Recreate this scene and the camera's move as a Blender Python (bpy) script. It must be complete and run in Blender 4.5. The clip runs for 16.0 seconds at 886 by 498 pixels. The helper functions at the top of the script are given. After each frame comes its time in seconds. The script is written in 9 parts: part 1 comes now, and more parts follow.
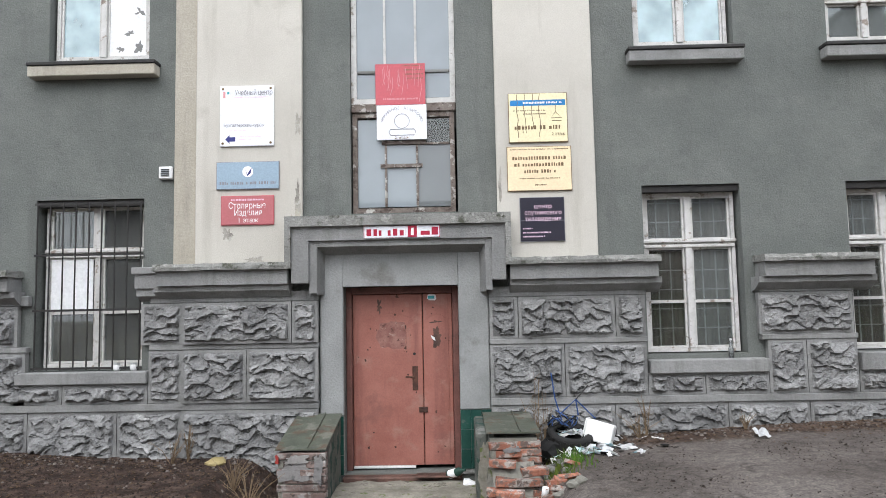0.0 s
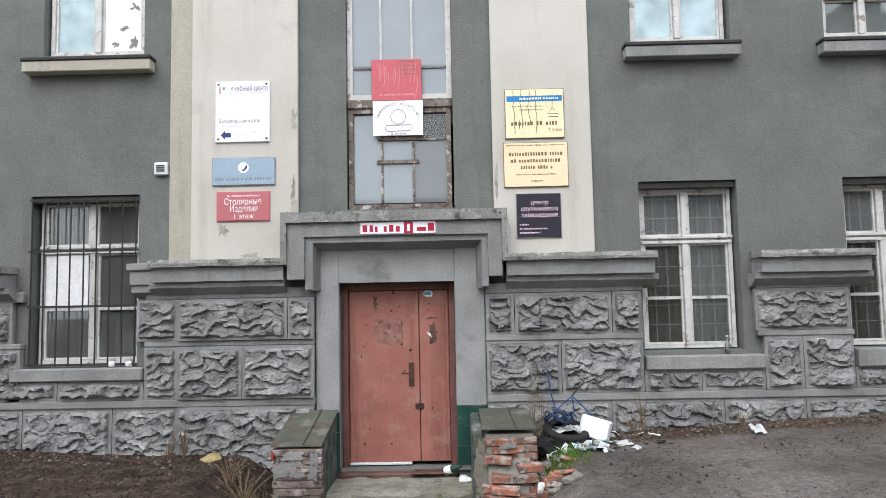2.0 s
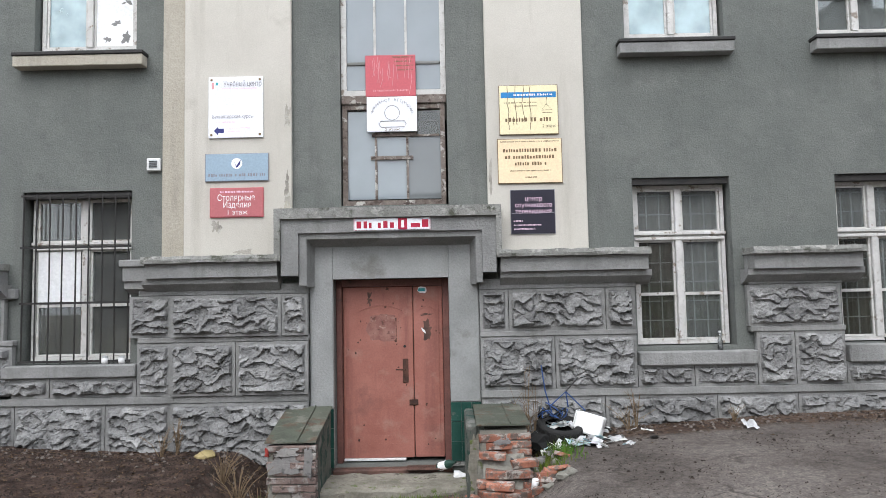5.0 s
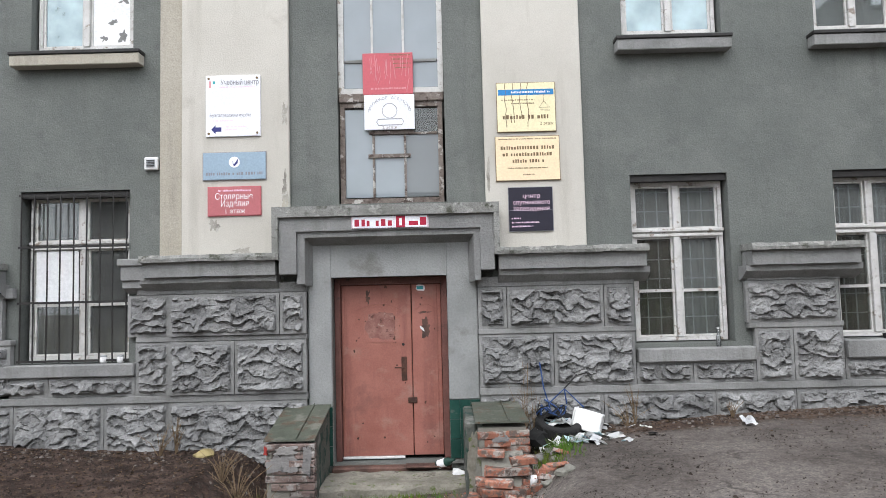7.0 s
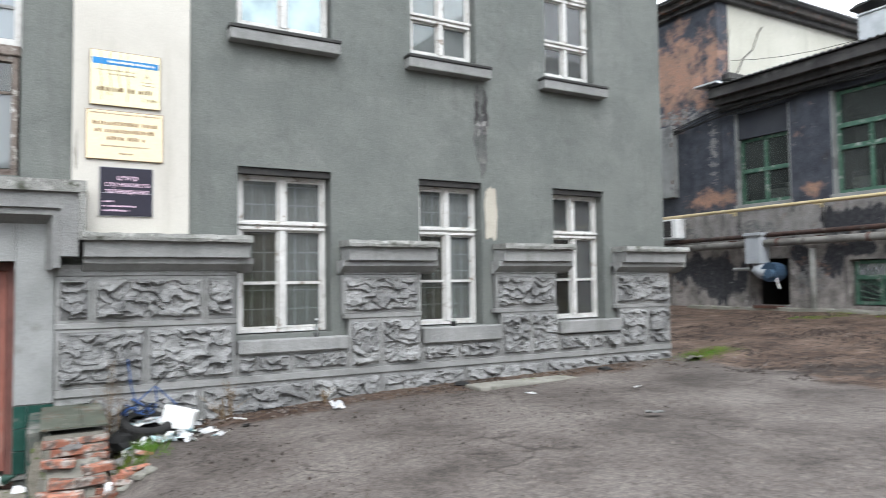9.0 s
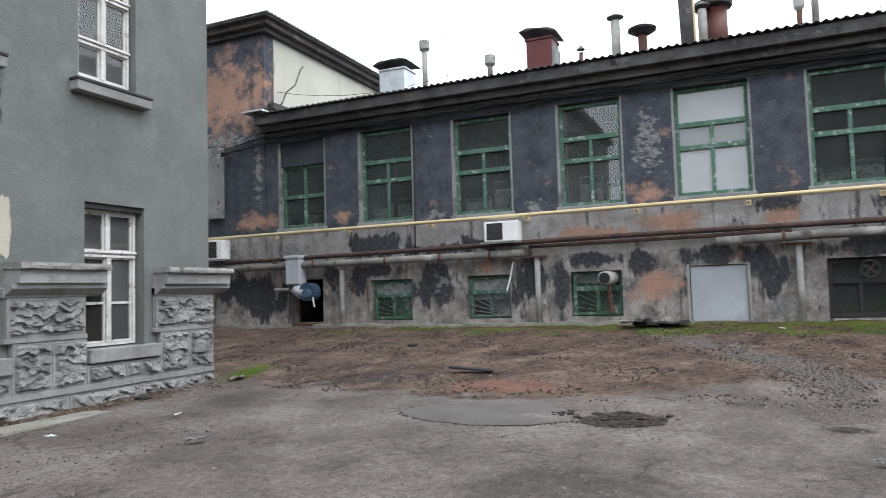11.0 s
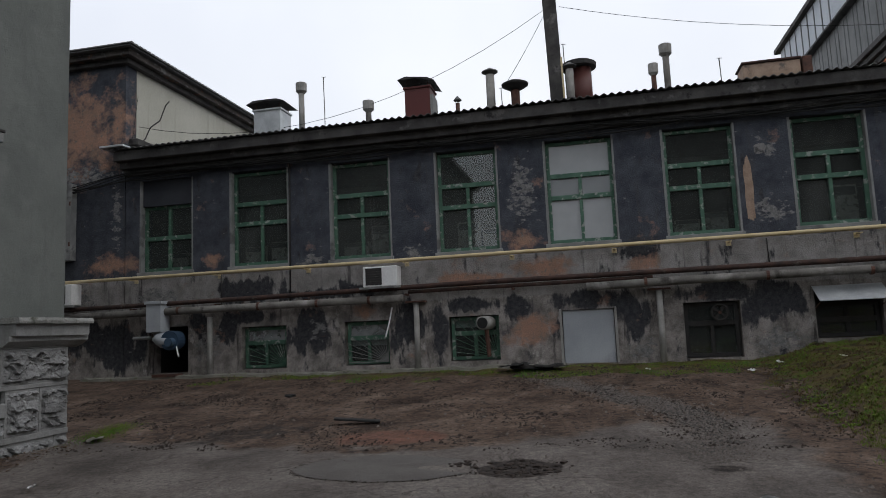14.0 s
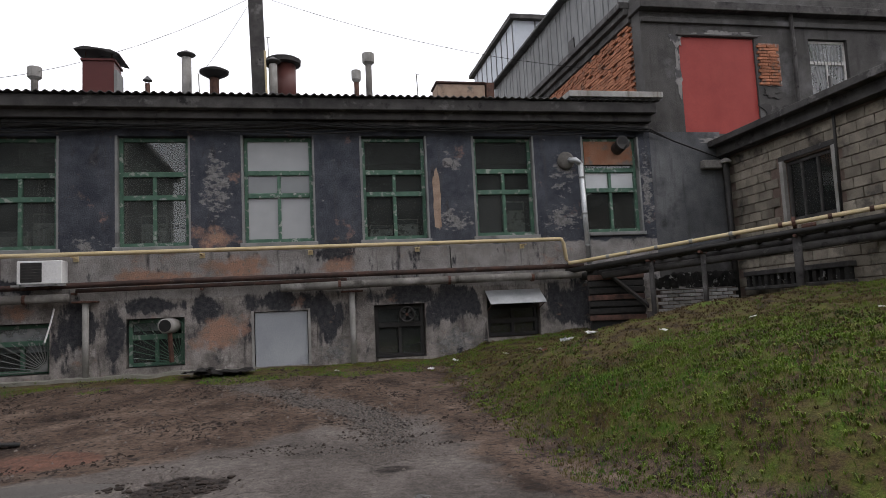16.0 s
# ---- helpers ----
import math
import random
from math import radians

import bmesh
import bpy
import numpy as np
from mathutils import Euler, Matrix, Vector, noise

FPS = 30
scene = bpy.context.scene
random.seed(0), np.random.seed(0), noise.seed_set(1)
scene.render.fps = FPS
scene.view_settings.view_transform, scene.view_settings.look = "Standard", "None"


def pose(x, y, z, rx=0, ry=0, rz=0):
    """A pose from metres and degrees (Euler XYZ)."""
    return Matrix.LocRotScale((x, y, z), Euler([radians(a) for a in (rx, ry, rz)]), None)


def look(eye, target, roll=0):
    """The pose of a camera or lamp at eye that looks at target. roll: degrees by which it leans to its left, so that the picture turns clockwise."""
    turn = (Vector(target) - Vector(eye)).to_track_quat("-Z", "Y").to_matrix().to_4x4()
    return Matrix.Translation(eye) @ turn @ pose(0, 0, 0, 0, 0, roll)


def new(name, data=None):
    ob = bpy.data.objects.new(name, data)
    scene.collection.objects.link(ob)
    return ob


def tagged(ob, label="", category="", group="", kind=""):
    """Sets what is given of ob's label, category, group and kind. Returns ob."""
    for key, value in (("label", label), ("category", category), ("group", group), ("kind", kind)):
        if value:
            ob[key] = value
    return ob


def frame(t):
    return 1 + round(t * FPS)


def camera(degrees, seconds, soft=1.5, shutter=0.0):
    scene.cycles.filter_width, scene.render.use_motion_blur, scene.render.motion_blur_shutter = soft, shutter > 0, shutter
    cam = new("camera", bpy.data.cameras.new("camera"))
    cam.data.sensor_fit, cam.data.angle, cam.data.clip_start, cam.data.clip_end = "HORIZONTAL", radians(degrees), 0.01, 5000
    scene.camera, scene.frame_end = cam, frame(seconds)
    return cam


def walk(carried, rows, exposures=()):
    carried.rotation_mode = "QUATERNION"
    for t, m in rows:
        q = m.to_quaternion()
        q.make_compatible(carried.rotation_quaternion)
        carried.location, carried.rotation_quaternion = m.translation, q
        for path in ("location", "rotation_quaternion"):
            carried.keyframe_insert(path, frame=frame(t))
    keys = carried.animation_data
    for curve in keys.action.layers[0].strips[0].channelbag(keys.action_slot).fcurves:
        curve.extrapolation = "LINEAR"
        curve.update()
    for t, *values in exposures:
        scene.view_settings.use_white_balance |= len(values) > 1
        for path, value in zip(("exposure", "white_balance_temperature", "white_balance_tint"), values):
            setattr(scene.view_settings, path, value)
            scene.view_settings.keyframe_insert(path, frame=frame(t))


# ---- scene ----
from mathutils import geometry

cam = camera(65.5, 16.0, soft=0.7, shutter=0.3)
PATH = [
    (0, (0.206, 0.269, 2.014), (0.167, 2.262, 2.175), -1.1),
    (0.5, (0.21, 0.277, 2.006), (0.169, 2.271, 2.163), -1.1),
    (1, (0.221, 0.278, 2.006), (0.187, 2.273, 2.156), -1.1),
    (1.5, (0.231, 0.287, 2.002), (0.195, 2.281, 2.153), -1.2),
    (2, (0.227, 0.288, 1.999), (0.193, 2.281, 2.153), -1.1),
    (2.5, (0.226, 0.286, 2.004), (0.208, 2.281, 2.149), -1.1),
    (3, (0.22, 0.279, 2.014), (0.205, 2.273, 2.163), -1.2),
    (3.5, (0.221, 0.278, 2.012), (0.199, 2.273, 2.155), -1.1),
    (4, (0.217, 0.285, 2.013), (0.199, 2.28, 2.153), -1.0),
    (6.5, (0.216, 0.288, 1.997), (0.205, 2.283, 2.139), -1.4),
    (7, (0.232, 0.289, 2.0), (0.219, 2.284, 2.136), -1.4),
    (7.5, (0.25, 0.291, 2.002), (0.238, 2.286, 2.14), -1.3),
    (8, (0.349, 0.281, 1.994), (0.548, 2.268, 2.106), -1.3),
    (8.5, (0.418, 0.292, 1.985), (1.046, 2.189, 2.057), -1.4),
    (9, (0.525, 0.248, 1.985), (1.511, 1.986, 2.081), -0.7),
    (9.5, (0.582, 0.18, 1.987), (1.946, 1.639, 2.1), 0.0),
    (10, (0.58, 0.16, 1.984), (2.14, 1.405, 2.123), -1.4),
    (10.2, (0.574, 0.163, 1.979), (2.208, 1.308, 2.113), -1.4),
    (12.3, (0.586, 0.586, 2.04), (2.503, 1.136, 2.197), -2.7),
    (12.5, (0.6, 0.615, 2.041), (2.521, 1.149, 2.205), -2.6),
    (13, (0.613, 0.635, 2.063), (2.548, 1.102, 2.254), -2.6),
    (13.5, (0.574, 0.63, 2.079), (2.515, 1.062, 2.29), -2.6),
    (14, (0.546, 0.632, 2.092), (2.486, 1.055, 2.325), -2.5),
    (14.5, (0.589, 0.605, 2.105), (2.555, 0.861, 2.368), -2.8),
    (15, (0.625, 0.557, 2.116), (2.608, 0.431, 2.341), -2.2),
    (15.5, (0.634, 0.465, 2.126), (2.592, 0.11, 2.331), -3.1),
    (16, (0.777, 0.323, 2.14), (2.729, -0.072, 2.332), -2.8),
]
LIGHT = [(0, 0.86, 6400, 10), (7.5, 0.83, 6400, 10), (8.2, 0.95, 6350, 10), (9, 1.25, 6300, 8), (10.1, 1.42, 6270, 7), (11.2, 0.85, 6280, 9), (12.3, 0.48, 6300, 10), (13, 0.17, 6350, 10), (13.5, -0.2, 6400, 10), (14.2, -0.8, 6450, 10), (14.7, -0.98, 6550, 11), (15.1, -0.92, 6700, 13), (15.5, -0.6, 6700, 14), (16, -0.05, 6700, 14)]
walk(cam, [(t, look(eye, target, roll)) for t, eye, target, roll in PATH], LIGHT)

# ---- world and light ----
world = bpy.data.worlds.new("overcast_sky")
scene.world = world
world.use_nodes = True
wn, wl = world.node_tree.nodes, world.node_tree.links
sky = wn.new("ShaderNodeTexSky")
sky.sky_type, sky.sun_disc = "NISHITA", False
sky.sun_elevation, sky.sun_rotation = radians(48), radians(200)
sky.dust_density, sky.air_density = 4.0, 1.2
wtc = wn.new("ShaderNodeTexCoord")
cloud = wn.new("ShaderNodeTexNoise")
cloud.inputs["Scale"].default_value, cloud.inputs["Detail"].default_value = 2.2, 5
wl.new(wtc.outputs["Generated"], cloud.inputs["Vector"])
ramp = wn.new("ShaderNodeValToRGB")
ramp.color_ramp.elements[0].position, ramp.color_ramp.elements[0].color = 0.3, (0.92, 0.96, 1.05, 1)
ramp.color_ramp.elements[1].position, ramp.color_ramp.elements[1].color = 0.7, (1.08, 1.11, 1.16, 1)
wl.new(cloud.outputs["Fac"], ramp.inputs["Fac"])
dim = wn.new("ShaderNodeVectorMath")
dim.operation = "SCALE"
dim.inputs["Scale"].default_value = 0.1
wl.new(sky.outputs["Color"], dim.inputs[0])
wmix = wn.new("ShaderNodeMix")
wmix.data_type = "RGBA"
wmix.inputs[0].default_value = 0.9
wl.new(dim.outputs["Vector"], wmix.inputs[6])
wl.new(ramp.outputs["Color"], wmix.inputs[7])
# overcast sky: brighter overhead than at the horizon
wsep = wn.new("ShaderNodeSeparateXYZ")
wl.new(wtc.outputs["Generated"], wsep.inputs[0])
lift = wn.new("ShaderNodeMapRange")
lift.inputs[1].default_value, lift.inputs[2].default_value, lift.inputs[3].default_value, lift.inputs[4].default_value = 0.35, 1.0, 1.0, 1.15
wl.new(wsep.outputs["Z"], lift.inputs[0])
up = wn.new("ShaderNodeVectorMath")
up.operation = "SCALE"
wl.new(wmix.outputs[2], up.inputs[0])
wl.new(lift.outputs[0], up.inputs["Scale"])
bg = wn["Background"]
bg.inputs["Strength"].default_value = 1.5
wl.new(up.outputs["Vector"], bg.inputs["Color"])
sun = new("sun", bpy.data.lights.new("sun", "SUN"))
sun.data.energy, sun.data.angle, sun.data.color = 0.6, radians(25), (1.0, 0.99, 0.97)
sun.matrix_world = look((0, 0, 0), (0.35, 0.95, -1.15))


# ---- materials ----
def material(name, c1, c2, scale=3.0, rough=0.85, bump=0.3, fine=60.0, spots=None, metal=0.0, vary=0.0, streak=None, spot_at=(0.58, 0.64), spot_scale=1.2, contrast=(0.35, 0.65), grain_dark=0.9, lumps=0.0):
    """Two-scale procedural surface: c1/c2 in broad clouds, fine grain and relief, optional flaked spots and vertical streaks."""
    m = bpy.data.materials.new(name)
    m.use_nodes = True
    n, l = m.node_tree.nodes, m.node_tree.links
    p = n["Principled BSDF"]
    p.inputs["Roughness"].default_value, p.inputs["Metallic"].default_value = rough, metal
    p.inputs["Specular IOR Level"].default_value = 0.3
    g = n.new("ShaderNodeNewGeometry")

    def tex(s, detail=6.0, mapping=None):
        t = n.new("ShaderNodeTexNoise")
        t.inputs["Scale"].default_value, t.inputs["Detail"].default_value, t.inputs["Roughness"].default_value = s, detail, 0.62
        if mapping:
            q = n.new("ShaderNodeVectorMath")
            q.operation = "MULTIPLY"
            q.inputs[1].default_value = mapping
            l.new(g.outputs["Position"], q.inputs[0])
            l.new(q.outputs[0], t.inputs["Vector"])
        else:
            l.new(g.outputs["Position"], t.inputs["Vector"])
        return t

    def band(src, lo, hi):
        r = n.new("ShaderNodeMapRange")
        r.inputs[1].default_value, r.inputs[2].default_value = lo, hi
        l.new(src, r.inputs[0])
        return r.outputs[0]

    def mix(fac, a, b):
        x = n.new("ShaderNodeMix")
        x.data_type = "RGBA"
        if isinstance(fac, float):
            x.inputs[0].default_value = fac
        else:
            l.new(fac, x.inputs[0])
        for k, v in ((6, a), (7, b)):
            if isinstance(v, tuple):
                x.inputs[k].default_value = (*v, 1)
            else:
                l.new(v, x.inputs[k])
        return x.outputs[2]

    broad, grain = tex(scale), tex(fine, 3.0)
    col = mix(band(broad.outputs["Fac"], *contrast), c1, c2)
    if streak:
        s = tex(1.0, 5.0, (5.0, 5.0, 0.5))
        col = mix(band(s.outputs["Fac"], 0.55, 0.75), col, streak)
    for k, sp in enumerate(spots or ()):
        s = tex(spot_scale * (1 + 0.7 * k), 7.0, (1.0, 1.0 + 0.13 * k, 1.1))
        col = mix(band(s.outputs["Fac"], *spot_at), col, sp)
    dark = mix(band(grain.outputs["Fac"], 0.3, 0.7), tuple(grain_dark for _ in range(3)), tuple(2.0 - grain_dark - 0.02 for _ in range(3)))
    mul = n.new("ShaderNodeMix")
    mul.data_type, mul.blend_type = "RGBA", "MULTIPLY"
    mul.inputs[0].default_value = 1.0
    l.new(col, mul.inputs[6])
    l.new(dark, mul.inputs[7])
    out = mul.outputs[2]
    if vary:
        o = n.new("ShaderNodeObjectInfo")
        h = n.new("ShaderNodeHueSaturation")
        h.inputs["Color"].default_value = (1, 1, 1, 1)
        v = n.new("ShaderNodeMapRange")
        v.inputs[3].default_value, v.inputs[4].default_value = 1 - vary, 1 + vary
        l.new(o.outputs["Random"], v.inputs[0])
        l.new(v.outputs[0], h.inputs["Value"])
        l.new(out, h.inputs["Color"])
        out = h.outputs["Color"]
    l.new(out, p.inputs["Base Color"])
    if bump:
        b = n.new("ShaderNodeBump")
        b.inputs["Strength"].default_value, b.inputs["Distance"].default_value = bump, 0.02
        l.new(grain.outputs["Fac"], b.inputs["Height"])
        l.new(b.outputs["Normal"], p.inputs["Normal"])
        if lumps:
            b2 = n.new("ShaderNodeBump")
            b2.inputs["Strength"].default_value, b2.inputs["Distance"].default_value = lumps, 0.05
            l.new(tex(6.5, 5.0).outputs["Fac"], b2.inputs["Height"])
            l.new(b.outputs["Normal"], b2.inputs["Normal"])
            l.new(b2.outputs["Normal"], p.inputs["Normal"])
    return m


def glass(name, tint=(0.75, 0.8, 0.8), rough=0.02, veil=0.0, veil_color=(0.5, 0.5, 0.48)):
    """A thin pane: clear, with Fresnel gloss and a dusty veil that also carries painted reflections and curtain
    brightness.
    """
    m = bpy.data.materials.new(name)
    m.use_nodes = True
    n, l = m.node_tree.nodes, m.node_tree.links
    n.remove(n["Principled BSDF"])
    tr, gl, df, fr = (n.new("ShaderNodeBsdf" + k) if k != "Fresnel" else n.new("ShaderNodeFresnel") for k in ("Transparent", "Glossy", "Diffuse", "Fresnel"))
    tr.inputs["Color"].default_value, gl.inputs["Roughness"].default_value = (*tint, 1), rough
    df.inputs["Color"].default_value = (*veil_color, 1)
    fr.inputs["IOR"].default_value = 1.6
    a, b = n.new("ShaderNodeMixShader"), n.new("ShaderNodeMixShader")
    t, r = n.new("ShaderNodeTexNoise"), n.new("ShaderNodeMapRange")
    t.inputs["Scale"].default_value, t.inputs["Detail"].default_value = 3.0, 6
    g = n.new("ShaderNodeNewGeometry")
    l.new(g.outputs["Position"], t.inputs["Vector"])
    l.new(t.outputs["Fac"], r.inputs[0])
    r.inputs[1].default_value, r.inputs[2].default_value, r.inputs[3].default_value, r.inputs[4].default_value = 0.3, 0.7, veil * (0.5 if veil < 0.6 else 0.95), min(1.0, veil * (1.3 if veil < 0.6 else 1.05))
    l.new(r.outputs[0], a.inputs[0])
    l.new(tr.outputs[0], a.inputs[1])
    l.new(df.outputs[0], a.inputs[2])
    l.new(fr.outputs[0], b.inputs[0])
    l.new(a.outputs[0], b.inputs[1])
    l.new(gl.outputs[0], b.inputs[2])
    l.new(b.outputs[0], n["Material Output"].inputs["Surface"])
    return m


M = {}
M["stucco"] = material("grey_green_stucco", (0.122, 0.131, 0.122), (0.150, 0.159, 0.147), 1.3, 0.9, 0.4, 60, streak=(0.116, 0.122, 0.114), spots=[(0.172, 0.177, 0.167), (0.108, 0.115, 0.108)], spot_at=(0.58, 0.76), spot_scale=2.2, contrast=(0.38, 0.62), grain_dark=0.80, lumps=0.35)
M["cream"] = material("cream_stucco", (0.465, 0.442, 0.392), (0.545, 0.52, 0.468), 0.8, 0.9, 0.2, 90, streak=(0.43, 0.405, 0.355), spots=[(0.36, 0.335, 0.29), (0.50, 0.48, 0.43)], spot_at=(0.60, 0.76), grain_dark=0.94)
M["beige"] = material("beige_stucco", (0.36, 0.33, 0.27), (0.42, 0.39, 0.33), 1.2, 0.9, 0.4, 50, streak=(0.28, 0.26, 0.22))
M["stone"] = material("rock_faced_grey_stone", (0.150, 0.150, 0.148), (0.275, 0.275, 0.27), 3.5, 0.9, 1.0, 38, spots=[(0.38, 0.38, 0.37), (0.080, 0.080, 0.078)], spot_at=(0.58, 0.72), spot_scale=3.2, vary=0.12, grain_dark=0.8)
M["cornice"] = material("weathered_grey_render", (0.185, 0.186, 0.182), (0.275, 0.275, 0.268), 1.6, 0.9, 0.5, 40, spots=[(0.14, 0.14, 0.13)], spot_at=(0.6, 0.75), streak=(0.16, 0.16, 0.15))
M["portal"] = material("pale_grey_portal_render", (0.23, 0.235, 0.23), (0.31, 0.315, 0.31), 1.8, 0.85, 0.4, 45, spots=[(0.17, 0.165, 0.155)], spot_at=(0.6, 0.7), streak=(0.19, 0.19, 0.185))
M["white_paint"] = material("flaking_white_paint", (0.47, 0.462, 0.442), (0.60, 0.59, 0.57), 6, 0.6, 0.3, 80, spots=[(0.24, 0.20, 0.165), (0.42, 0.40, 0.37)], spot_at=(0.58, 0.64), spot_scale=8)
M["bare_wood"] = material("weathered_bare_wood", (0.105, 0.082, 0.070), (0.21, 0.178, 0.155), 9, 0.8, 0.4, 90, spots=[(0.42, 0.40, 0.37), (0.07, 0.05, 0.042)], spot_at=(0.55, 0.62), spot_scale=9)
M["door"] = material("faded_red_brown_door_paint", (0.275, 0.105, 0.08), (0.35, 0.145, 0.115), 2.2, 0.55, 0.12, 60, spots=[(0.20, 0.09, 0.073), (0.33, 0.17, 0.14)], spot_at=(0.57, 0.7), spot_scale=2.0, streak=(0.21, 0.085, 0.068))
M["door_frame"] = material("dark_brown_door_frame", (0.125, 0.055, 0.046), (0.185, 0.083, 0.068), 5, 0.6, 0.3, 60, spots=[(0.06, 0.04, 0.035)], spot_at=(0.6, 0.7), spot_scale=4)
M["door_scar"] = material("scraped_door_paint", (0.20, 0.085, 0.068), (0.31, 0.16, 0.135), 9, 0.7, 0.3, 80, spots=[(0.36, 0.24, 0.20), (0.13, 0.06, 0.05)], spot_at=(0.58, 0.64), spot_scale=12)
M["rust"] = material("rusty_brown_metal", (0.05, 0.026, 0.02), (0.11, 0.052, 0.036), 9, 0.75, 0.4, 90)
M["dark_rust"] = material("dark_rusty_pipe_paint", (0.026, 0.017, 0.015), (0.070, 0.036, 0.027), 5, 0.75, 0.4, 90, spots=[(0.10, 0.085, 0.075)], spot_at=(0.60, 0.66), spot_scale=3)
M["black_iron"] = material("black_painted_iron", (0.018, 0.018, 0.018), (0.035, 0.032, 0.03), 9, 0.6, 0.2, 80)
M["black"] = material("black_matter", (0.012, 0.012, 0.012), (0.02, 0.02, 0.02), 5, 0.8, 0.2, 60)
# room plaster coloured dark, standing in for unlit interiors
M["room"] = material("darkened_room_plaster", (0.055, 0.055, 0.052), (0.085, 0.085, 0.08), 1.0, 0.9, 0.1, 30)
M["sheet_grey"] = material("grey_metal_sheet", (0.30, 0.32, 0.34), (0.37, 0.39, 0.41), 1.2, 0.5, 0.05, 40, spots=[(0.25, 0.26, 0.27)], spot_at=(0.62, 0.8))
M["galv"] = material("galvanised_sheet", (0.42, 0.44, 0.45), (0.55, 0.57, 0.58), 4, 0.45, 0.05, 40, metal=0.6)
M["dark_wall"] = material("dark_blue_grey_paint", (0.030, 0.033, 0.042), (0.047, 0.050, 0.058), 0.8, 0.85, 0.4, 40, spots=[(0.085, 0.083, 0.085), (0.30, 0.28, 0.26)], spot_at=(0.66, 0.76), spot_scale=0.9)
M["eave"] = material("dark_grimy_eave", (0.030, 0.028, 0.028), (0.076, 0.072, 0.069), 2.2, 0.85, 0.4, 40, spots=[(0.13, 0.125, 0.12), (0.018, 0.017, 0.017)], spot_at=(0.59, 0.68), spot_scale=2.4)
M["rusty_eave"] = material("rusty_peeling_eave_board", (0.035, 0.030, 0.028), (0.085, 0.075, 0.068), 2.5, 0.9, 0.4, 40, spots=[(0.14, 0.065, 0.04), (0.16, 0.155, 0.15)], spot_at=(0.57, 0.64), spot_scale=3)
M["slate"] = material("asbestos_cement_sheet", (0.07, 0.07, 0.07), (0.13, 0.13, 0.13), 3, 0.9, 0.4, 60)
M["cream_wall"] = material("cream_tower_plaster", (0.40, 0.39, 0.33), (0.47, 0.46, 0.40), 0.7, 0.9, 0.3, 40, streak=(0.33, 0.32, 0.27))
M["brick"] = material("red_brick", (0.22, 0.085, 0.055), (0.36, 0.16, 0.105), 6, 0.9, 0.6, 60, vary=0.35, spots=[(0.34, 0.31, 0.28), (0.13, 0.10, 0.085)], spot_at=(0.50, 0.58), spot_scale=9)
M["mortar"] = material("dark_mortar", (0.12, 0.085, 0.07), (0.17, 0.13, 0.11), 4, 0.95, 0.5, 60)
M["big_wall"] = material("dark_grey_render", (0.048, 0.046, 0.044), (0.085, 0.082, 0.078), 1.1, 0.9, 0.6, 40, spots=[(0.13, 0.128, 0.128), (0.03, 0.029, 0.029)], spot_at=(0.56, 0.72), spot_scale=0.7, streak=(0.04, 0.038, 0.037))
M["smoky"] = material("smoky_blue_grey_plaster", (0.060, 0.063, 0.068), (0.145, 0.15, 0.155), 0.8, 0.9, 0.4, 40, spots=[(0.03, 0.031, 0.033)], spot_at=(0.56, 0.72), spot_scale=0.8, streak=(0.06, 0.06, 0.062))
M["red_panel"] = material("red_painted_metal", (0.24, 0.028, 0.022), (0.30, 0.042, 0.034), 1.2, 0.55, 0.08, 40)
M["block"] = material("grey_concrete_block", (0.16, 0.14, 0.112), (0.27, 0.24, 0.195), 3, 0.95, 0.6, 50, vary=0.3, spots=[(0.075, 0.068, 0.058)], spot_at=(0.53, 0.64), spot_scale=1.6)
M["white_brick"] = material("grubby_white_brick", (0.20, 0.19, 0.18), (0.30, 0.29, 0.275), 3, 0.95, 0.6, 50, vary=0.3)
M["corr"] = material("weathered_corrugated_metal", (0.10, 0.105, 0.105), (0.16, 0.165, 0.165), 1.2, 0.6, 0.1, 40, streak=(0.08, 0.075, 0.07))
M["light_clad"] = material("pale_blue_grey_cladding", (0.42, 0.45, 0.49), (0.48, 0.51, 0.55), 0.8, 0.7, 0.1, 30)
M["green_paint"] = material("flaking_green_paint", (0.045, 0.105, 0.072), (0.075, 0.15, 0.105), 5, 0.6, 0.3, 70, spots=[(0.27, 0.30, 0.27)], spot_at=(0.55, 0.62), spot_scale=7)
M["green_metal"] = material("green_sheet_metal", (0.056, 0.064, 0.048), (0.095, 0.102, 0.08), 3, 0.6, 0.2, 60, spots=[(0.15, 0.15, 0.125), (0.09, 0.06, 0.04)], spot_at=(0.54, 0.64), spot_scale=4, streak=(0.05, 0.05, 0.04))
M["green_wall"] = material("dark_green_paint", (0.012, 0.045, 0.034), (0.022, 0.062, 0.046), 3, 0.5, 0.2, 60, spots=[(0.16, 0.16, 0.15)], spot_at=(0.66, 0.7), spot_scale=4)
M["worn_green_side"] = material("worn_green_painted_render", (0.05, 0.062, 0.052), (0.10, 0.105, 0.092), 4, 0.85, 0.5, 50, spots=[(0.16, 0.16, 0.145), (0.016, 0.048, 0.036)], spot_at=(0.54, 0.62), spot_scale=3.5, streak=(0.045, 0.045, 0.04))
M["reveal"] = material("pale_grey_reveal_plaster", (0.17, 0.175, 0.17), (0.25, 0.255, 0.25), 2, 0.9, 0.4, 50, spots=[(0.12, 0.12, 0.12)])
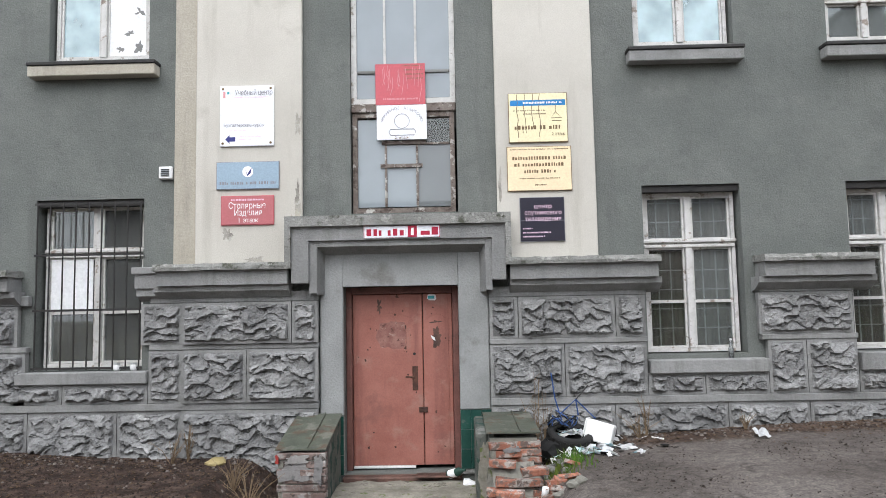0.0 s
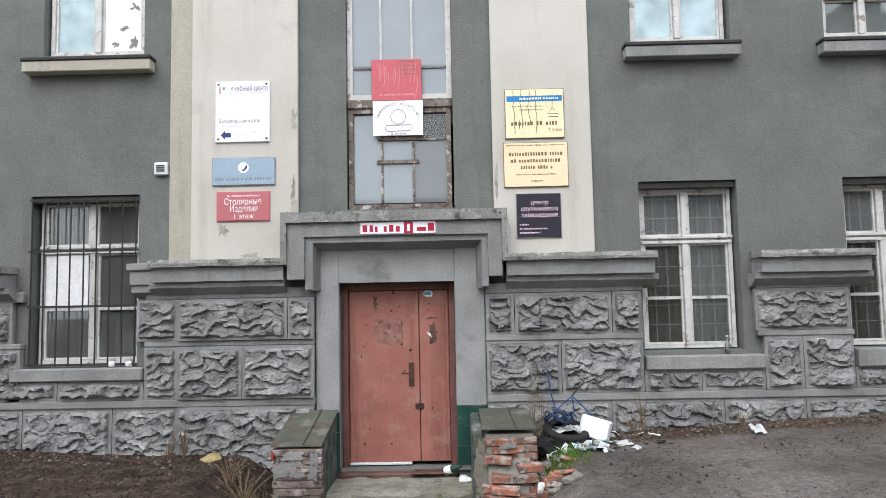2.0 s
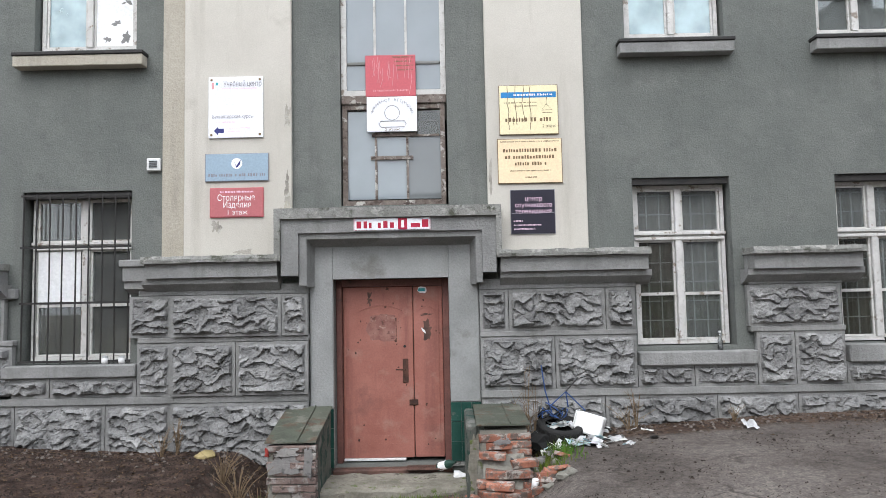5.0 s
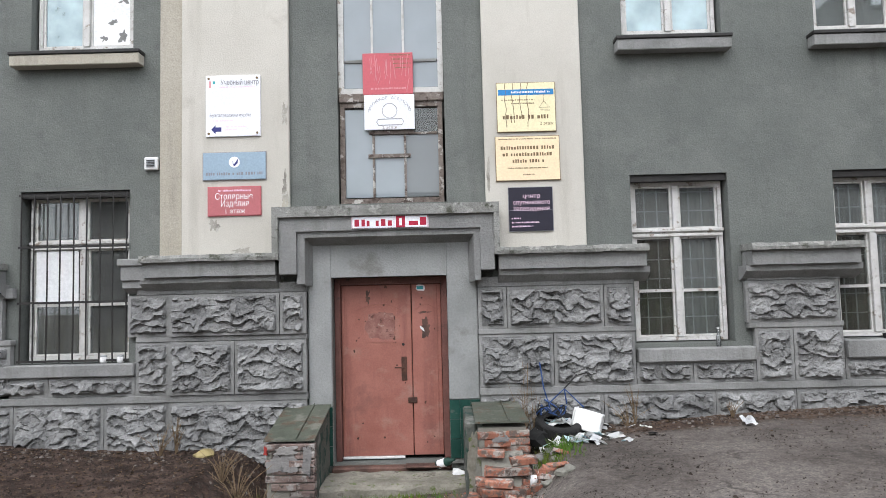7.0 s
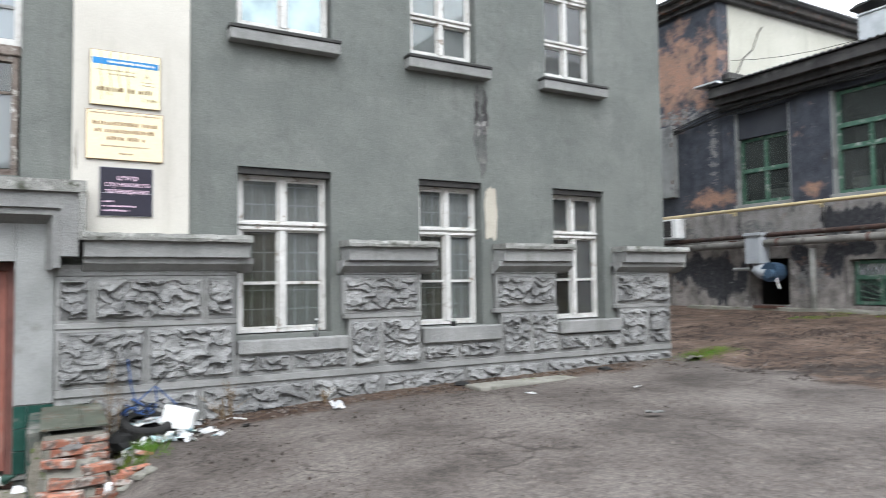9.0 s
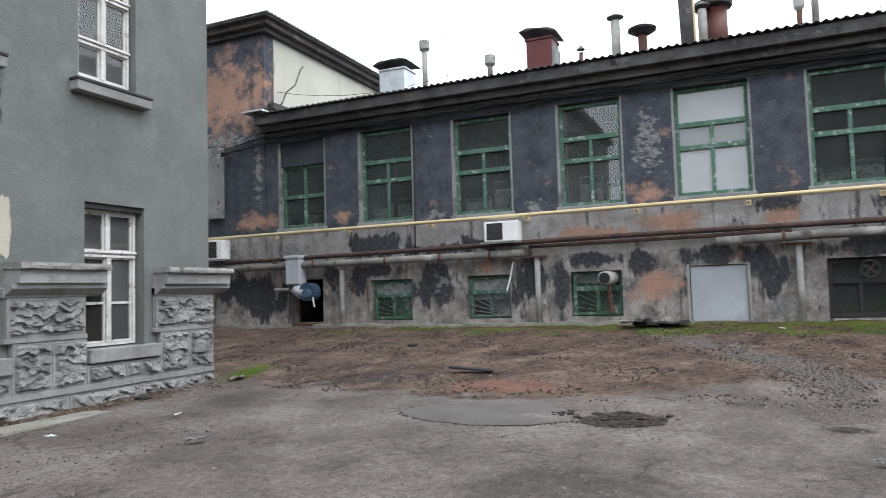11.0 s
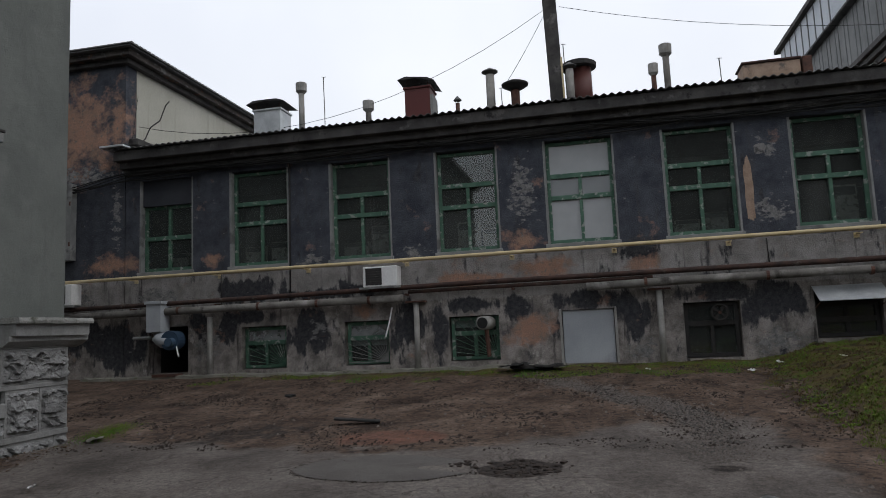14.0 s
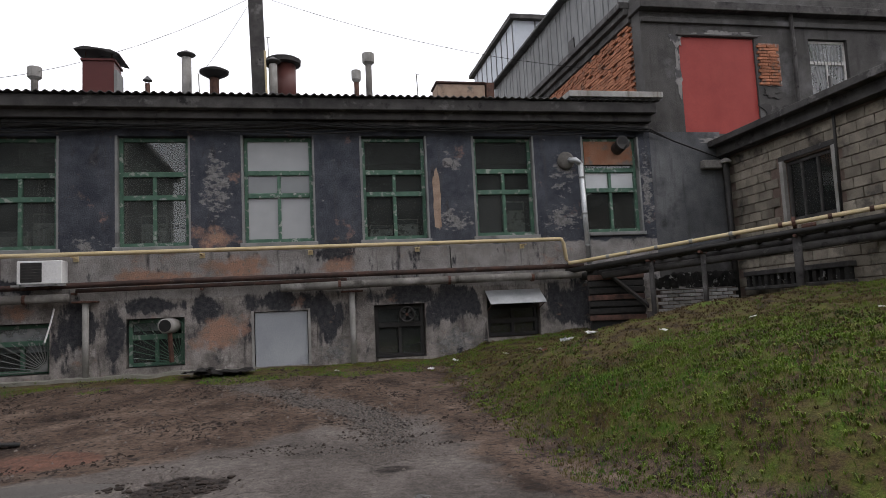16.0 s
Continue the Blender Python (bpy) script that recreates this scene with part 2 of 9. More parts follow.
M["gas"] = material("yellow_gas_pipe_paint", (0.47, 0.37, 0.20), (0.56, 0.46, 0.29), 2.5, 0.5, 0.1, 60, spots=[(0.40, 0.34, 0.24)], spot_at=(0.62, 0.7), spot_scale=4)
M["lagging"] = material("grimy_pipe_lagging", (0.10, 0.093, 0.085), (0.20, 0.19, 0.175), 2.0, 0.9, 0.5, 50, spots=[(0.30, 0.285, 0.27), (0.05, 0.045, 0.04)], spot_at=(0.56, 0.68))
M["white_plastic"] = material("white_plastic", (0.62, 0.62, 0.62), (0.70, 0.70, 0.69), 3, 0.5, 0.05, 30)
M["asbestos_pipe"] = material("grey_cement_pipe", (0.22, 0.215, 0.20), (0.34, 0.33, 0.315), 3, 0.9, 0.3, 60, streak=(0.14, 0.12, 0.10))
M["curtain"] = material("pale_curtain_cloth", (0.50, 0.51, 0.495), (0.60, 0.61, 0.595), 5, 0.95, 0.1, 60)
M["blue_curtain"] = material("pale_blue_blind", (0.55, 0.70, 0.74), (0.62, 0.76, 0.79), 2, 0.95, 0.05, 40)
M["dim_curtain"] = material("brownish_net_curtain", (0.15, 0.14, 0.125), (0.30, 0.29, 0.27), 5, 0.95, 0.1, 60, streak=(0.24, 0.23, 0.215))
M["paper"] = material("white_paper", (0.75, 0.76, 0.77), (0.8, 0.8, 0.8), 2, 0.8, 0.02, 30)
M["glass"] = glass("window_glass", veil=0.10)
# brightness of lit curtains and blinds, some reflection too, put into the glass colour
M["net_glass"] = glass("lightened_net_glass", veil=0.24, veil_color=(0.30, 0.31, 0.305))
M["blind_glass"] = glass("glass_over_blue_blind", veil=0.5, veil_color=(0.62, 0.79, 0.84))
M["stair_glass"] = glass("grey_stair_glass", veil=0.62, veil_color=(0.36, 0.40, 0.43))
M["dusty_glass"] = glass("dusty_window_glass", veil=0.42, veil_color=(0.42, 0.43, 0.43))
# diffuse colour of these two panes is a painted bright or grey reflection
M["bright_glass"] = glass("bright_reflection_glass", veil=0.8, veil_color=(0.6, 0.62, 0.63))
M["grey_reflection"] = glass("grey_reflection_glass", veil=0.62, veil_color=(0.22, 0.235, 0.24))
M["old_glass"] = glass("old_dark_glass", veil=0.06, veil_color=(0.3, 0.32, 0.3))
M["rubber"] = material("tyre_rubber", (0.012, 0.012, 0.012), (0.022, 0.021, 0.02), 6, 0.8, 0.3, 60)
M["blue_cable"] = material("blue_plastic_cable", (0.02, 0.055, 0.16), (0.03, 0.07, 0.2), 6, 0.5, 0.05, 30)
M["foam"] = material("white_foam_box", (0.74, 0.74, 0.72), (0.8, 0.8, 0.78), 6, 0.8, 0.15, 80)
M["concrete"] = material("rough_concrete", (0.17, 0.165, 0.14), (0.25, 0.24, 0.21), 4, 0.95, 0.7, 45, spots=[(0.10, 0.095, 0.08), (0.11, 0.13, 0.05)], spot_at=(0.6, 0.68), spot_scale=4)
M["charred"] = material("charred_flaking_concrete", (0.012, 0.012, 0.012), (0.04, 0.038, 0.036), 5, 0.9, 0.6, 50, spots=[(0.26, 0.26, 0.25)], spot_at=(0.60, 0.63), spot_scale=7)
M["dry_stem"] = material("dry_plant_stem", (0.13, 0.09, 0.055), (0.20, 0.145, 0.09), 9, 0.9, 0.1, 60)
M["mossy_step"] = material("mossy_dirty_concrete", (0.15, 0.14, 0.112), (0.30, 0.28, 0.235), 5, 0.95, 0.8, 45, spots=[(0.085, 0.075, 0.058), (0.095, 0.12, 0.035)], spot_at=(0.57, 0.65), spot_scale=5)
M["wood_plank"] = material("wet_worn_plank", (0.055, 0.034, 0.028), (0.16, 0.085, 0.066), 5, 0.6, 0.4, 60)
M["yellow_bag"] = material("yellow_plastic_scrap", (0.26, 0.21, 0.09), (0.34, 0.28, 0.14), 6, 0.6, 0.1, 60)


# ---- mesh helpers ----
def link(name, bm, mat, parent=None, label="", smooth=False):
    me = bpy.data.meshes.new(name)
    bm.normal_update()
    bm.to_mesh(me)
    bm.free()
    if smooth:
        for poly in me.polygons:
            poly.use_smooth = True
    for x in mat if isinstance(mat, (list, tuple)) else [mat]:
        me.materials.append(x)
    ob = new(name, me)
    if parent:
        ob.parent = parent
    if label:
        ob["label"] = label
    return ob


def part(name, bm, mat, parent, label="", smooth=False):
    return link(name, bm, mat, parent, label, smooth)


def thing(name, label, category, at=(0, 0, 0), kind="", group=""):
    e = new(name)
    e.empty_display_size = 0.1
    e.location = at
    return tagged(e, label, category, group, kind)


def box(x0, x1, y0, y1, z0, z1, bevel=0.0, bm=None):
    bm = bm or bmesh.new()
    v = [bm.verts.new((x, y, z)) for x in (x0, x1) for y in (y0, y1) for z in (z0, z1)]
    fs = [bm.faces.new([v[k] for k in q]) for q in ((0, 1, 3, 2), (4, 6, 7, 5), (0, 4, 5, 1), (2, 3, 7, 6), (0, 2, 6, 4), (1, 5, 7, 3))]
    if bevel:
        bmesh.ops.bevel(bm, geom=list({e for f in fs for e in f.edges}), offset=bevel, segments=1, affect="EDGES")
    return bm


def extrude_profile(pts, axis, a, b, bm=None):
    """A prism of the closed outline pts; axis 'x': pts are (y, z); axis 'y': pts are (x, z)."""
    bm = bm or bmesh.new()
    put = (lambda u, v, w: (w, u, v)) if axis == "x" else ((lambda u, v, w: (u, w, v)) if axis == "y" else (lambda u, v, w: (u, v, w)))
    lo, hi = [bm.verts.new(put(u, v, a)) for u, v in pts], [bm.verts.new(put(u, v, b)) for u, v in pts]
    n = len(pts)
    bm.faces.new(lo)
    bm.faces.new(hi[::-1])
    for i in range(n):
        bm.faces.new((lo[i], hi[i], hi[(i + 1) % n], lo[(i + 1) % n]))
    bmesh.ops.recalc_face_normals(bm, faces=bm.faces)
    return bm


def tube(points, r, seg=10, bm=None, taper=None):
    """A round pipe along points."""
    bm = bm or bmesh.new()
    pts = [Vector(p) for p in points]
    rings, up = [], Vector((0, 0, 1))
    for i, p in enumerate(pts):
        d = (pts[min(i + 1, len(pts) - 1)] - pts[max(i - 1, 0)]).normalized()
        a = d.cross(up if abs(d.z) < 0.95 else Vector((1, 0, 0))).normalized()
        b = a.cross(d)
        rr = r if taper is None else r + (taper - r) * i / max(1, len(pts) - 1)
        rings.append([bm.verts.new(p + rr * (math.cos(2 * math.pi * k / seg) * a + math.sin(2 * math.pi * k / seg) * b)) for k in range(seg)])
    for q, w in zip(rings, rings[1:]):
        for k in range(seg):
            bm.faces.new((q[k], q[(k + 1) % seg], w[(k + 1) % seg], w[k]))
    bm.faces.new(rings[0][::-1])
    bm.faces.new(rings[-1])
    bmesh.ops.recalc_face_normals(bm, faces=bm.faces)
    return bm


def lathe(profile, at=(0, 0, 0), seg=16, bm=None):
    """A turned shape round z; profile: (radius, height) pairs."""
    bm = bm or bmesh.new()
    rings = [[bm.verts.new((at[0] + max(r, 1e-3) * math.cos(2 * math.pi * k / seg), at[1] + max(r, 1e-3) * math.sin(2 * math.pi * k / seg), at[2] + h)) for k in range(seg)] for r, h in profile]
    for q, w in zip(rings, rings[1:]):
        for k in range(seg):
            bm.faces.new((q[k], q[(k + 1) % seg], w[(k + 1) % seg], w[k]))
    bm.faces.new(rings[0][::-1])
    bm.faces.new(rings[-1])
    bmesh.ops.recalc_face_normals(bm, faces=bm.faces)
    return bm


def pierced_wall(u_axis, u0, u1, z0, z1, front, thick, holes, zcuts=(), mats=None, ucuts=()):
    """A wall with real openings. u_axis 'x': front face at y = front, 'y': front face at x = front; thick goes away from the viewer."""
    us = sorted({u0, u1, *(h[0] for h in holes), *(h[1] for h in holes), *ucuts})
    zs = sorted({z0, z1, *(h[2] for h in holes), *(h[3] for h in holes), *zcuts})
    us, zs = [u for u in us if u0 <= u <= u1], [z for z in zs if z0 <= z <= z1]
    bm, vs = bmesh.new(), {}

    def vert(u, z):
        if (u, z) not in vs:
            vs[u, z] = bm.verts.new((u, front, z) if u_axis == "x" else (front, u, z))
        return vs[u, z]

    for a, b in zip(us, us[1:]):
        for c, d in zip(zs, zs[1:]):
            um, zm = (a + b) / 2, (c + d) / 2
            if any(h[0] < um < h[1] and h[2] < zm < h[3] for h in holes):
                continue
            q = [vert(a, c), vert(b, c), vert(b, d), vert(a, d)]
            f = bm.faces.new(q)
            if mats:
                f.material_index = mats(um, zm)
    kept = list(bm.faces)
    out = bmesh.ops.extrude_face_region(bm, geom=kept, use_keep_orig=True)
    move = Vector((0, thick, 0)) if u_axis == "x" else Vector((thick, 0, 0))
    bmesh.ops.translate(bm, vec=move, verts=[v for v in out["geom"] if isinstance(v, bmesh.types.BMVert)])
    bmesh.ops.recalc_face_normals(bm, faces=bm.faces)
    return bm


def grid_sheet(nu, nv, at):
    bm = bmesh.new()
    vs = [[bm.verts.new(at(i / nu, j / nv)) for j in range(nv + 1)] for i in range(nu + 1)]
    for i in range(nu):
        for j in range(nv):
            bm.faces.new((vs[i][j], vs[i + 1][j], vs[i + 1][j + 1], vs[i][j + 1]))
    return bm


def ragged(u0, u1, v0, v1, seed, n=56, bite=0.28):
    """A closed irregular outline inside a rectangle."""
    cu, cv, ru, rv = (u0 + u1) / 2, (v0 + v1) / 2, (u1 - u0) / 2, (v1 - v0) / 2
    pts = []
    for k in range(n):
        a = 2 * math.pi * k / n
        c, s = math.cos(a), math.sin(a)
        sq = 1 / max(abs(c), abs(s)) ** 0.55
        r = sq * (1 - bite + bite * 1.6 * noise.noise((c * 1.7 + seed, s * 1.7, seed * 1.3)) + bite * 0.8 * noise.noise((c * 6 + seed, s * 6, seed)))
        pts.append((cu + ru * r * c, cv + rv * r * s))
    return pts


def bar_rect(x0, x1, z0, z1, y, d, w, bm=None):
    """A rectangular frame of members w wide and d deep, front at y."""
    bm = box(x0, x0 + w, y, y + d, z0, z1, bm=bm)
    box(x1 - w, x1, y, y + d, z0, z1, bm=bm)
    box(x0 + w, x1 - w, y + 0.002, y + d, z0, z0 + w, bm=bm)
    return box(x0 + w, x1 - w, y + 0.002, y + d, z1 - w, z1, bm=bm)


# ---- ground ----
def smooth(a, b, x):
    t = min(1.0, max(0.0, (x - a) / (b - a)))
    return t * t * (3 - 2 * t)


def base_z(x):
    return float(np.interp(x, [-60, -5, -3, -1.5, 0.6, 1.8, 3.6, 5, 9, 15, 40], [0.5, 0.5, 0.40, 0.40, 0.50, 0.56, 0.66, 0.71, 0.78, 1.28, 1.6]))


def mound_reach(x, y):
    """How far a spot lies inside the grass bank."""
    edge = float(np.interp(x, [-40, 2.5, 5, 6.5, 10, 13, 15, 40], [-3.6, -3.4, -2.3, -1.8, -1.7, -1.9, -2.2, -2.6]))
    return edge - y


def ground_z(x, y):
    s = mound_reach(x, y)
    z = base_z(x)
    z -= 0.43 * smooth(4.4, 6.9, y) * (1 - smooth(8.9, 9.3, y)) * smooth(-2.2, -1.35, x) * (1 - smooth(0.7, 1.3, x))
    if s > 0:
        z += (0.60 + 0.44 * min(2.2, max(0.0, 12.6 - x))) * (1 - math.exp(-s / 2.6)) * smooth(0, 1.2, s) * smooth(0, 3.0, x - 1.5)
    z += 0.018 * noise.noise((x * 0.7, y * 0.7, 0)) + 0.008 * noise.noise((x * 3.1, y * 3.1, 4)) + ((0.06 * noise.noise((x * 1.6, y * 1.6, 9)) + 0.045 * noise.noise((x * 3.3, y * 3.3, 19))) * smooth(0.4, 1.0, s) if s > 0.4 else 0)
    if x > 7 and s < 1:
        z += 0.030 * noise.noise((x * 1.1 + y * 0.5, y * 1.7, 6)) * smooth(7.5, 10, x) + 0.016 * noise.noise((x * 2.6, y * 2.6, 7)) * smooth(8, 9, x)
    hole = math.hypot((x - 7.5) / 0.62, (y - 1.47) / 0.66)
    return z - 0.06 * (1 - smooth(0.5, 1.0, hole))


def build_ground():
    xs = np.concatenate([np.linspace(-90, -12, 14), np.linspace(-10, 18, 225), np.linspace(20, 110, 16)])
    ys = np.concatenate([np.linspace(-90, -18, 12), np.linspace(-16, 14, 241), np.linspace(16, 110, 14)])
    verts = [(x, y, ground_z(x, y)) for x in xs for y in ys]
    ny = len(ys)
    faces = [(i * ny + j, (i + 1) * ny + j, (i + 1) * ny + j + 1, i * ny + j + 1) for i in range(len(xs) - 1) for j in range(ny - 1)]
    me = bpy.data.meshes.new("ground")
    me.from_pydata(verts, [], faces)
    zone = me.attributes.new("zone", "FLOAT_COLOR", "POINT")
    mark = me.attributes.new("mark", "FLOAT_COLOR", "POINT")
    for k, (x, y, z) in enumerate(verts):
        w = 0.35 * noise.noise((x * 1.3, y * 1.3, 2)) + 0.2 * noise.noise((x * 4, y * 4, 3))
        grass = smooth(0.15, 0.9, mound_reach(x, y) + w)
        grass = max(grass, 0.75 * smooth(13.1, 14.3, x + 1.6 * w - 0.06 * max(0.0, y)) * smooth(-9, 9.5, 9.5 - y))
        grass = max(grass, 0.6 * (1 - smooth(0.2, 0.7, math.hypot(x - 9.5, (y - 7.7) * 1.3) + w)))
        rim = float(np.interp(y, [-3, -1, 0.5, 1.9, 2.4, 4.4, 5.8, 7.1, 8], [9.6, 9.2, 8.7, 8.4, 8.15, 8.35, 8.6, 8.85, 9.0]))
        dirt = max(smooth(-0.35, 0.45 + 1.2 * smooth(2.4, 0.5, y), x - rim + 1.3 * w), 0.9 * (1 - smooth(-1.8, 0.2, x + w)) * smooth(5.0, 7.5, y + w))
        dirt = max(dirt, 0.9 * smooth(6.9, 7.6, y + 0.7 * w) * (1 - smooth(7.0, 9.0, x)))
        dirt = max(dirt, 0.8 * smooth(-1.0, -0.2, mound_reach(x, y) + 0.5 * w))
        red = 1 - smooth(0.3, 1.0, math.hypot((x - 9.05) / 0.75, (y - 3.25) / 1.05) + 1.2 * w)
        zone.data[k].color = (grass, dirt, red, 1)
        hole = 1 - smooth(0.6, 1.0, math.hypot((x - 7.5) / 0.5, (y - 1.47) / 0.55) + 0.5 * w)
        hole = max(hole, 0.7 - 0.7 * smooth(0.4, 1.0, math.hypot((x - 7.27) / 0.3, (y + 0.5) / 0.42) + w), 0.6 - 0.6 * smooth(0.2, 1.0, math.hypot((x - 9.3) / 0.9, (y - 5.2) / 1.6) + 1.5 * w))
        strip = 1 - smooth(0.12, 0.5, abs(y - float(np.interp(x, [7.5, 8.1, 9.7, 10.8, 12.8, 14], [-0.6, -0.45, -0.55, -0.15, 1.25, 2.2]))) + 0.8 * w)
        damp = max((1 - smooth(-2.0, -0.6, x + w)) * smooth(4.6, 6.2, y + w), 0.45 * smooth(6.4, 7.4, y + w) * (1 - smooth(3.5, 6.0, x)))
        mark.data[k].color = (hole, strip * smooth(7.2, 8.4, x) * (1 - smooth(12.6, 13.6, x)), damp, 1)
    for poly in me.polygons:
        poly.use_smooth = True
    m = bpy.data.materials.new("yard_ground")
    m.use_nodes = True
    n, l = m.node_tree.nodes, m.node_tree.links
    p = n["Principled BSDF"]
    p.inputs["Specular IOR Level"].default_value = 0.14
    g = n.new("ShaderNodeNewGeometry")
    at = n.new("ShaderNodeAttribute")
    at.attribute_name = "zone"
    sep = n.new("ShaderNodeSeparateColor")
    l.new(at.outputs["Color"], sep.inputs[0])

    def tex(s, detail=6):
        t = n.new("ShaderNodeTexNoise")
        t.inputs["Scale"].default_value, t.inputs["Detail"].default_value, t.inputs["Roughness"].default_value = s, detail, 0.65
        l.new(g.outputs["Position"], t.inputs["Vector"])
        return t.outputs["Fac"]

    def ramp2(src, stops):
        r = n.new("ShaderNodeValToRGB")
        while len(r.color_ramp.elements) < len(stops):
            r.color_ramp.elements.new(0.5)
        for e, (pos, c) in zip(r.color_ramp.elements, stops):
            e.position, e.color = pos, (*c, 1)
        l.new(src, r.inputs[0])
        return r.outputs[0]

    def mix(fac, a, b):
        x = n.new("ShaderNodeMix")
        x.data_type = "RGBA"
        l.new(fac, x.inputs[0])
        l.new(a, x.inputs[6])
        l.new(b, x.inputs[7])
        return x.outputs[2]

    def rough_mask(src, noise_out, lo=0.3, hi=0.7):
        a = n.new("ShaderNodeMath")
        a.operation = "ADD"
        b = n.new("ShaderNodeMath")
        b.operation = "MULTIPLY_ADD"
        b.inputs[1].default_value, b.inputs[2].default_value = 0.9, -0.45
        l.new(noise_out, b.inputs[0])
        l.new(src, a.inputs[0])
        l.new(b.outputs[0], a.inputs[1])
        r = n.new("ShaderNodeMapRange")
        r.inputs[1].default_value, r.inputs[2].default_value = lo, hi
        l.new(a.outputs[0], r.inputs[0])
        return r.outputs[0]

    at2 = n.new("ShaderNodeAttribute")
    at2.attribute_name = "mark"
    sep2 = n.new("ShaderNodeSeparateColor")
    l.new(at2.outputs["Color"], sep2.inputs[0])
    broad, mid, fine = tex(0.9, 9), tex(3.2, 10), tex(60, 4)
    asphalt = ramp2(broad, [(0.34, (0.050, 0.043, 0.038)), (0.48, (0.095, 0.082, 0.074)), (0.62, (0.132, 0.117, 0.106))])
    dirt = ramp2(tex(1.7, 12), [(0.34, (0.024, 0.016, 0.012)), (0.45, (0.064, 0.043, 0.032)), (0.56, (0.092, 0.064, 0.048)), (0.68, (0.145, 0.107, 0.083))])
    grass = ramp2(tex(3.0, 10), [(0.38, (0.020, 0.014, 0.007)), (0.47, (0.062, 0.043, 0.020)), (0.55, (0.064, 0.062, 0.015)), (0.64, (0.050, 0.082, 0.010))])
    redc = ramp2(mid, [(0.35, (0.085, 0.047, 0.035)), (0.7, (0.15, 0.075, 0.053))])
    muck = ramp2(tex(14, 8), [(0.38, (0.010, 0.008, 0.007)), (0.65, (0.050, 0.041, 0.036))])
    chips = ramp2(tex(24, 5), [(0.35, (0.018, 0.016, 0.015)), (0.5, (0.050, 0.044, 0.040)), (0.68, (0.12, 0.11, 0.10))])
    bits = n.new("ShaderNodeMapRange")
    bits.inputs[1].default_value, bits.inputs[2].default_value = 0.56, 0.60
    l.new(tex(11, 3), bits.inputs[0])
    dirt = mix(bits.outputs[0], dirt, ramp2(mid, [(0.4, (0.012, 0.009, 0.008)), (0.7, (0.040, 0.030, 0.024))]))
    pale_bits = n.new("ShaderNodeMapRange")
    pale_bits.inputs[1].default_value, pale_bits.inputs[2].default_value = 0.66, 0.69
    l.new(tex(19, 3), pale_bits.inputs[0])
    dirt = mix(pale_bits.outputs[0], dirt, ramp2(mid, [(0.4, (0.10, 0.082, 0.068)), (0.7, (0.17, 0.15, 0.13))]))
    col = mix(rough_mask(sep.outputs[1], tex(2.6, 10)), asphalt, dirt)
    col = mix(rough_mask(sep2.outputs[1], tex(5, 8), 0.45, 0.75), col, chips)
    col = mix(rough_mask(sep.outputs[2], tex(3.1), 0.45, 0.8), col, redc)
    col = mix(rough_mask(sep2.outputs[0], tex(6, 9), 0.45, 0.65), col, muck)
    col = mix(rough_mask(sep.outputs[0], tex(2.6, 10)), col, grass)
    # damp black soil and old cracks
    soil = ramp2(tex(4.5, 10), [(0.36, (0.016, 0.010, 0.008)), (0.5, (0.042, 0.027, 0.021)), (0.64, (0.075, 0.052, 0.042))])
    col = mix(rough_mask(sep2.outputs[2], tex(3.4, 9), 0.35, 0.7), col, soil)
    warp = n.new("ShaderNodeVectorMath")
    warp.operation = "MULTIPLY_ADD"
    wv = n.new("ShaderNodeTexNoise")
    wv.inputs["Scale"].default_value, wv.inputs["Detail"].default_value = 2.2, 6
    l.new(g.outputs["Position"], wv.inputs["Vector"])
    l.new(wv.outputs["Color"], warp.inputs[0])
    warp.inputs[1].default_value = (0.55, 0.55, 0.0)
    l.new(g.outputs["Position"], warp.inputs[2])
    flatv = n.new("ShaderNodeVectorMath")
    flatv.operation = "MULTIPLY"
    flatv.inputs[1].default_value = (1, 1, 0)
    l.new(warp.outputs[0], flatv.inputs[0])
    vor = n.new("ShaderNodeTexVoronoi")
    vor.feature = "DISTANCE_TO_EDGE"
    vor.inputs["Scale"].default_value = 1.7
    l.new(flatv.outputs[0], vor.inputs["Vector"])
    thin = n.new("ShaderNodeMapRange")
    thin.inputs[1].default_value, thin.inputs[2].default_value, thin.inputs[3].default_value, thin.inputs[4].default_value = 0.012, 0.030, 1.0, 0.0
    l.new(vor.outputs["Distance"], thin.inputs[0])
    some = n.new("ShaderNodeMapRange")
    some.inputs[1].default_value, some.inputs[2].default_value = 0.50, 0.60
    l.new(tex(1.1, 4), some.inputs[0])
    crk_ = n.new("ShaderNodeMath")
    crk_.operation = "MULTIPLY"
    l.new(thin.outputs[0], crk_.inputs[0])
    l.new(some.outputs[0], crk_.inputs[1])
    keep = n.new("ShaderNodeMath")
    keep.operation = "MULTIPLY"
    ng = n.new("ShaderNodeMapRange")
    ng.inputs[1].default_value, ng.inputs[2].default_value, ng.inputs[3].default_value, ng.inputs[4].default_value = 0.0, 0.4, 0.6, 0.0
    l.new(sep.outputs[0], ng.inputs[0])
    l.new(crk_.outputs[0], keep.inputs[0])
    l.new(ng.outputs[0], keep.inputs[1])
    col = mix(keep.outputs[0], col, muck)
    blot = n.new("ShaderNodeMapRange")
    blot.inputs[1].default_value, blot.inputs[2].default_value, blot.inputs[4].default_value = 0.58, 0.68, 0.55
    l.new(tex(6.5, 7), blot.inputs[0])
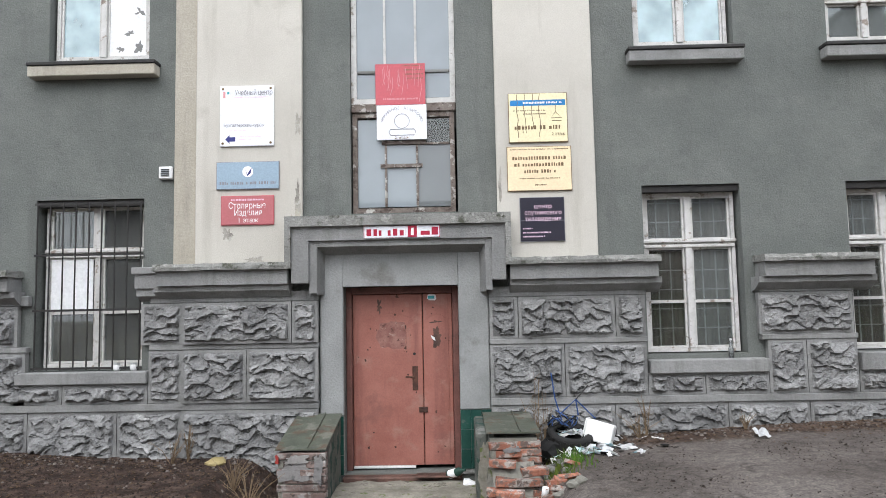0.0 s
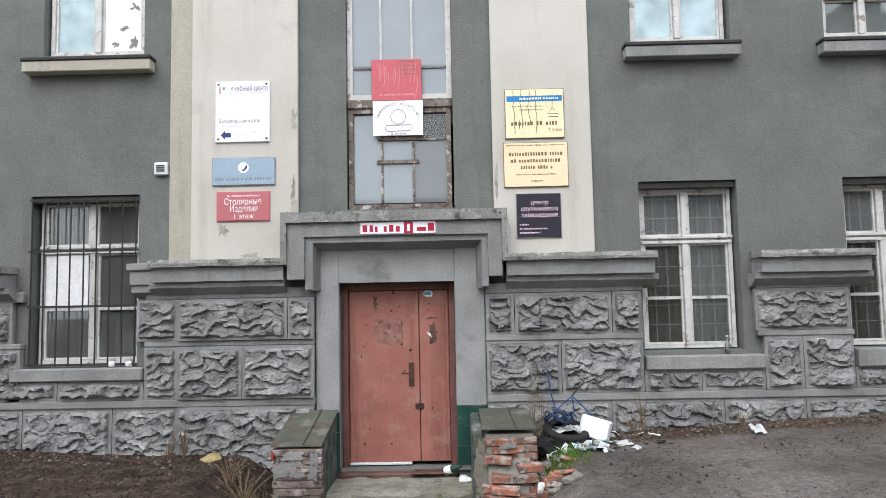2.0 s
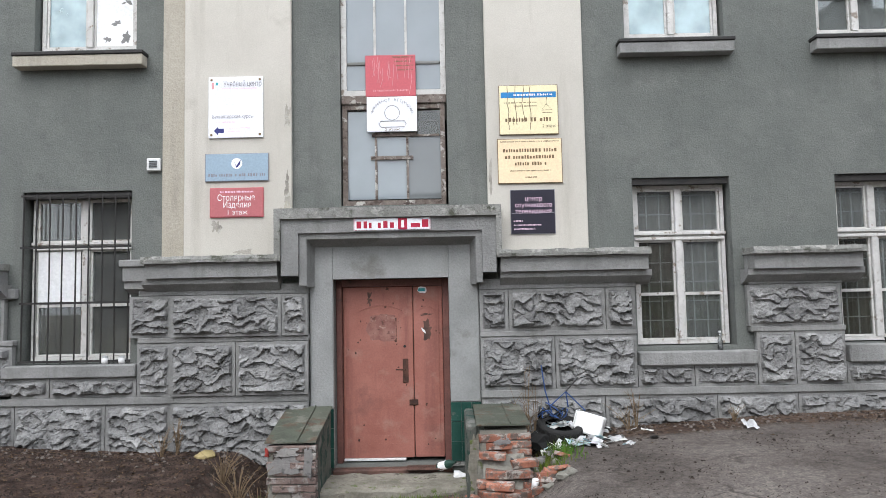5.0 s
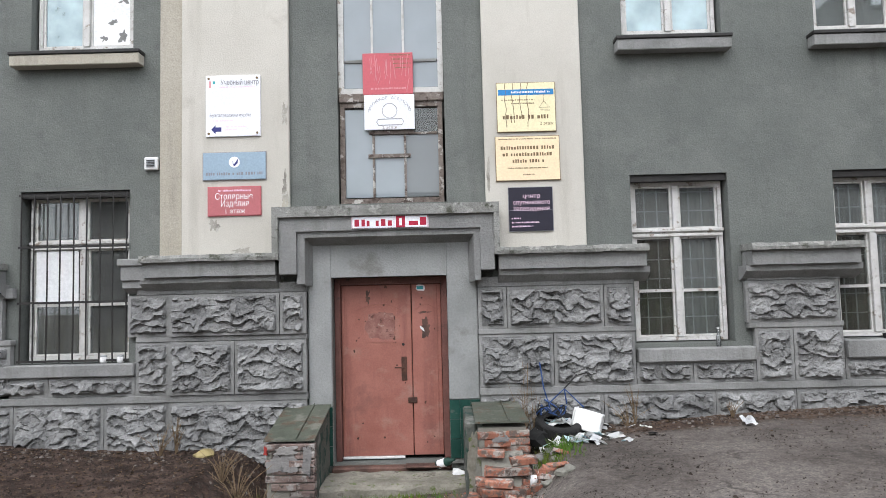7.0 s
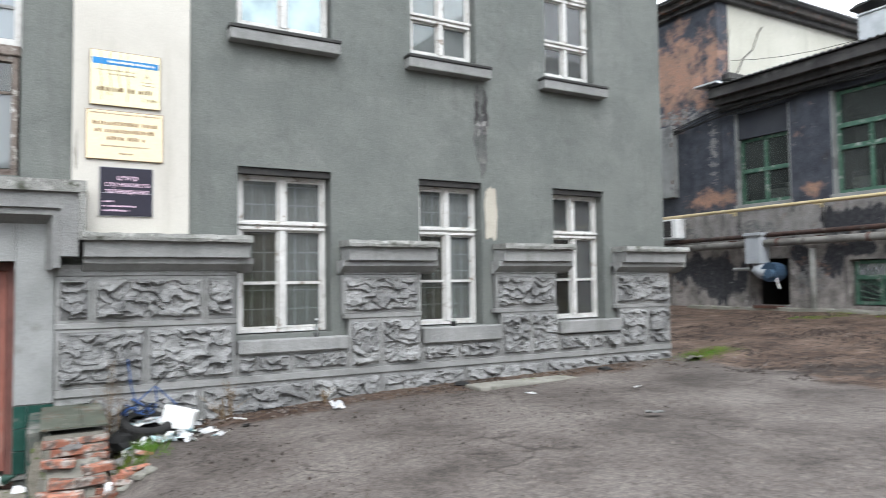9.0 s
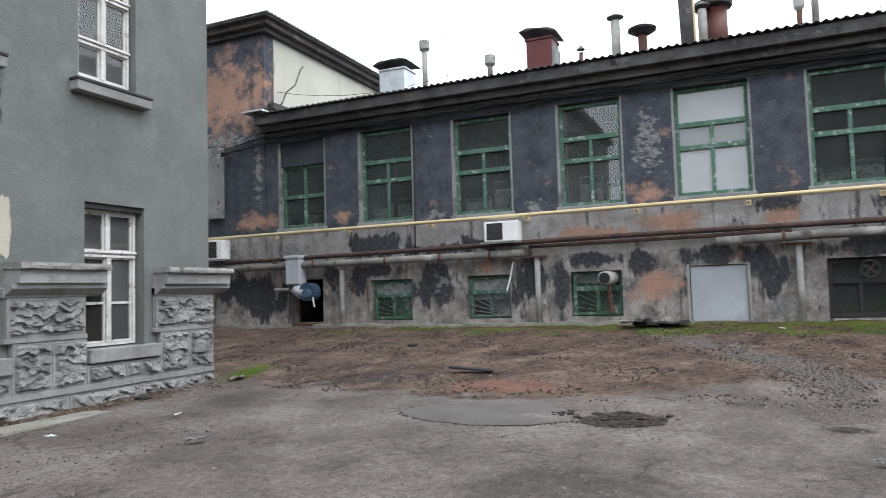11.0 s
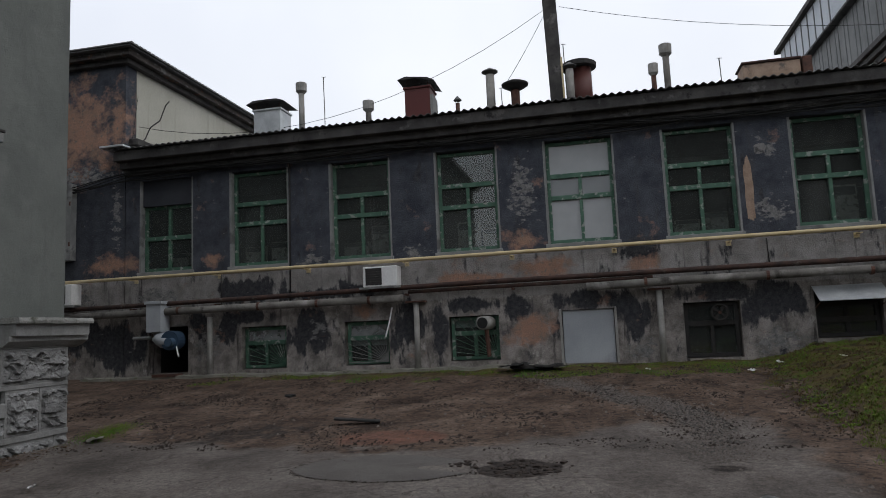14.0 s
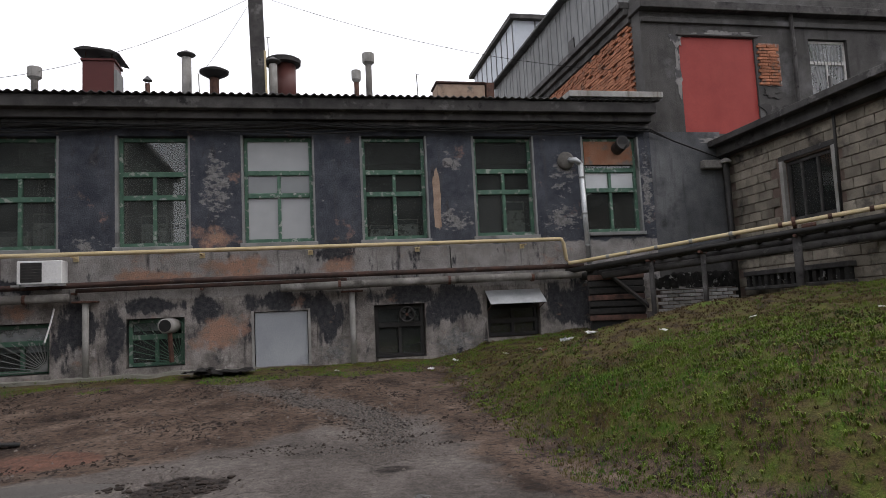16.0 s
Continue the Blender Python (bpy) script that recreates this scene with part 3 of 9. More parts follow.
    col = mix(blot.outputs[0], col, ramp2(mid, [(0.4, (0.030, 0.024, 0.020)), (0.7, (0.058, 0.047, 0.040))]))
    speck = ramp2(fine, [(0.28, (0.5, 0.5, 0.5)), (0.48, (1, 1, 1)), (0.74, (1.6, 1.6, 1.6))])
    mul = n.new("ShaderNodeMix")
    mul.data_type, mul.blend_type = "RGBA", "MULTIPLY"
    mul.inputs[0].default_value = 1
    l.new(col, mul.inputs[6])
    l.new(speck, mul.inputs[7])
    l.new(mul.outputs[2], p.inputs["Base Color"])
    rr = n.new("ShaderNodeMapRange")
    rr.inputs[3].default_value, rr.inputs[4].default_value = 0.62, 0.95
    l.new(broad, rr.inputs[0])
    l.new(rr.outputs[0], p.inputs["Roughness"])
    sp2 = ramp2(tex(16, 6), [(0.36, (0.72, 0.72, 0.72)), (0.5, (1, 1, 1)), (0.64, (1.25, 1.24, 1.22))])
    mul2 = n.new("ShaderNodeMix")
    mul2.data_type, mul2.blend_type = "RGBA", "MULTIPLY"
    mul2.inputs[0].default_value = 1
    l.new(mul.outputs[2], mul2.inputs[6])
    l.new(sp2, mul2.inputs[7])
    l.new(mul2.outputs[2], p.inputs["Base Color"])
    b1, b2 = n.new("ShaderNodeBump"), n.new("ShaderNodeBump")
    b1.inputs["Strength"].default_value, b1.inputs["Distance"].default_value = 0.7, 0.06
    b2.inputs["Strength"].default_value, b2.inputs["Distance"].default_value = 0.5, 0.012
    l.new(mid, b1.inputs["Height"])
    l.new(fine, b2.inputs["Height"])
    l.new(b1.outputs[0], b2.inputs["Normal"])
    l.new(b2.outputs[0], p.inputs["Normal"])
    me.materials.append(m)
    ob = new("ground", me)
    return tagged(ob, "cracked damp asphalt and dirt yard with a grass bank", "ground", kind="structure")


build_ground()

# ---- front building: walls ----
FY = 8.0
WEST, EAST = -14.0, 8.95
W_LOW = [(-4.59, -3.35, 1.36, 3.29), (2.305, 3.40, 1.42, 3.31), (4.58, 5.53, 1.42, 3.31), (6.74, 7.69, 1.42, 3.31)]
W_UP = [(-4.5, -3.32, 4.93, 6.85), (2.28, 3.42, 4.93, 6.85), (4.48, 5.47, 4.93, 6.85), (6.64, 7.55, 4.93, 6.85)]
STAIR = (-0.98, 0.235, 3.06, 7.4)
DOOR = (-1.075, 0.215, 0.17, 2.232)
bm = pierced_wall("x", WEST, EAST, -0.4, 11.0, FY, 0.5, W_LOW + W_UP + [STAIR, DOOR])
wall_front = tagged(link("wall_north", bm, M["stucco"]), "grey-green rough stuccoed front wall of an old office building", "wall", kind="structure")
bm = box(EAST - 0.5, EAST, FY + 0.5, 24, -0.4, 11.0)
tagged(link("wall_east_end", bm, M["stucco"]), "grey-green stuccoed end wall", "wall", kind="structure")
bm = box(WEST, EAST - 0.5, 23.5, 24, -0.4, 11.0)
tagged(link("wall_rear", bm, M["stucco"]), "plain stuccoed rear wall", "wall", kind="structure")
bm = box(WEST, WEST + 0.5, FY + 0.5, 23.5, -0.4, 11.0)
tagged(link("wall_west_end", bm, M["stucco"]), "plain stuccoed end wall", "wall", kind="structure")
bm = box(WEST - 0.3, EAST + 0.3, FY - 0.35, 24.3, 11.0, 11.3)
tagged(link("roof_front_building", bm, M["cornice"]), "flat roof slab over the office building", "roof", kind="structure")
# rooms behind the windows, their dimness helped by the dark plaster colour
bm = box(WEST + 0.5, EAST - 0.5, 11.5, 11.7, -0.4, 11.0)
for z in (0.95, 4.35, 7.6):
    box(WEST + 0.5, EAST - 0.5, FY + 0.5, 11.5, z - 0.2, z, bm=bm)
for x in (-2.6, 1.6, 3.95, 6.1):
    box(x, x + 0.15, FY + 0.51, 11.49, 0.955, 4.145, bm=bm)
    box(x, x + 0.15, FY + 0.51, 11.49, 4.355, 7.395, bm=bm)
tagged(link("room_partitions", bm, M["room"]), "plain rooms behind the front windows, dimness put into their dark colour", "wall", kind="structure")

# pilasters
for name, x0, x1, mat, proud in (("pilaster_1", -2.74, -1.525, M["cream"], 0.06), ("pilaster_2", 0.675, 1.785, M["cream"], 0.06)):
    bm = box(x0, x1, FY - proud, FY, 2.5, 11.0, 0.008)
    tagged(link(name, bm, mat), "tall cream stuccoed pilaster, stained and patched at its foot", "pilaster", kind="structure")
bm = box(-2.995, -2.741, FY - 0.03, FY, 2.5, 11.0)
tagged(link("pilaster_margin", bm, M["beige"]), "narrow beige margin beside the pilaster", "pilaster", kind="structure")


# ---- cornice over the plinth, stepping up round the door ----
def rough_prism(pts, x0, x1, jitter=0.006, step=0.07):
    """A prism along x with worn, uneven edges."""
    n_ = max(2, int((x1 - x0) / step))
    bm = bmesh.new()
    rings = []
    for i in range(n_ + 1):
        x = x0 + (x1 - x0) * i / n_
        ring = []
        for k, (u, v) in enumerate(pts):
            j = 0.0 if abs(u - FY) < 1e-6 else jitter
            ring.append(bm.verts.new((x, u + j * noise.noise((x * 9, k * 3.1, 1)) + j * noise.noise((x * 2, k, 5)), v + j * noise.noise((x * 8, k * 2.3, 7)) + 0.7 * j * noise.noise((x * 25, k, 9)))))
        rings.append(ring)
    m = len(pts)
    for q, w in zip(rings, rings[1:]):
        for k in range(m):
            bm.faces.new((q[k], w[k], w[(k + 1) % m], q[(k + 1) % m]))
    bm.faces.new(rings[0])
    bm.faces.new(rings[-1][::-1])
    bmesh.ops.recalc_face_normals(bm, faces=bm.faces)
    return bm


def cornice_piece(name, x0, x1, z, open_left=True, open_right=True):
    """Weathered string cornice: top slab, fascia, lower board and a raked underside, running into the wall."""
    c = thing(name, "weathered grey rendered string cornice with a slab top", "cornice", kind="structure")
    part("slab", rough_prism([(FY, z - 0.075), (FY - 0.32, z - 0.075), (FY - 0.325, z - 0.04), (FY - 0.31, z), (FY, z)], x0 - 0.02, x1 + 0.02, 0.010), M["moss_cornice"], c)
    part("fascia", rough_prism([(FY, z - 0.235), (FY - 0.262, z - 0.235), (FY - 0.262, z - 0.0765), (FY, z - 0.0765)], x0, x1, 0.003), M["cornice"], c)
    pts = [(FY, z - 0.40), (FY - 0.10, z - 0.37), (FY - 0.205, z - 0.30), (FY - 0.205, z - 0.2355), (FY, z - 0.2355)]
    part("lower_moulding", rough_prism(pts, x0 - 0.05 if open_left else x0, x1 + 0.05 if open_right else x1), M["cornice"], c)
    return c


M["moss_cornice"] = material("mossy_weathered_render", (0.17, 0.17, 0.155), (0.27, 0.27, 0.255), 3.0, 0.95, 0.8, 45, spots=[(0.075, 0.078, 0.06), (0.34, 0.335, 0.31)], spot_at=(0.55, 0.66), spot_scale=6)
ZC = 2.51
cornice_piece("cornice_1", -3.09, -1.645, ZC, True, False)
c = thing("cornice_return", "lower set-back end of the grey string cornice", "cornice", kind="structure")
part("slab", box(-3.40, -3.115, FY - 0.2, FY, ZC - 0.10, ZC - 0.02, 0.01), M["cornice"], c)
part("fascia", box(-3.37, -3.115, FY - 0.17, FY, ZC - 0.26, ZC - 0.1005, 0.006), M["cornice"], c)
part("lower_moulding", extrude_profile([(FY, ZC - 0.40), (FY - 0.14, ZC - 0.34), (FY - 0.14, ZC - 0.2605), (FY, ZC - 0.2605)], "x", -3.36, -3.142), M["cornice"], c)
cornice_piece("cornice_2", 0.785, 2.38, ZC, False, True)
cornice_piece("cornice_3", 3.52, 4.69, ZC - 0.02)
cornice_piece("cornice_4", 5.71, 6.87, ZC - 0.02)
cornice_piece("cornice_5", 7.86, 9.14, ZC - 0.03)
cornice_piece("cornice_6", -6.1, -4.74, ZC - 0.03)


def portal_ring(outer, inner, zlow, y0, y1, y_in=None):
    """An upside-down U of render. outer, inner: (left, right, top); y_in: where a splayed inner edge ends."""
    a, b = outer, inner
    pts = [(a[0], zlow), (a[0], a[2]), (a[1], a[2]), (a[1], zlow), (b[1], zlow), (b[1], b[2]), (b[0], b[2]), (b[0], zlow)]
    bm = bmesh.new()
    lo = [bm.verts.new((u, y0 if k < 4 or y_in is None else y_in, v)) for k, (u, v) in enumerate(pts)]
    hi = [bm.verts.new((u, y1, v)) for u, v in pts]
    for q in ((0, 1, 6, 7), (1, 2, 5, 6), (2, 3, 4, 5)):
        bm.faces.new([lo[k] for k in q])
        bm.faces.new([hi[k] for k in q[::-1]])
    for i in range(8):
        bm.faces.new((lo[i], hi[i], hi[(i + 1) % 8], lo[(i + 1) % 8]))
    bmesh.ops.recalc_face_normals(bm, faces=bm.faces)
    return bm


portal = thing("door_hood", "stepped grey rendered hood moulding over the entrance", "door hood", kind="structure")
HOOD = [(-1.665, 0.80, 3.005), (-1.60, 0.74, 2.89), (-1.41, 0.59, 2.735), (-1.325, 0.52, 2.67), (-1.275, 0.46, 2.595)]
part("outer_band", portal_ring(HOOD[0], HOOD[1], 2.435, FY - 0.315, FY), M["moss_cornice"], portal)
part("middle_band", portal_ring((-1.599, 0.739, 2.889), HOOD[2], 2.275, FY - 0.27, FY), M["cornice"], portal)
part("inner_band", portal_ring((-1.409, 0.589, 2.734), HOOD[3], 2.165, FY - 0.235, FY), M["cornice"], portal)
part("splayed_soffit", portal_ring((-1.324, 0.519, 2.669), HOOD[4], 2.15, FY - 0.232, FY, FY - 0.047), M["cornice"], portal)
surround = thing("door_surround", "pale grey rendered door surround with worn edges", "door surround", kind="structure")
part("left_jamb", box(-1.335, -1.073, FY - 0.045, FY + 0.02, 0.81, 2.62, 0.01), M["portal"], surround)
part("right_jamb", box(0.213, 0.55, FY - 0.045, FY + 0.02, 0.86, 2.62, 0.01), M["portal"], surround)
part("lintel", box(-1.072, 0.212, FY - 0.043, FY + 0.02, 2.234, 2.66), M["portal"], surround)
M["green_tile"] = material("dark_green_glazed_tile", (0.012, 0.050, 0.040), (0.022, 0.072, 0.056), 4, 0.3, 0.08, 60, spots=[(0.11, 0.115, 0.10)], spot_at=(0.64, 0.7), spot_scale=6, vary=0.2)
part("tile_bed", box(-1.335, -1.073, FY - 0.030, FY + 0.02, 0.17, 0.808), M["moss_cornice"], surround)
part("tile_bed", box(0.213, 0.55, FY - 0.030, FY + 0.02, 0.17, 0.858), M["moss_cornice"], surround)
for x0, x1, top in ((-1.195, -1.076, 0.806), (-1.318, -1.199, 0.806), (0.216, 0.325, 0.856), (0.329, 0.438, 0.856), (0.442, 0.548, 0.856)):
    for k in range(3):
        z1 = top - 0.212 * k
        part("tile", box(x0, x1, FY - 0.042, FY - 0.029, z1 - 0.208, z1, 0.003), M["green_tile"], surround)

# ---- rock-faced plinth ----
plinth = thing("plinth", "grey rock-faced stone plinth in three rusticated courses", "plinth", kind="structure")


def chip(cx, cz, seed):
    """Random numbers of one hewn facet."""
    h = math.sin(cx * 127.1 + cz * 311.7 + seed * 74.7) * 43758.5453
    a = h - math.floor(h)
    h = math.sin(cx * 269.5 + cz * 183.3 + seed * 19.3) * 24634.6345
    b = h - math.floor(h)
    h = (a * 7.13 + b * 13.7) * 31.7
    return a, b, h - math.floor(h)


def rock_block(x0, x1, z0, z1, y, seed, margin=0.036, depth=0.10):
    """One rock-faced block: flat drafted margin, face hewn in overlapping scallops that lean out downwards."""
    nu, nv = max(4, int((x1 - x0) / 0.017)), max(4, int((z1 - z0) / 0.013))
    lean = 0.9 * noise.noise((seed, 3.3, 1.0))

    def at(u, v):
        x, z = x0 + u * (x1 - x0), z0 + v * (z1 - z0)
        edge = min(x - x0, x1 - x, z - z0, z1 - z)
        wob = 0.016 * noise.noise((x * 16, z * 16, seed + 2))
        k = smooth(margin, margin + 0.014, edge + wob)
        if k <= 0:
            return (x, y - 0.006, z)
        wx, wz = x + 0.12 * noise.noise((x * 6, z * 8, seed + 3)), z + 0.085 * noise.noise((x * 7, z * 6, seed + 8))
        p, q = (wx + 0.35 * lean * wz) / 0.15, (wz + lean * wx * 0.55) / 0.092
        best = None
        for i in (-1, 0, 1):
            for j in (-1, 0, 1):
                cx, cz = math.floor(p) + i, math.floor(q) + j
                a, b, c = chip(cx, cz, seed)
                du, dv = p - cx - a, q - cz - b
                d = du * du + dv * dv
                if best is None or d < best[0]:
                    best = (d, c, du, dv, a)
        _, c, du, dv, a = best
        h = 0.16 + 0.46 * c - (0.12 + 0.55 * a) * dv + (c - 0.5) * 1.1 * du
        h += 0.16 * noise.noise((x * 14, z * 18, seed)) + 0.10 * noise.noise((x * 36, z * 40, seed + 4)) + 0.25 * noise.noise((x * 3, z * 3, seed + 6))
        return (x, y - 0.006 - k * depth * min(1.0, max(0.04, h)), z)

    bm = grid_sheet(nu, nv, at)
    for f in bm.faces:
        c = f.calc_center_median()
        f.material_index = 1 if min(c.x - x0, x1 - c.x, c.z - z0, z1 - c.z) < margin - 0.004 else 0
    rim = [e for e in bm.edges if e.is_boundary]
    out = bmesh.ops.extrude_edge_only(bm, edges=rim)
    for v in out["geom"]:
        if isinstance(v, bmesh.types.BMVert):
            v.co.y = y + 0.06
    bmesh.ops.recalc_face_normals(bm, faces=bm.faces)
    return bm


def block_row(x0, x1, z0, z1, widths, y, group):
    x, k = x0, 0
    while x < x1 - 0.02:
        w = widths[k % len(widths)]
        e = min(x + w, x1)
        if x1 - e < 0.16:
            e = x1
        ob = part("stone", rock_block(x + 0.004, e - 0.004, z0 + 0.003, z1 - 0.003, y, group * 7.3 + k * 1.91), [M["stone"], M["cornice"]], plinth)
        x, k = e, k + 1


PY = FY - 0.075
# backing of the plinth, flat strings between the courses
for x0, x1 in ((WEST, -1.336), (0.551, EAST)):
    for z0, z1, yy in ((0.905, 0.985, PY - 0.03), (1.565, 1.625, PY - 0.02), (2.085, 2.2, PY - 0.005)):
        spans, a = [], x0
        for w in W_LOW:
            if z1 > 1.3 and x0 < w[0] < x1:
                spans.append((a, w[0] - 0.02))
                a = w[1] + 0.12
        spans.append((a, x1))
        for s0, s1 in spans:
            part("string_course", box(s0, s1, yy, FY, z0, z1, 0.008), M["cornice"], plinth)
for k, (x0, x1) in enumerate(((-6.0, -2.86), (-2.85, -1.336), (0.551, 4.0), (4.0, EAST))):
    yy = PY - (0.05 if k == 1 else 0.0)
    block_row(x0, x1, 0.2, 0.905, ((1.42, 1.0), (1.6,), (1.35, 1.22, 1.05), (1.18, 1.3, 1.05))[k], yy, 10 + k)
    if k == 0:
        block_row(x0, -4.62, 0.985, 1.565, (0.85,), yy, 20)
        block_row(-4.75, -3.24, 0.985, 1.20, (0.55, 0.95), yy, 21)
        block_row(-3.24, x1, 0.985, 1.565, (0.6,), yy, 22)
        block_row(-3.33, x1, 1.625, 2.085, (0.6,), yy, 23)
        block_row(x0, -4.72, 1.625, 2.085, (0.7,), yy, 24)
    elif k == 1:
        block_row(x0, x1, 0.985, 1.565, (0.72, 0.9), yy, 25)
        block_row(x0, x1, 1.625, 2.085, (1.22, 0.4), yy, 26)
    elif k == 2:
        block_row(x0, 2.27, 0.985, 1.565, (0.82, 0.95), yy, 27)
        block_row(x0, 2.27, 1.625, 2.085, (0.32, 1.07, 0.5), yy, 28)
        block_row(2.27, 3.58, 0.985, 1.225, (0.62, 0.7), yy, 29)
        block_row(3.58, x1, 0.985, 1.565, (0.45,), yy, 30)
        block_row(3.5, 4.53, 1.625, 2.085, (1.1,), yy, 31)
    else:
        block_row(4.0, 4.55, 0.985, 1.565, (0.6,), yy, 32)
        block_row(4.55, 5.75, 0.985, 1.225, (0.55, 0.7), yy, 33)
        block_row(5.75, 6.72, 0.985, 1.565, (0.5, 0.6), yy, 34)
        block_row(5.68, 6.7, 1.625, 2.085, (1.1,), yy, 35)
        block_row(6.72, 7.9, 0.985, 1.225, (0.6, 0.6), yy, 36)
        block_row(7.9, EAST, 0.985, 1.565, (0.55, 0.6), yy, 37)
        block_row(7.82, EAST, 1.625, 2.085, (1.2,), yy, 38)

# sills
for k, (x0, x1, z0, z1, yy) in enumerate(((-4.72, -3.24, 1.205, 1.345, 0.13), (2.29, 3.57, 1.22, 1.37, 0.14), (4.565, 5.74, 1.22, 1.415, 0.14), (6.735, 7.88, 1.24, 1.42, 0.14))):
    bm = box(x0, x1, FY - yy, FY + 0.06, z0, z1, 0.012)
    tagged(link("window_sill", bm, M["cornice"]), "thick weathered grey stone window sill", "window sill", kind="structure")
for x0, x1 in ((-4.66, -3.19), (2.19, 3.475), (4.39, 5.62), (6.52, 7.7)):
    s = thing("window_ledge", "projecting rendered ledge with a dark metal top under an upper window", "window ledge", kind="structure")
    part("ledge", box(x0, x1, FY - 0.15, FY, 4.70, 4.825, 0.008), M["beige" if x0 < 0 else "cornice"], s)
    part("metal_top", box(x0 - 0.01, x1 + 0.01, FY - 0.165, FY + 0.05, 4.826, 4.865, 0.006), M["black_iron"], s)
for x0, x1, z0, z1 in W_LOW:
    tagged(link("lintel_flashing", box(x0 + 0.005, x1 - 0.005, FY + 0.03, FY + 0.14, z1 - 0.075, z1 - 0.004), M["black_iron"]), "dark metal flashing under a window head", "flashing", kind="structure")


# ---- front windows ----
def front_window(name, label, x0, x1, z0, z1, rails, mullions, mat, y, pane_mats, w=0.042, trans=0.085, thin=None, lattice=False):
    """Wooden casement window. rails: transom heights; mullions: for each row of lights, x positions."""
    o = thing(name, label, "window", kind="structure")
    part("window_frame", bar_rect(x0, x1, z0, z1, y, 0.09, w), mat, o)
    zs = [z0 + w, *rails, z1 - w]
    for z in rails:
        part("transom", box(x0 + w, x1 - w, y + 0.004, y + 0.09, z - trans / 2, z + trans / 2), mat, o)
        part("transom_lip", box(x0 - 0.008, x1 + 0.008, y - 0.028, y + 0.003, z + 0.010, z + trans / 2 + 0.004, 0.006), mat, o)
        part("transom_lip", box(x0 + 0.01, x1 - 0.01, y - 0.018, y + 0.003, z - trans / 2 - 0.004, z - 0.010, 0.006), mat, o)
    for r in range(len(zs) - 1):
        lo, hi = zs[r] + (trans / 2 if r else 0), zs[r + 1] - (trans / 2 if r < len(rails) else 0)
        us = [x0 + w, *mullions[r], x1 - w]
        for x in mullions[r]:
            part("mullion", box(x - 0.036, x + 0.036, y - 0.012, y + 0.085, lo, hi, 0.006), mat, o)
        for k in range(len(us) - 1):
            a, b = us[k] + (0.036 if k else 0), us[k + 1] - (0.036 if k < len(mullions[r]) else 0)
            part("sash", bar_rect(a + 0.004, b - 0.004, lo + 0.003, hi - 0.003, y + 0.02, 0.05, 0.022), mat, o)
            g = part("pane", box(a + 0.026, b - 0.026, y + 0.042, y + 0.046, lo + 0.025, hi - 0.025), pane_mats[(r * 2 + k) % len(pane_mats)], o)
            g.visible_shadow = False
            if thin and lo < thin < hi:
                part("glazing_bar", box(a + 0.027, b - 0.027, y + 0.015, y + 0.06, thin - 0.017, thin + 0.017), mat, o)
            if lattice:
                for q in range(1, 3):
                    part("lattice_bar", box(a + (b - a) * q / 3 - 0.006, a + (b - a) * q / 3 + 0.006, y + 0.10, y + 0.112, lo, hi), M["curtain"], o)
                for q in range(1, int((hi - lo) / 0.22) + 1):
                    part("lattice_bar", box(a, b, y + 0.113, y + 0.12, lo + 0.22 * q - 0.006, lo + 0.22 * q + 0.006), M["curtain"], o)
    return o


def curtain(x0, x1, z0, z1, y, mat, label, amp=0.02, waves=9):
    bm = grid_sheet(int(waves * 8), 4, lambda u, v: (x0 + u * (x1 - x0), y + amp * math.sin(u * waves * 6.28 + 0.6 * math.sin(v * 3)) , z0 + v * (z1 - z0)))
    out = bmesh.ops.solidify(bm, geom=bm.faces, thickness=0.003)
    return tagged(link("curtain", bm, mat, smooth=True), label, "curtain")


G4 = glass("dim_brownish_glass", veil=0.16, veil_color=(0.16, 0.15, 0.13))
G1, G2, G3, GN = M["glass"], M["dusty_glass"], M["stair_glass"], M["net_glass"]
front_window("window_1", "white-painted casement behind black iron bars, one light covered in white", -4.55, -3.37, 1.38, 3.25, (2.68,), ([-3.93], [-3.95]), M["white_paint"], FY + 0.14, [G1], thin=2.0)
front_window("window_2", "flaking white casement window with net curtains behind glass painted paler", 2.335, 3.375, 1.435, 3.24, (2.655,), ([2.845], [2.85]), M["white_paint"], FY + 0.14, [G4, GN, GN, GN], thin=2.0, lattice=True)
front_window("window_3", "flaking white casement window with net curtains", 4.61, 5.5, 1.435, 3.24, (2.65,), ([5.07], [5.05]), M["white_paint"], FY + 0.14, [G4, GN, GN, GN], thin=2.0, lattice=True)
front_window("window_4", "flaking white casement window near the corner", 6.77, 7.66, 1.435, 3.24, (2.65,), ([7.22], [7.2]), M["white_paint"], FY + 0.14, [G4, GN, GN, GN], thin=2.0, lattice=True)
for k, (x0, x1, z0, z1) in enumerate(W_UP):
    xm = (x0 + x1) / 2
    front_window(f"window_{5 + k}", "upper casement window with pale blinds, paint worn to wood", x0 + 0.03, x1 - 0.03, z0 + 0.02, z1 - 0.03, (6.15,) if k < 2 else (5.45, 6.15), ([xm], [xm]) if k < 2 else ([xm], [xm], [xm]), M["white_paint"], FY + 0.10, [M["blind_glass"]] if k < 2 else [GN])
    curtain(x0 + 0.06, x1 - 0.06, z0 + 0.05, z1 - 0.1, FY + 0.185, M["blue_curtain"] if k < 2 else M["curtain"], "pale blind hanging behind an upper window", 0.006, 4)
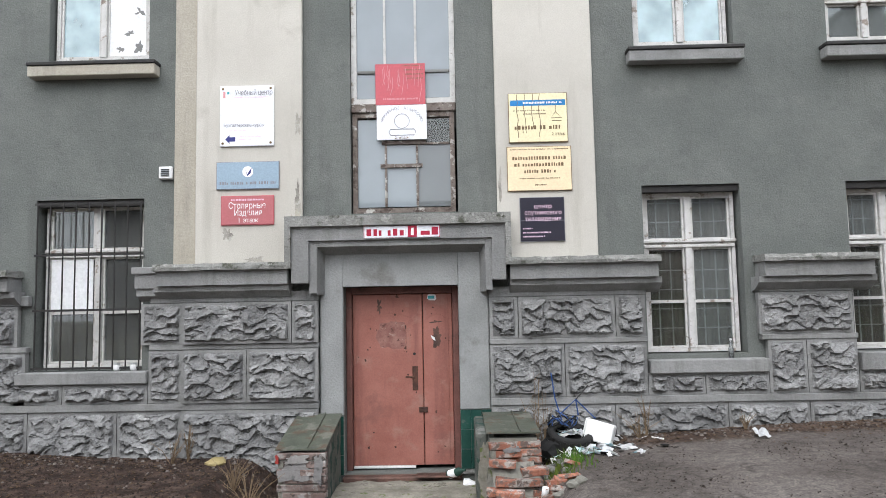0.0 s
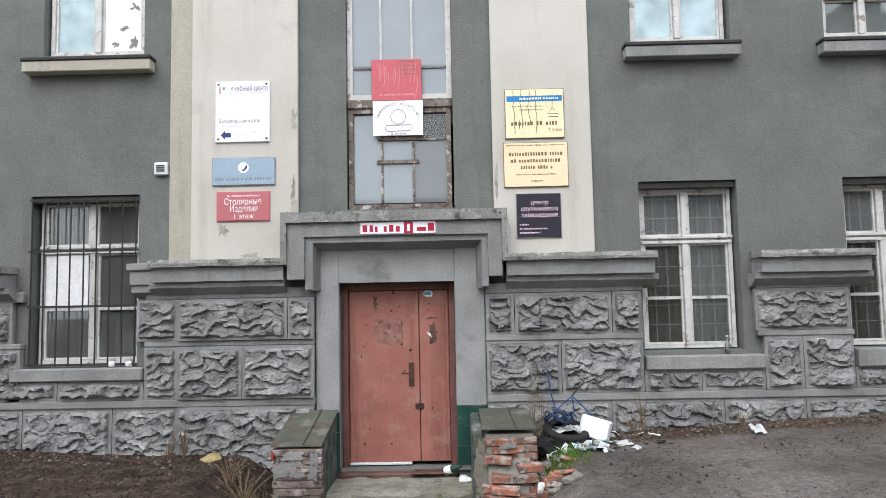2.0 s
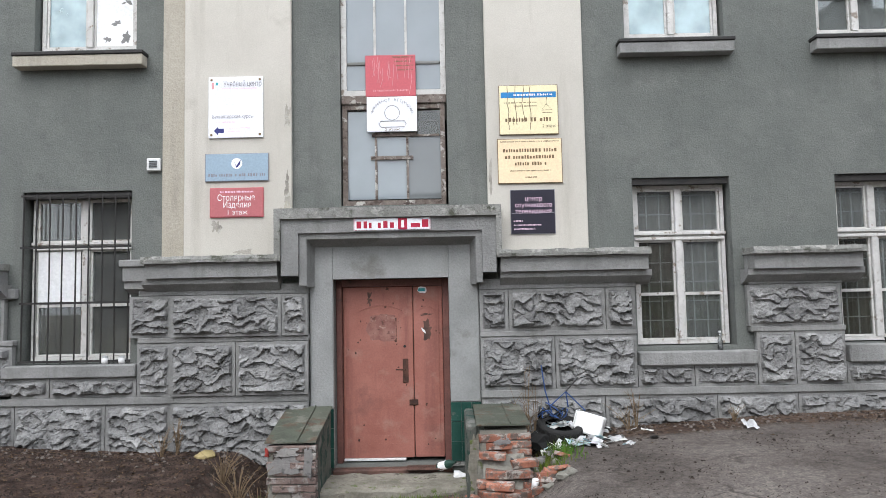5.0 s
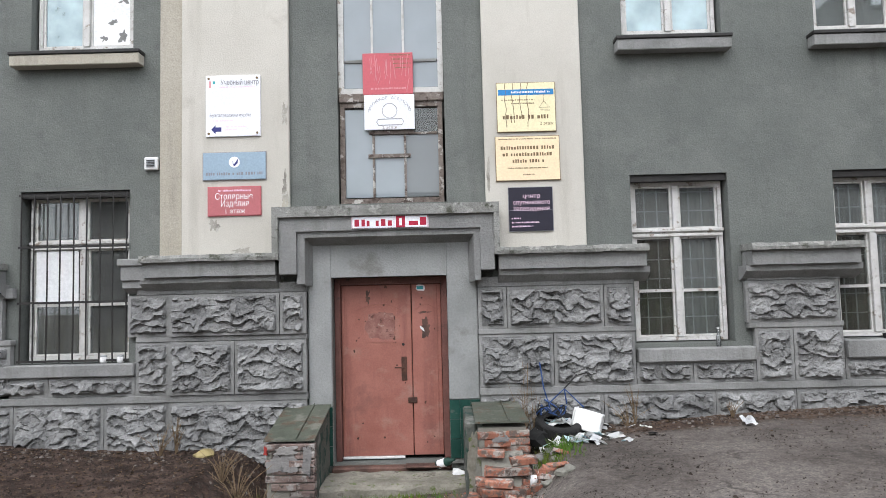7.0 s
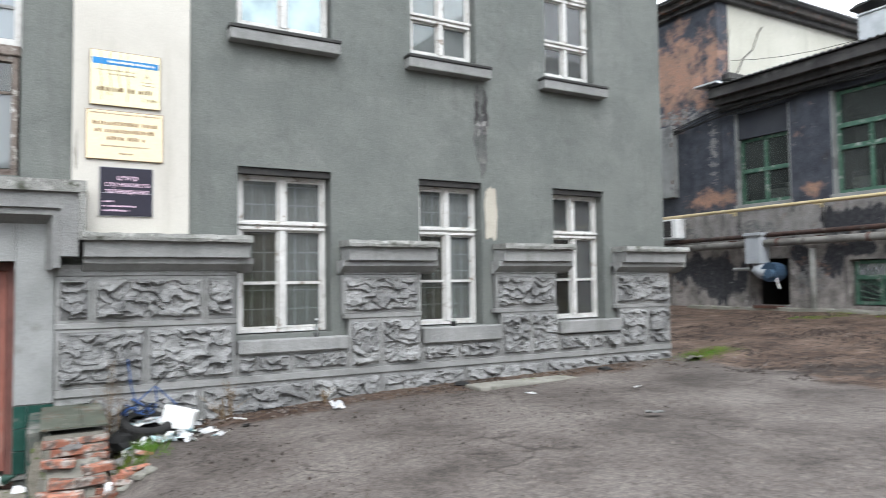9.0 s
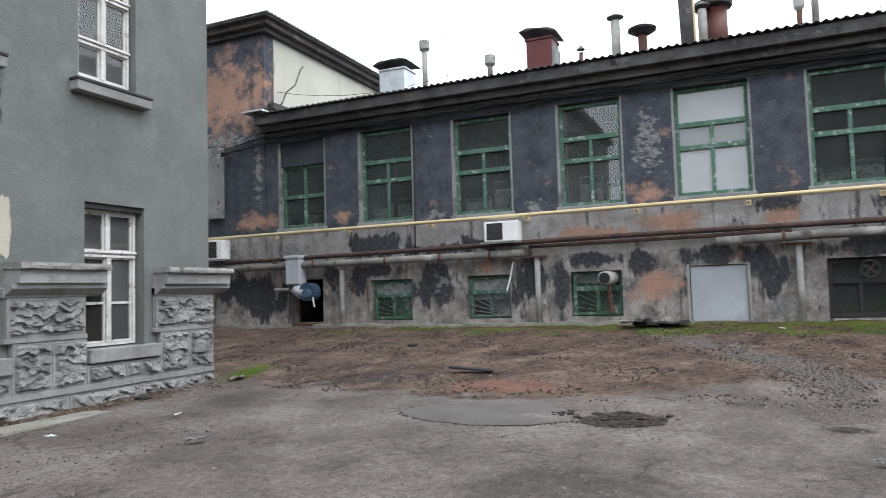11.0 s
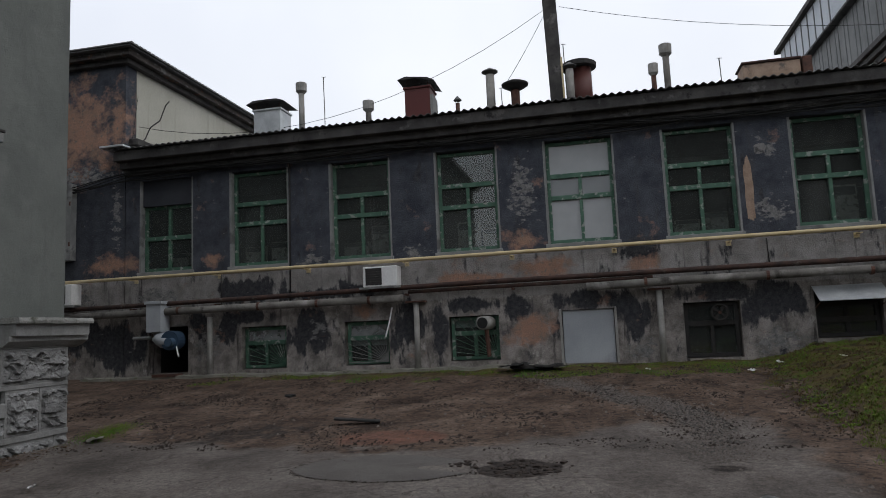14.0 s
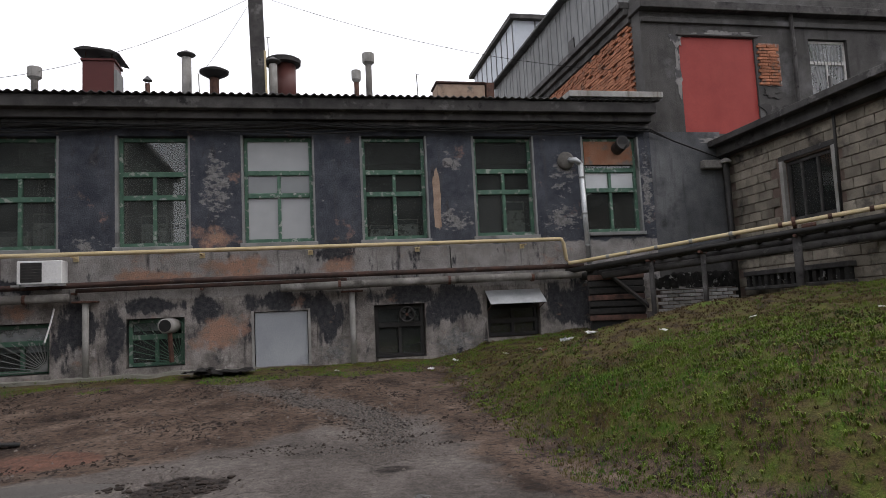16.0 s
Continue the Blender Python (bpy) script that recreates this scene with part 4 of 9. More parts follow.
# stair window: two storeys of thin glazing bars
sw = thing("window_9", "tall weathered stair window with thin glazing bars, lower part bare wood", "window", kind="structure")
x0, x1 = -0.975, 0.23
part("window_frame", bar_rect(x0, x1, 4.34, 7.38, FY + 0.06, 0.09, 0.062), M["white_paint"], sw)
part("window_frame", bar_rect(x0 + 0.01, x1 - 0.02, 3.07, 4.235, FY + 0.06, 0.09, 0.055), M["bare_wood"], sw)
part("transom", box(x0 - 0.0, x1, FY + 0.035, FY + 0.15, 4.236, 4.338, 0.01), M["bare_wood"], sw)
for x in (-0.585, -0.225):
    part("glazing_bar", box(x - 0.013, x + 0.013, FY + 0.075, FY + 0.12, 4.415, 7.305), M["white_paint"], sw)
    part("glazing_bar", box(x - 0.013, x + 0.013, FY + 0.075, FY + 0.12, 3.14, 3.86), M["bare_wood"], sw)
for z in (4.725, 6.1):
    part("glazing_bar", box(x0 + 0.075, x1 - 0.075, FY + 0.078, FY + 0.118, z - 0.016, z + 0.016), M["cornice"], sw)
part("glazing_bar", box(-0.645, -0.16, FY + 0.065, FY + 0.118, 3.595, 3.635), M["bare_wood"], sw)
part("glazing_bar", box(-0.2, 0.14, FY + 0.078, FY + 0.118, 3.86, 3.885), M["bare_wood"], sw)
part("glazing_bar", box(-0.63, -0.12, FY + 0.065, FY + 0.118, 3.865, 3.905), M["bare_wood"], sw)
# grey of the lower panes stands in for a reflected building
for a, b, z0, z1, mat in ((-0.914, -0.597, 4.415, 4.709, G3), (-0.573, -0.237, 4.415, 4.709, G3), (-0.213, 0.169, 4.415, 4.709, G3), (-0.914, -0.597, 4.741, 6.084, G3), (-0.573, -0.237, 4.741, 6.084, G3), (-0.213, 0.169, 4.741, 6.084, G3), (-0.914, -0.597, 6.116, 7.305, G3), (-0.573, -0.237, 6.116, 7.305, G3), (-0.213, 0.169, 6.116, 7.305, G3),
                          (-0.912, -0.597, 3.14, 4.165, G3), (-0.573, -0.237, 3.14, 3.86, G3), (-0.213, 0.156, 3.14, 3.86, M["grey_reflection"]), (-0.213, 0.156, 3.885, 4.165, G4), (-0.573, -0.237, 3.905, 4.165, G2)):
    part("pane", box(a, b, FY + 0.095, FY + 0.099, z0, z1), mat, sw).visible_shadow = False
curtain(2.40, 3.3, 1.5, 3.2, FY + 0.29, M["dim_curtain"], "brownish net curtain behind glass painted paler", 0.02, 11)
curtain(4.65, 5.46, 1.5, 3.2, FY + 0.29, M["dim_curtain"], "brownish net curtain behind glass painted paler", 0.02, 11)
curtain(6.80, 7.62, 1.5, 3.2, FY + 0.29, M["dim_curtain"], "brownish net curtain behind glass painted paler", 0.02, 11)
tagged(link("white_board", box(-4.485, -4.0, FY + 0.148, FY + 0.158, 2.02, 2.62), M["paper"]), "white board covering one window light from inside", "board")

# ---- entrance door ----
door = thing("door_1", "faded red-brown double door with an uneven narrow leaf, scratched and taped", "door", kind="structure")
DY = FY + 0.22
part("door_frame", box(-1.073, -1.008, DY - 0.06, DY + 0.06, 0.17, 2.23, 0.006), M["door_frame"], door)
part("door_frame", box(0.143, 0.213, DY - 0.06, DY + 0.06, 0.17, 2.23, 0.006), M["door_frame"], door)
part("door_frame", box(-1.007, 0.142, DY - 0.058, DY + 0.06, 2.15, 2.23, 0.006), M["door_frame"], door)
leaf = part("door_leaf", box(-1.003, -0.204, DY, DY + 0.05, 0.212, 2.146, 0.006), M["door"], door)
leaf2 = part("door_leaf", box(-0.196, 0.138, DY + 0.004, DY + 0.05, 0.212, 2.146, 0.006), M["door"], door)
bm = box(-0.985, -0.965, DY - 0.008, DY, 0.25, 2.13, 0.003)
part("stile_strip", bm, M["door"], leaf)
part("stile_strip", box(0.075, 0.095, DY - 0.004, DY + 0.004, 0.25, 2.13, 0.003), M["door"], leaf2)
part("ground_panel", bar_rect(-0.80, -0.36, 0.36, 0.46, DY - 0.004, 0.006, 0.01), M["door"], leaf)
part("ground_panel", bar_rect(-0.14, 0.06, 0.40, 0.47, DY - 0.001, 0.006, 0.01), M["door"], leaf2)
part("mid_panel", tube([(-0.82 + 0.5 * k / 12, DY - 0.001, 1.86 + 0.07 * math.sin(math.pi * k / 12)) for k in range(13)], 0.006, 6), M["door"], leaf)
part("mid_panel", tube([(-0.14 + 0.2 * k / 10, DY + 0.004, 1.86 + 0.05 * math.sin(math.pi * k / 10)) for k in range(11)], 0.006, 6), M["door"], leaf2)
part("mid_panel", bar_rect(-0.76, -0.37, 1.49, 1.87, DY - 0.006, 0.007, 0.02), M["door"], leaf)
part("glue_mark", extrude_profile(ragged(-0.74, -0.38, 1.5, 1.85, 3.1, 40, 0.12), "y", DY - 0.0016, DY + 0.001), M["door_scar"], leaf)
part("lock_plate", box(-0.325, -0.262, DY - 0.012, DY, 1.05, 1.32, 0.004), M["rust"], leaf)
part("handle", tube([(-0.30, DY - 0.012, 1.20), (-0.30, DY - 0.055, 1.20), (-0.40, DY - 0.06, 1.205)], 0.009, 8), M["rust"], leaf)
part("latch", box(-0.255, -0.155, DY - 0.02, DY, 0.80, 0.86, 0.004), M["rust"], leaf)
part("peephole", lathe([(0.016, 0), (0.016, 0.012)], (0, 0, 0), 10), M["black_iron"], leaf).matrix_basis = pose(-0.30, DY, 1.46, 90, 0, 0)
part("threshold", box(-1.0, -0.3, DY - 0.03, DY + 0.05, 0.185, 0.21, 0.004), M["white_plastic"], door)
# ---- back building ----
BX = 15.0
B_UP = [(9.82, 11.2, 3.74, 5.98), (7.38, 8.82, 3.74, 5.98), (4.94, 6.34, 3.74, 5.96), (2.53, 3.88, 3.74, 5.97), (0.09, 1.5, 3.76, 5.98), (-2.28, -0.9, 3.76, 5.98), (-4.68, -3.32, 3.78, 5.98), (-7.19, -5.84, 3.80, 5.98)]
B_LOW = [(9.93, 10.95, 1.36, 2.44), (7.47, 8.57, 1.39, 2.35), (5.06, 6.08, 1.40, 2.36), (2.65, 3.72, 1.42, 2.36), (0.29, 1.34, 1.30, 2.385), (-2.11, -1.05, 1.32, 2.42), (-4.62, -3.45, 1.62, 2.59)]
# where the coats have come off: y0, y1, z0, z1 and what shows (0 orange plaster, 1 pale plaster, 2 soot)
WORN = [
    (1.62, 2.42, 3.62, 4.2, 0), (0.9, 2.3, 3.05, 3.55, 0), (2.2, 4.0, 3.02, 3.25, 0), (1.7, 2.35, 4.1, 5.75, 1), (8.95, 9.6, 3.72, 4.1, 0), (11.1, 12.9, 3.65, 4.25, 0), (10.0, 10.6, 5.45, 5.8, 1), (6.5, 7.2, 3.65, 3.95, 1),
    (4.1, 4.8, 3.6, 3.95, 1), (-0.75, 0.2, 3.25, 3.85, 2), (-0.75, 0.0, 3.12, 3.4, 0), (-3.25, -2.4, 3.85, 4.45, 1), (-3.1, -2.6, 5.2, 5.6, 1), (-5.75, -4.8, 3.75, 4.5, 1), (-5.5, -5.1, 4.7, 5.0, 1), (-5.7, -5.0, 5.0, 5.5, 1),
    (-7.5, -7.2, 3.6, 5.8, 1), (7.6, 9.2, 2.95, 3.5, 2), (10.0, 11.5, 2.95, 3.4, 1), (5.2, 6.3, 2.95, 3.2, 2), (6.3, 7.4, 1.7, 2.6, 2), (11.0, 13.6, 1.75, 2.65, 2), (9.0, 9.8, 1.5, 2.5, 1), (4.6, 5.05, 1.5, 2.7, 2), (3.75, 4.2, 1.5, 2.6, 2), (-0.45, 0.15, 1.75, 2.7, 2),
    (-0.6, 0.1, 1.25, 1.75, 1), (-2.9, -2.2, 1.9, 2.7, 2), (-3.35, -2.2, 1.3, 1.9, 1), (-5.6, -4.75, 1.8, 2.75, 2), (1.5, 2.5, 1.7, 2.3, 0), (5.3, 5.9, 2.42, 2.68, 0), (6.4, 6.95, 2.0, 2.45, 1), (-6.4, -5.0, 1.8, 2.8, 2), (2.6, 3.8, 2.45, 2.75, 2), (7.6, 9.0, 2.4, 2.72, 2), (0.2, 1.6, 2.4, 2.75, 2),
    (11.3, 14.8, 6.0, 8.9, 0), (11.62, 12.2, 6.3, 8.5, 0), (13.6, 14.6, 8.1, 8.9, 2), (11.62, 14.6, 6.0, 6.5, 1), (11.7, 12.0, 4.2, 6.2, 1), (12.4, 13.2, 2.95, 3.4, 1),
    (11.1, 12.6, 1.5, 2.5, 2), (9.35, 9.85, 2.3, 2.7, 2), (8.7, 9.15, 2.0, 2.7, 2), (4.25, 5.0, 1.7, 2.75, 2), (6.3, 7.3, 1.9, 2.75, 2), (-3.2, -2.3, 2.0, 2.75, 2), (2.0, 2.6, 2.3, 2.75, 2), (-0.4, 0.2, 2.0, 2.8, 2), (5.1, 8.6, 2.9, 3.1, 2), (-2.9, -1.0, 2.45, 2.8, 2),
]


def wear_at(y, z):
    out = [0.0, 0.0, 0.0]
    for a, b, c0, d, k in WORN:
        du, dv = abs(y - (a + b) / 2) / ((b - a) * 0.62 + 0.05), abs(z - (c0 + d) / 2) / ((d - c0) * 0.62 + 0.05)
        v = max(0.0, 0.92 - 0.92 * (du ** 2 + dv ** 2) ** 0.5)
        out[k] = max(out[k], v)
    return out


def coat_material():
    """Peeling wall: dark paint above, pale band, grey stained plaster below; 'wear' says where plaster is bared."""
    m = bpy.data.materials.new("peeling_workshop_wall")
    m.use_nodes = True
    n, l = m.node_tree.nodes, m.node_tree.links
    p = n["Principled BSDF"]
    p.inputs["Roughness"].default_value, p.inputs["Specular IOR Level"].default_value = 0.88, 0.25
    g = n.new("ShaderNodeNewGeometry")

    def attr(name):
        a = n.new("ShaderNodeAttribute")
        a.attribute_name = name
        s = n.new("ShaderNodeSeparateColor")
        l.new(a.outputs["Color"], s.inputs[0])
        return s.outputs

    def tex(s, scale3=None, detail=11.0):
        t = n.new("ShaderNodeTexNoise")
        t.inputs["Scale"].default_value, t.inputs["Detail"].default_value, t.inputs["Roughness"].default_value = s, detail, 0.66
        q = n.new("ShaderNodeVectorMath")
        q.operation = "MULTIPLY"
        q.inputs[1].default_value = scale3 or (1, 1, 1)
        l.new(g.outputs["Position"], q.inputs[0])
        l.new(q.outputs[0], t.inputs["Vector"])
        return t.outputs["Fac"]

    def span(src, lo, hi):
        r = n.new("ShaderNodeMapRange")
        r.inputs[1].default_value, r.inputs[2].default_value = lo, hi
        l.new(src, r.inputs[0])
        return r.outputs[0]

    def ragged_mask(src, t, lo=0.32, hi=0.60, gain=3.2):
        b = n.new("ShaderNodeMath")
        b.operation = "MULTIPLY_ADD"
        b.inputs[1].default_value, b.inputs[2].default_value = gain, -gain / 2
        l.new(t, b.inputs[0])
        a = n.new("ShaderNodeMath")
        l.new(src, a.inputs[0])
        l.new(b.outputs[0], a.inputs[1])
        return span(a.outputs[0], lo, hi)

    def mix(fac, a, b):
        x = n.new("ShaderNodeMix")
        x.data_type = "RGBA"
        l.new(fac, x.inputs[0])
        for k, v in ((6, a), (7, b)):
            if isinstance(v, tuple):
                x.inputs[k].default_value = (*v, 1)
            else:
                l.new(v, x.inputs[k])
        return x.outputs[2]

    coat, wear = attr("coat"), attr("wear")
    big, mid, small, drip = tex(0.7), tex(2.6), tex(11), tex(1.0, (4, 4, 0.45))
    dark = mix(span(mid, 0.35, 0.68), (0.035, 0.040, 0.053), (0.078, 0.084, 0.099))
    dark = mix(span(drip, 0.58, 0.72), dark, (0.062, 0.061, 0.066))
    dark = mix(span(small, 0.70, 0.74), dark, (0.20, 0.195, 0.19))
    band = mix(span(mid, 0.36, 0.66), (0.20, 0.188, 0.18), (0.35, 0.332, 0.318))
    band = mix(span(drip, 0.57, 0.66), band, (0.085, 0.08, 0.08))
    low = mix(span(mid, 0.40, 0.60), (0.135, 0.122, 0.113), (0.31, 0.283, 0.263))
    low = mix(span(drip, 0.57, 0.66), low, (0.058, 0.053, 0.051))
    low = mix(span(tex(1.7, (1.0, 1.0, 0.8)), 0.60, 0.64), low, (0.36, 0.335, 0.315))
    col = mix(ragged_mask(coat[0], mid, 0.44, 0.54, 0.7), low, band)
    col = mix(ragged_mask(coat[1], mid, 0.44, 0.54, 0.8), col, dark)
    soot = mix(span(small, 0.4, 0.6), (0.030, 0.031, 0.037), (0.060, 0.060, 0.064))
    pale = mix(span(small, 0.35, 0.6), (0.11, 0.108, 0.108), (0.23, 0.225, 0.22))
    orange = mix(span(mid, 0.35, 0.65), (0.25, 0.165, 0.125), (0.37, 0.21, 0.15))
    orange = mix(span(small, 0.55, 0.65), orange, (0.19, 0.165, 0.145))
    col = mix(ragged_mask(wear[2], tex(1.7, (1.6, 1.6, 0.7)), 0.20, 0.38, 2.4), col, soot)
    col = mix(ragged_mask(wear[0], tex(1.9, (1, 1, 1.2)), 0.24, 0.60, 2.3), col, orange)
    col = mix(ragged_mask(wear[1], tex(4.6, (1, 1, 1.9)), 0.46, 0.70, 3.6), col, pale)
    grain = tex(45, None, 4)
    mul = n.new("ShaderNodeMix")
    mul.data_type, mul.blend_type = "RGBA", "MULTIPLY"
    mul.inputs[0].default_value = 1.0
    l.new(col, mul.inputs[6])
    l.new(mix(span(grain, 0.3, 0.7), (0.7, 0.7, 0.7), (1.2, 1.2, 1.2)), mul.inputs[7])
    l.new(mul.outputs[2], p.inputs["Base Color"])
    bp = n.new("ShaderNodeBump")
    bp.inputs["Strength"].default_value, bp.inputs["Distance"].default_value = 0.7, 0.02
    l.new(grain, bp.inputs["Height"])
    bq = n.new("ShaderNodeBump")
    bq.inputs["Strength"].default_value, bq.inputs["Distance"].default_value = 0.5, 0.04
    l.new(mid, bq.inputs["Height"])
    l.new(bp.outputs[0], bq.inputs["Normal"])
    l.new(bq.outputs[0], p.inputs["Normal"])
    return m


M["coats"] = coat_material()


def wear_attributes(ob):
    me = ob.data
    coat, wear = me.attributes.new("coat", "FLOAT_COLOR", "POINT"), me.attributes.new("wear", "FLOAT_COLOR", "POINT")
    for k, v in enumerate(me.vertices):
        y, z = v.co.y, v.co.z
        coat.data[k].color = (smooth(2.5, 2.95, z), smooth(3.35, 3.95, z), 0, 1)
        wear.data[k].color = (*wear_at(y, z), 1)
    return ob


bm = pierced_wall("y", -7.5, 11.62, 0.5, 6.45, BX, 0.45, B_UP + B_LOW, zcuts=[0.6 + 0.1 * k for k in range(58)], ucuts=[-7.4 + 0.1 * k for k in range(190)])
wb = link("wall_back_building", bm, M["coats"])
wear_attributes(wb)
tagged(wb, "dark painted and peeling plaster wall of a long two-storey workshop", "wall", kind="structure")
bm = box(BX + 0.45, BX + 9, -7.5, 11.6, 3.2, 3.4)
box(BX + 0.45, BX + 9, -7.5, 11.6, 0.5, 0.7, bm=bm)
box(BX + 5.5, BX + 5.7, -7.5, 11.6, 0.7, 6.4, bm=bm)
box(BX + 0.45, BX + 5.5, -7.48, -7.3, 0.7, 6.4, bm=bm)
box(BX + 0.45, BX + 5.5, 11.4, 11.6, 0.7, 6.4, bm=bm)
tagged(link("workshop_rooms", bm, M["room"]), "plain workshop rooms behind the green windows, dimness put into their dark colour", "wall", kind="structure")
# eave: stepped boards and the corrugated roof
eave = thing("eave", "dark grimy stepped eave along the workshop roof", "eave", kind="structure")
part("lower_board", box(BX - 0.12, BX, -7.45, 11.6, 6.12, 6.26, 0.01), M["eave"], eave)
part("middle_board", box(BX - 0.25, BX, -7.45, 11.62, 6.262, 6.42, 0.01), M["eave"], eave)
part("upper_board", box(BX - 0.42, BX, -7.5, 11.66, 6.422, 6.66, 0.01), M["eave"], eave)


def roof_sheet(x, y):
    return 6.70 + (x - (BX - 0.5)) * 0.13 + 0.022 * math.sin(y * 2 * math.pi / 0.16)


ny = 19 * 50
bm = bmesh.new()
rows_ = [[(bm.verts.new((x, -7.62 + 19.35 * j / ny, roof_sheet(x, -7.62 + 19.35 * j / ny))), bm.verts.new((x, -7.62 + 19.35 * j / ny, roof_sheet(x, -7.62 + 19.35 * j / ny) - 0.012))) for j in range(ny + 1)] for x in (BX - 0.5, BX + 5)]
for j in range(ny):
    a, b = rows_[0], rows_[1]
    bm.faces.new((a[j][0], b[j][0], b[j + 1][0], a[j + 1][0]))
    bm.faces.new((a[j][1], a[j + 1][1], b[j + 1][1], b[j][1]))
    bm.faces.new((a[j][0], a[j + 1][0], a[j + 1][1], a[j][1]))
tagged(link("roof_back_building", bm, M["slate"], smooth=True), "corrugated cement-sheet roof with a wavy front edge", "roof", kind="structure")
bm = box(BX + 5.0, BX + 9, -7.5, 11.6, 6.5, 7.4)
tagged(link("roof_rear_slope", bm, M["slate"]), "rear slope of the workshop roof", "roof", kind="structure")


def back_window(name, y0, y1, z0, z1, pane_mats, lay="tall", mat=None):
    mat = mat or M["green_paint"]
    o = thing(name, "green-painted workshop window with flaking frame and dark old panes", "window", kind="structure")
    x, w = BX + 0.14, 0.07
    bm = box(x, x + 0.09, y0, y0 + w, z0, z1)
    box(x, x + 0.09, y1 - w, y1, z0, z1, bm=bm)
    box(x + 0.002, x + 0.09, y0 + w, y1 - w, z0, z0 + w, bm=bm)
    box(x + 0.002, x + 0.09, y0 + w, y1 - w, z1 - w, z1, bm=bm)
    part("window_frame", bm, mat, o)
    h = z1 - z0
    rails = {"tall": (z0 + 0.445 * h, z0 + 0.66 * h), "short": (z0 + 0.5 * h,), "low": (z0 + 0.62 * h,)}[lay]
    zs = [z0 + w, *rails, z1 - w]
    ym = (y0 + y1) / 2
    n_ = 0
    for z in rails:
        part("transom", box(x - 0.015, x + 0.09, y0 + w, y1 - w, z - 0.05, z + 0.05, 0.006), mat, o)
    for r in range(len(zs) - 1):
        lo, hi = zs[r] + (0.05 if r else 0), zs[r + 1] - (0.05 if r < len(rails) else 0)
        one = lay != "short" and r == len(zs) - 2
        cols = [(y0 + w, y1 - w)] if one else [(y0 + w, ym - 0.035), (ym + 0.035, y1 - w)]
        if not one:
            part("mullion", box(x - 0.008, x + 0.085, ym - 0.035, ym + 0.035, lo, hi, 0.005), mat, o)
        for a, b in cols:
            part("pane", box(x + 0.045, x + 0.049, a, b, lo, hi), pane_mats[n_ % len(pane_mats)], o).visible_shadow = False
            n_ += 1
    return o


# sky reflection painted as a pale diffuse pane colour
PW = glass("pale_reflection_glass", veil=0.78, veil_color=(0.34, 0.35, 0.36))
OG, BG2, DG, HG = M["old_glass"], M["bright_glass"], M["dusty_glass"], glass("grimy_glass", veil=0.12, veil_color=(0.22, 0.23, 0.22))
sets = [[OG], [OG, HG, OG, OG, OG], [HG, HG, OG, OG, OG], [HG, HG, OG, OG, OG], [PW, PW, M["grey_reflection"], M["grey_reflection"], PW], [OG, OG, OG, OG, OG], [OG, HG, OG, OG, OG], [OG, OG, BG2, BG2, OG]]
for k, (y0, y1, z0, z1) in enumerate(B_UP):
    if k == 0:
        back_window("window_10", y0 + 0.02, y1 - 0.02, 3.78, 5.35, [OG], "short")
        tagged(link("blocked_light", box(BX + 0.06, BX + 0.3, y0, y1, 5.352, 5.98), M["dark_wall"]), "plastered-over top of a workshop window", "wall", kind="structure")
    else:
        back_window(f"window_{10 + k}", y0 + 0.02, y1 - 0.02, z0 + 0.03, z1 - 0.02, sets[k])
    # pale reveal strips and sill
    r = thing("window_reveal", "pale plaster reveal round a workshop window", "window reveal", kind="structure")
    part("side_strip", box(BX - 0.004, BX + 0.139, y1 - 0.018, y1 + 0.03, z0 + 0.013, z1), M["reveal"], r)
    part("side_strip", box(BX - 0.004, BX + 0.139, y0 - 0.02, y0 + 0.018, z0 + 0.013, z1), M["reveal"], r)
    part("sill", box(BX - 0.05, BX + 0.16, y0 - 0.05, y1 + 0.07, z0 - 0.07, z0 + 0.012, 0.008), M["reveal"], r)
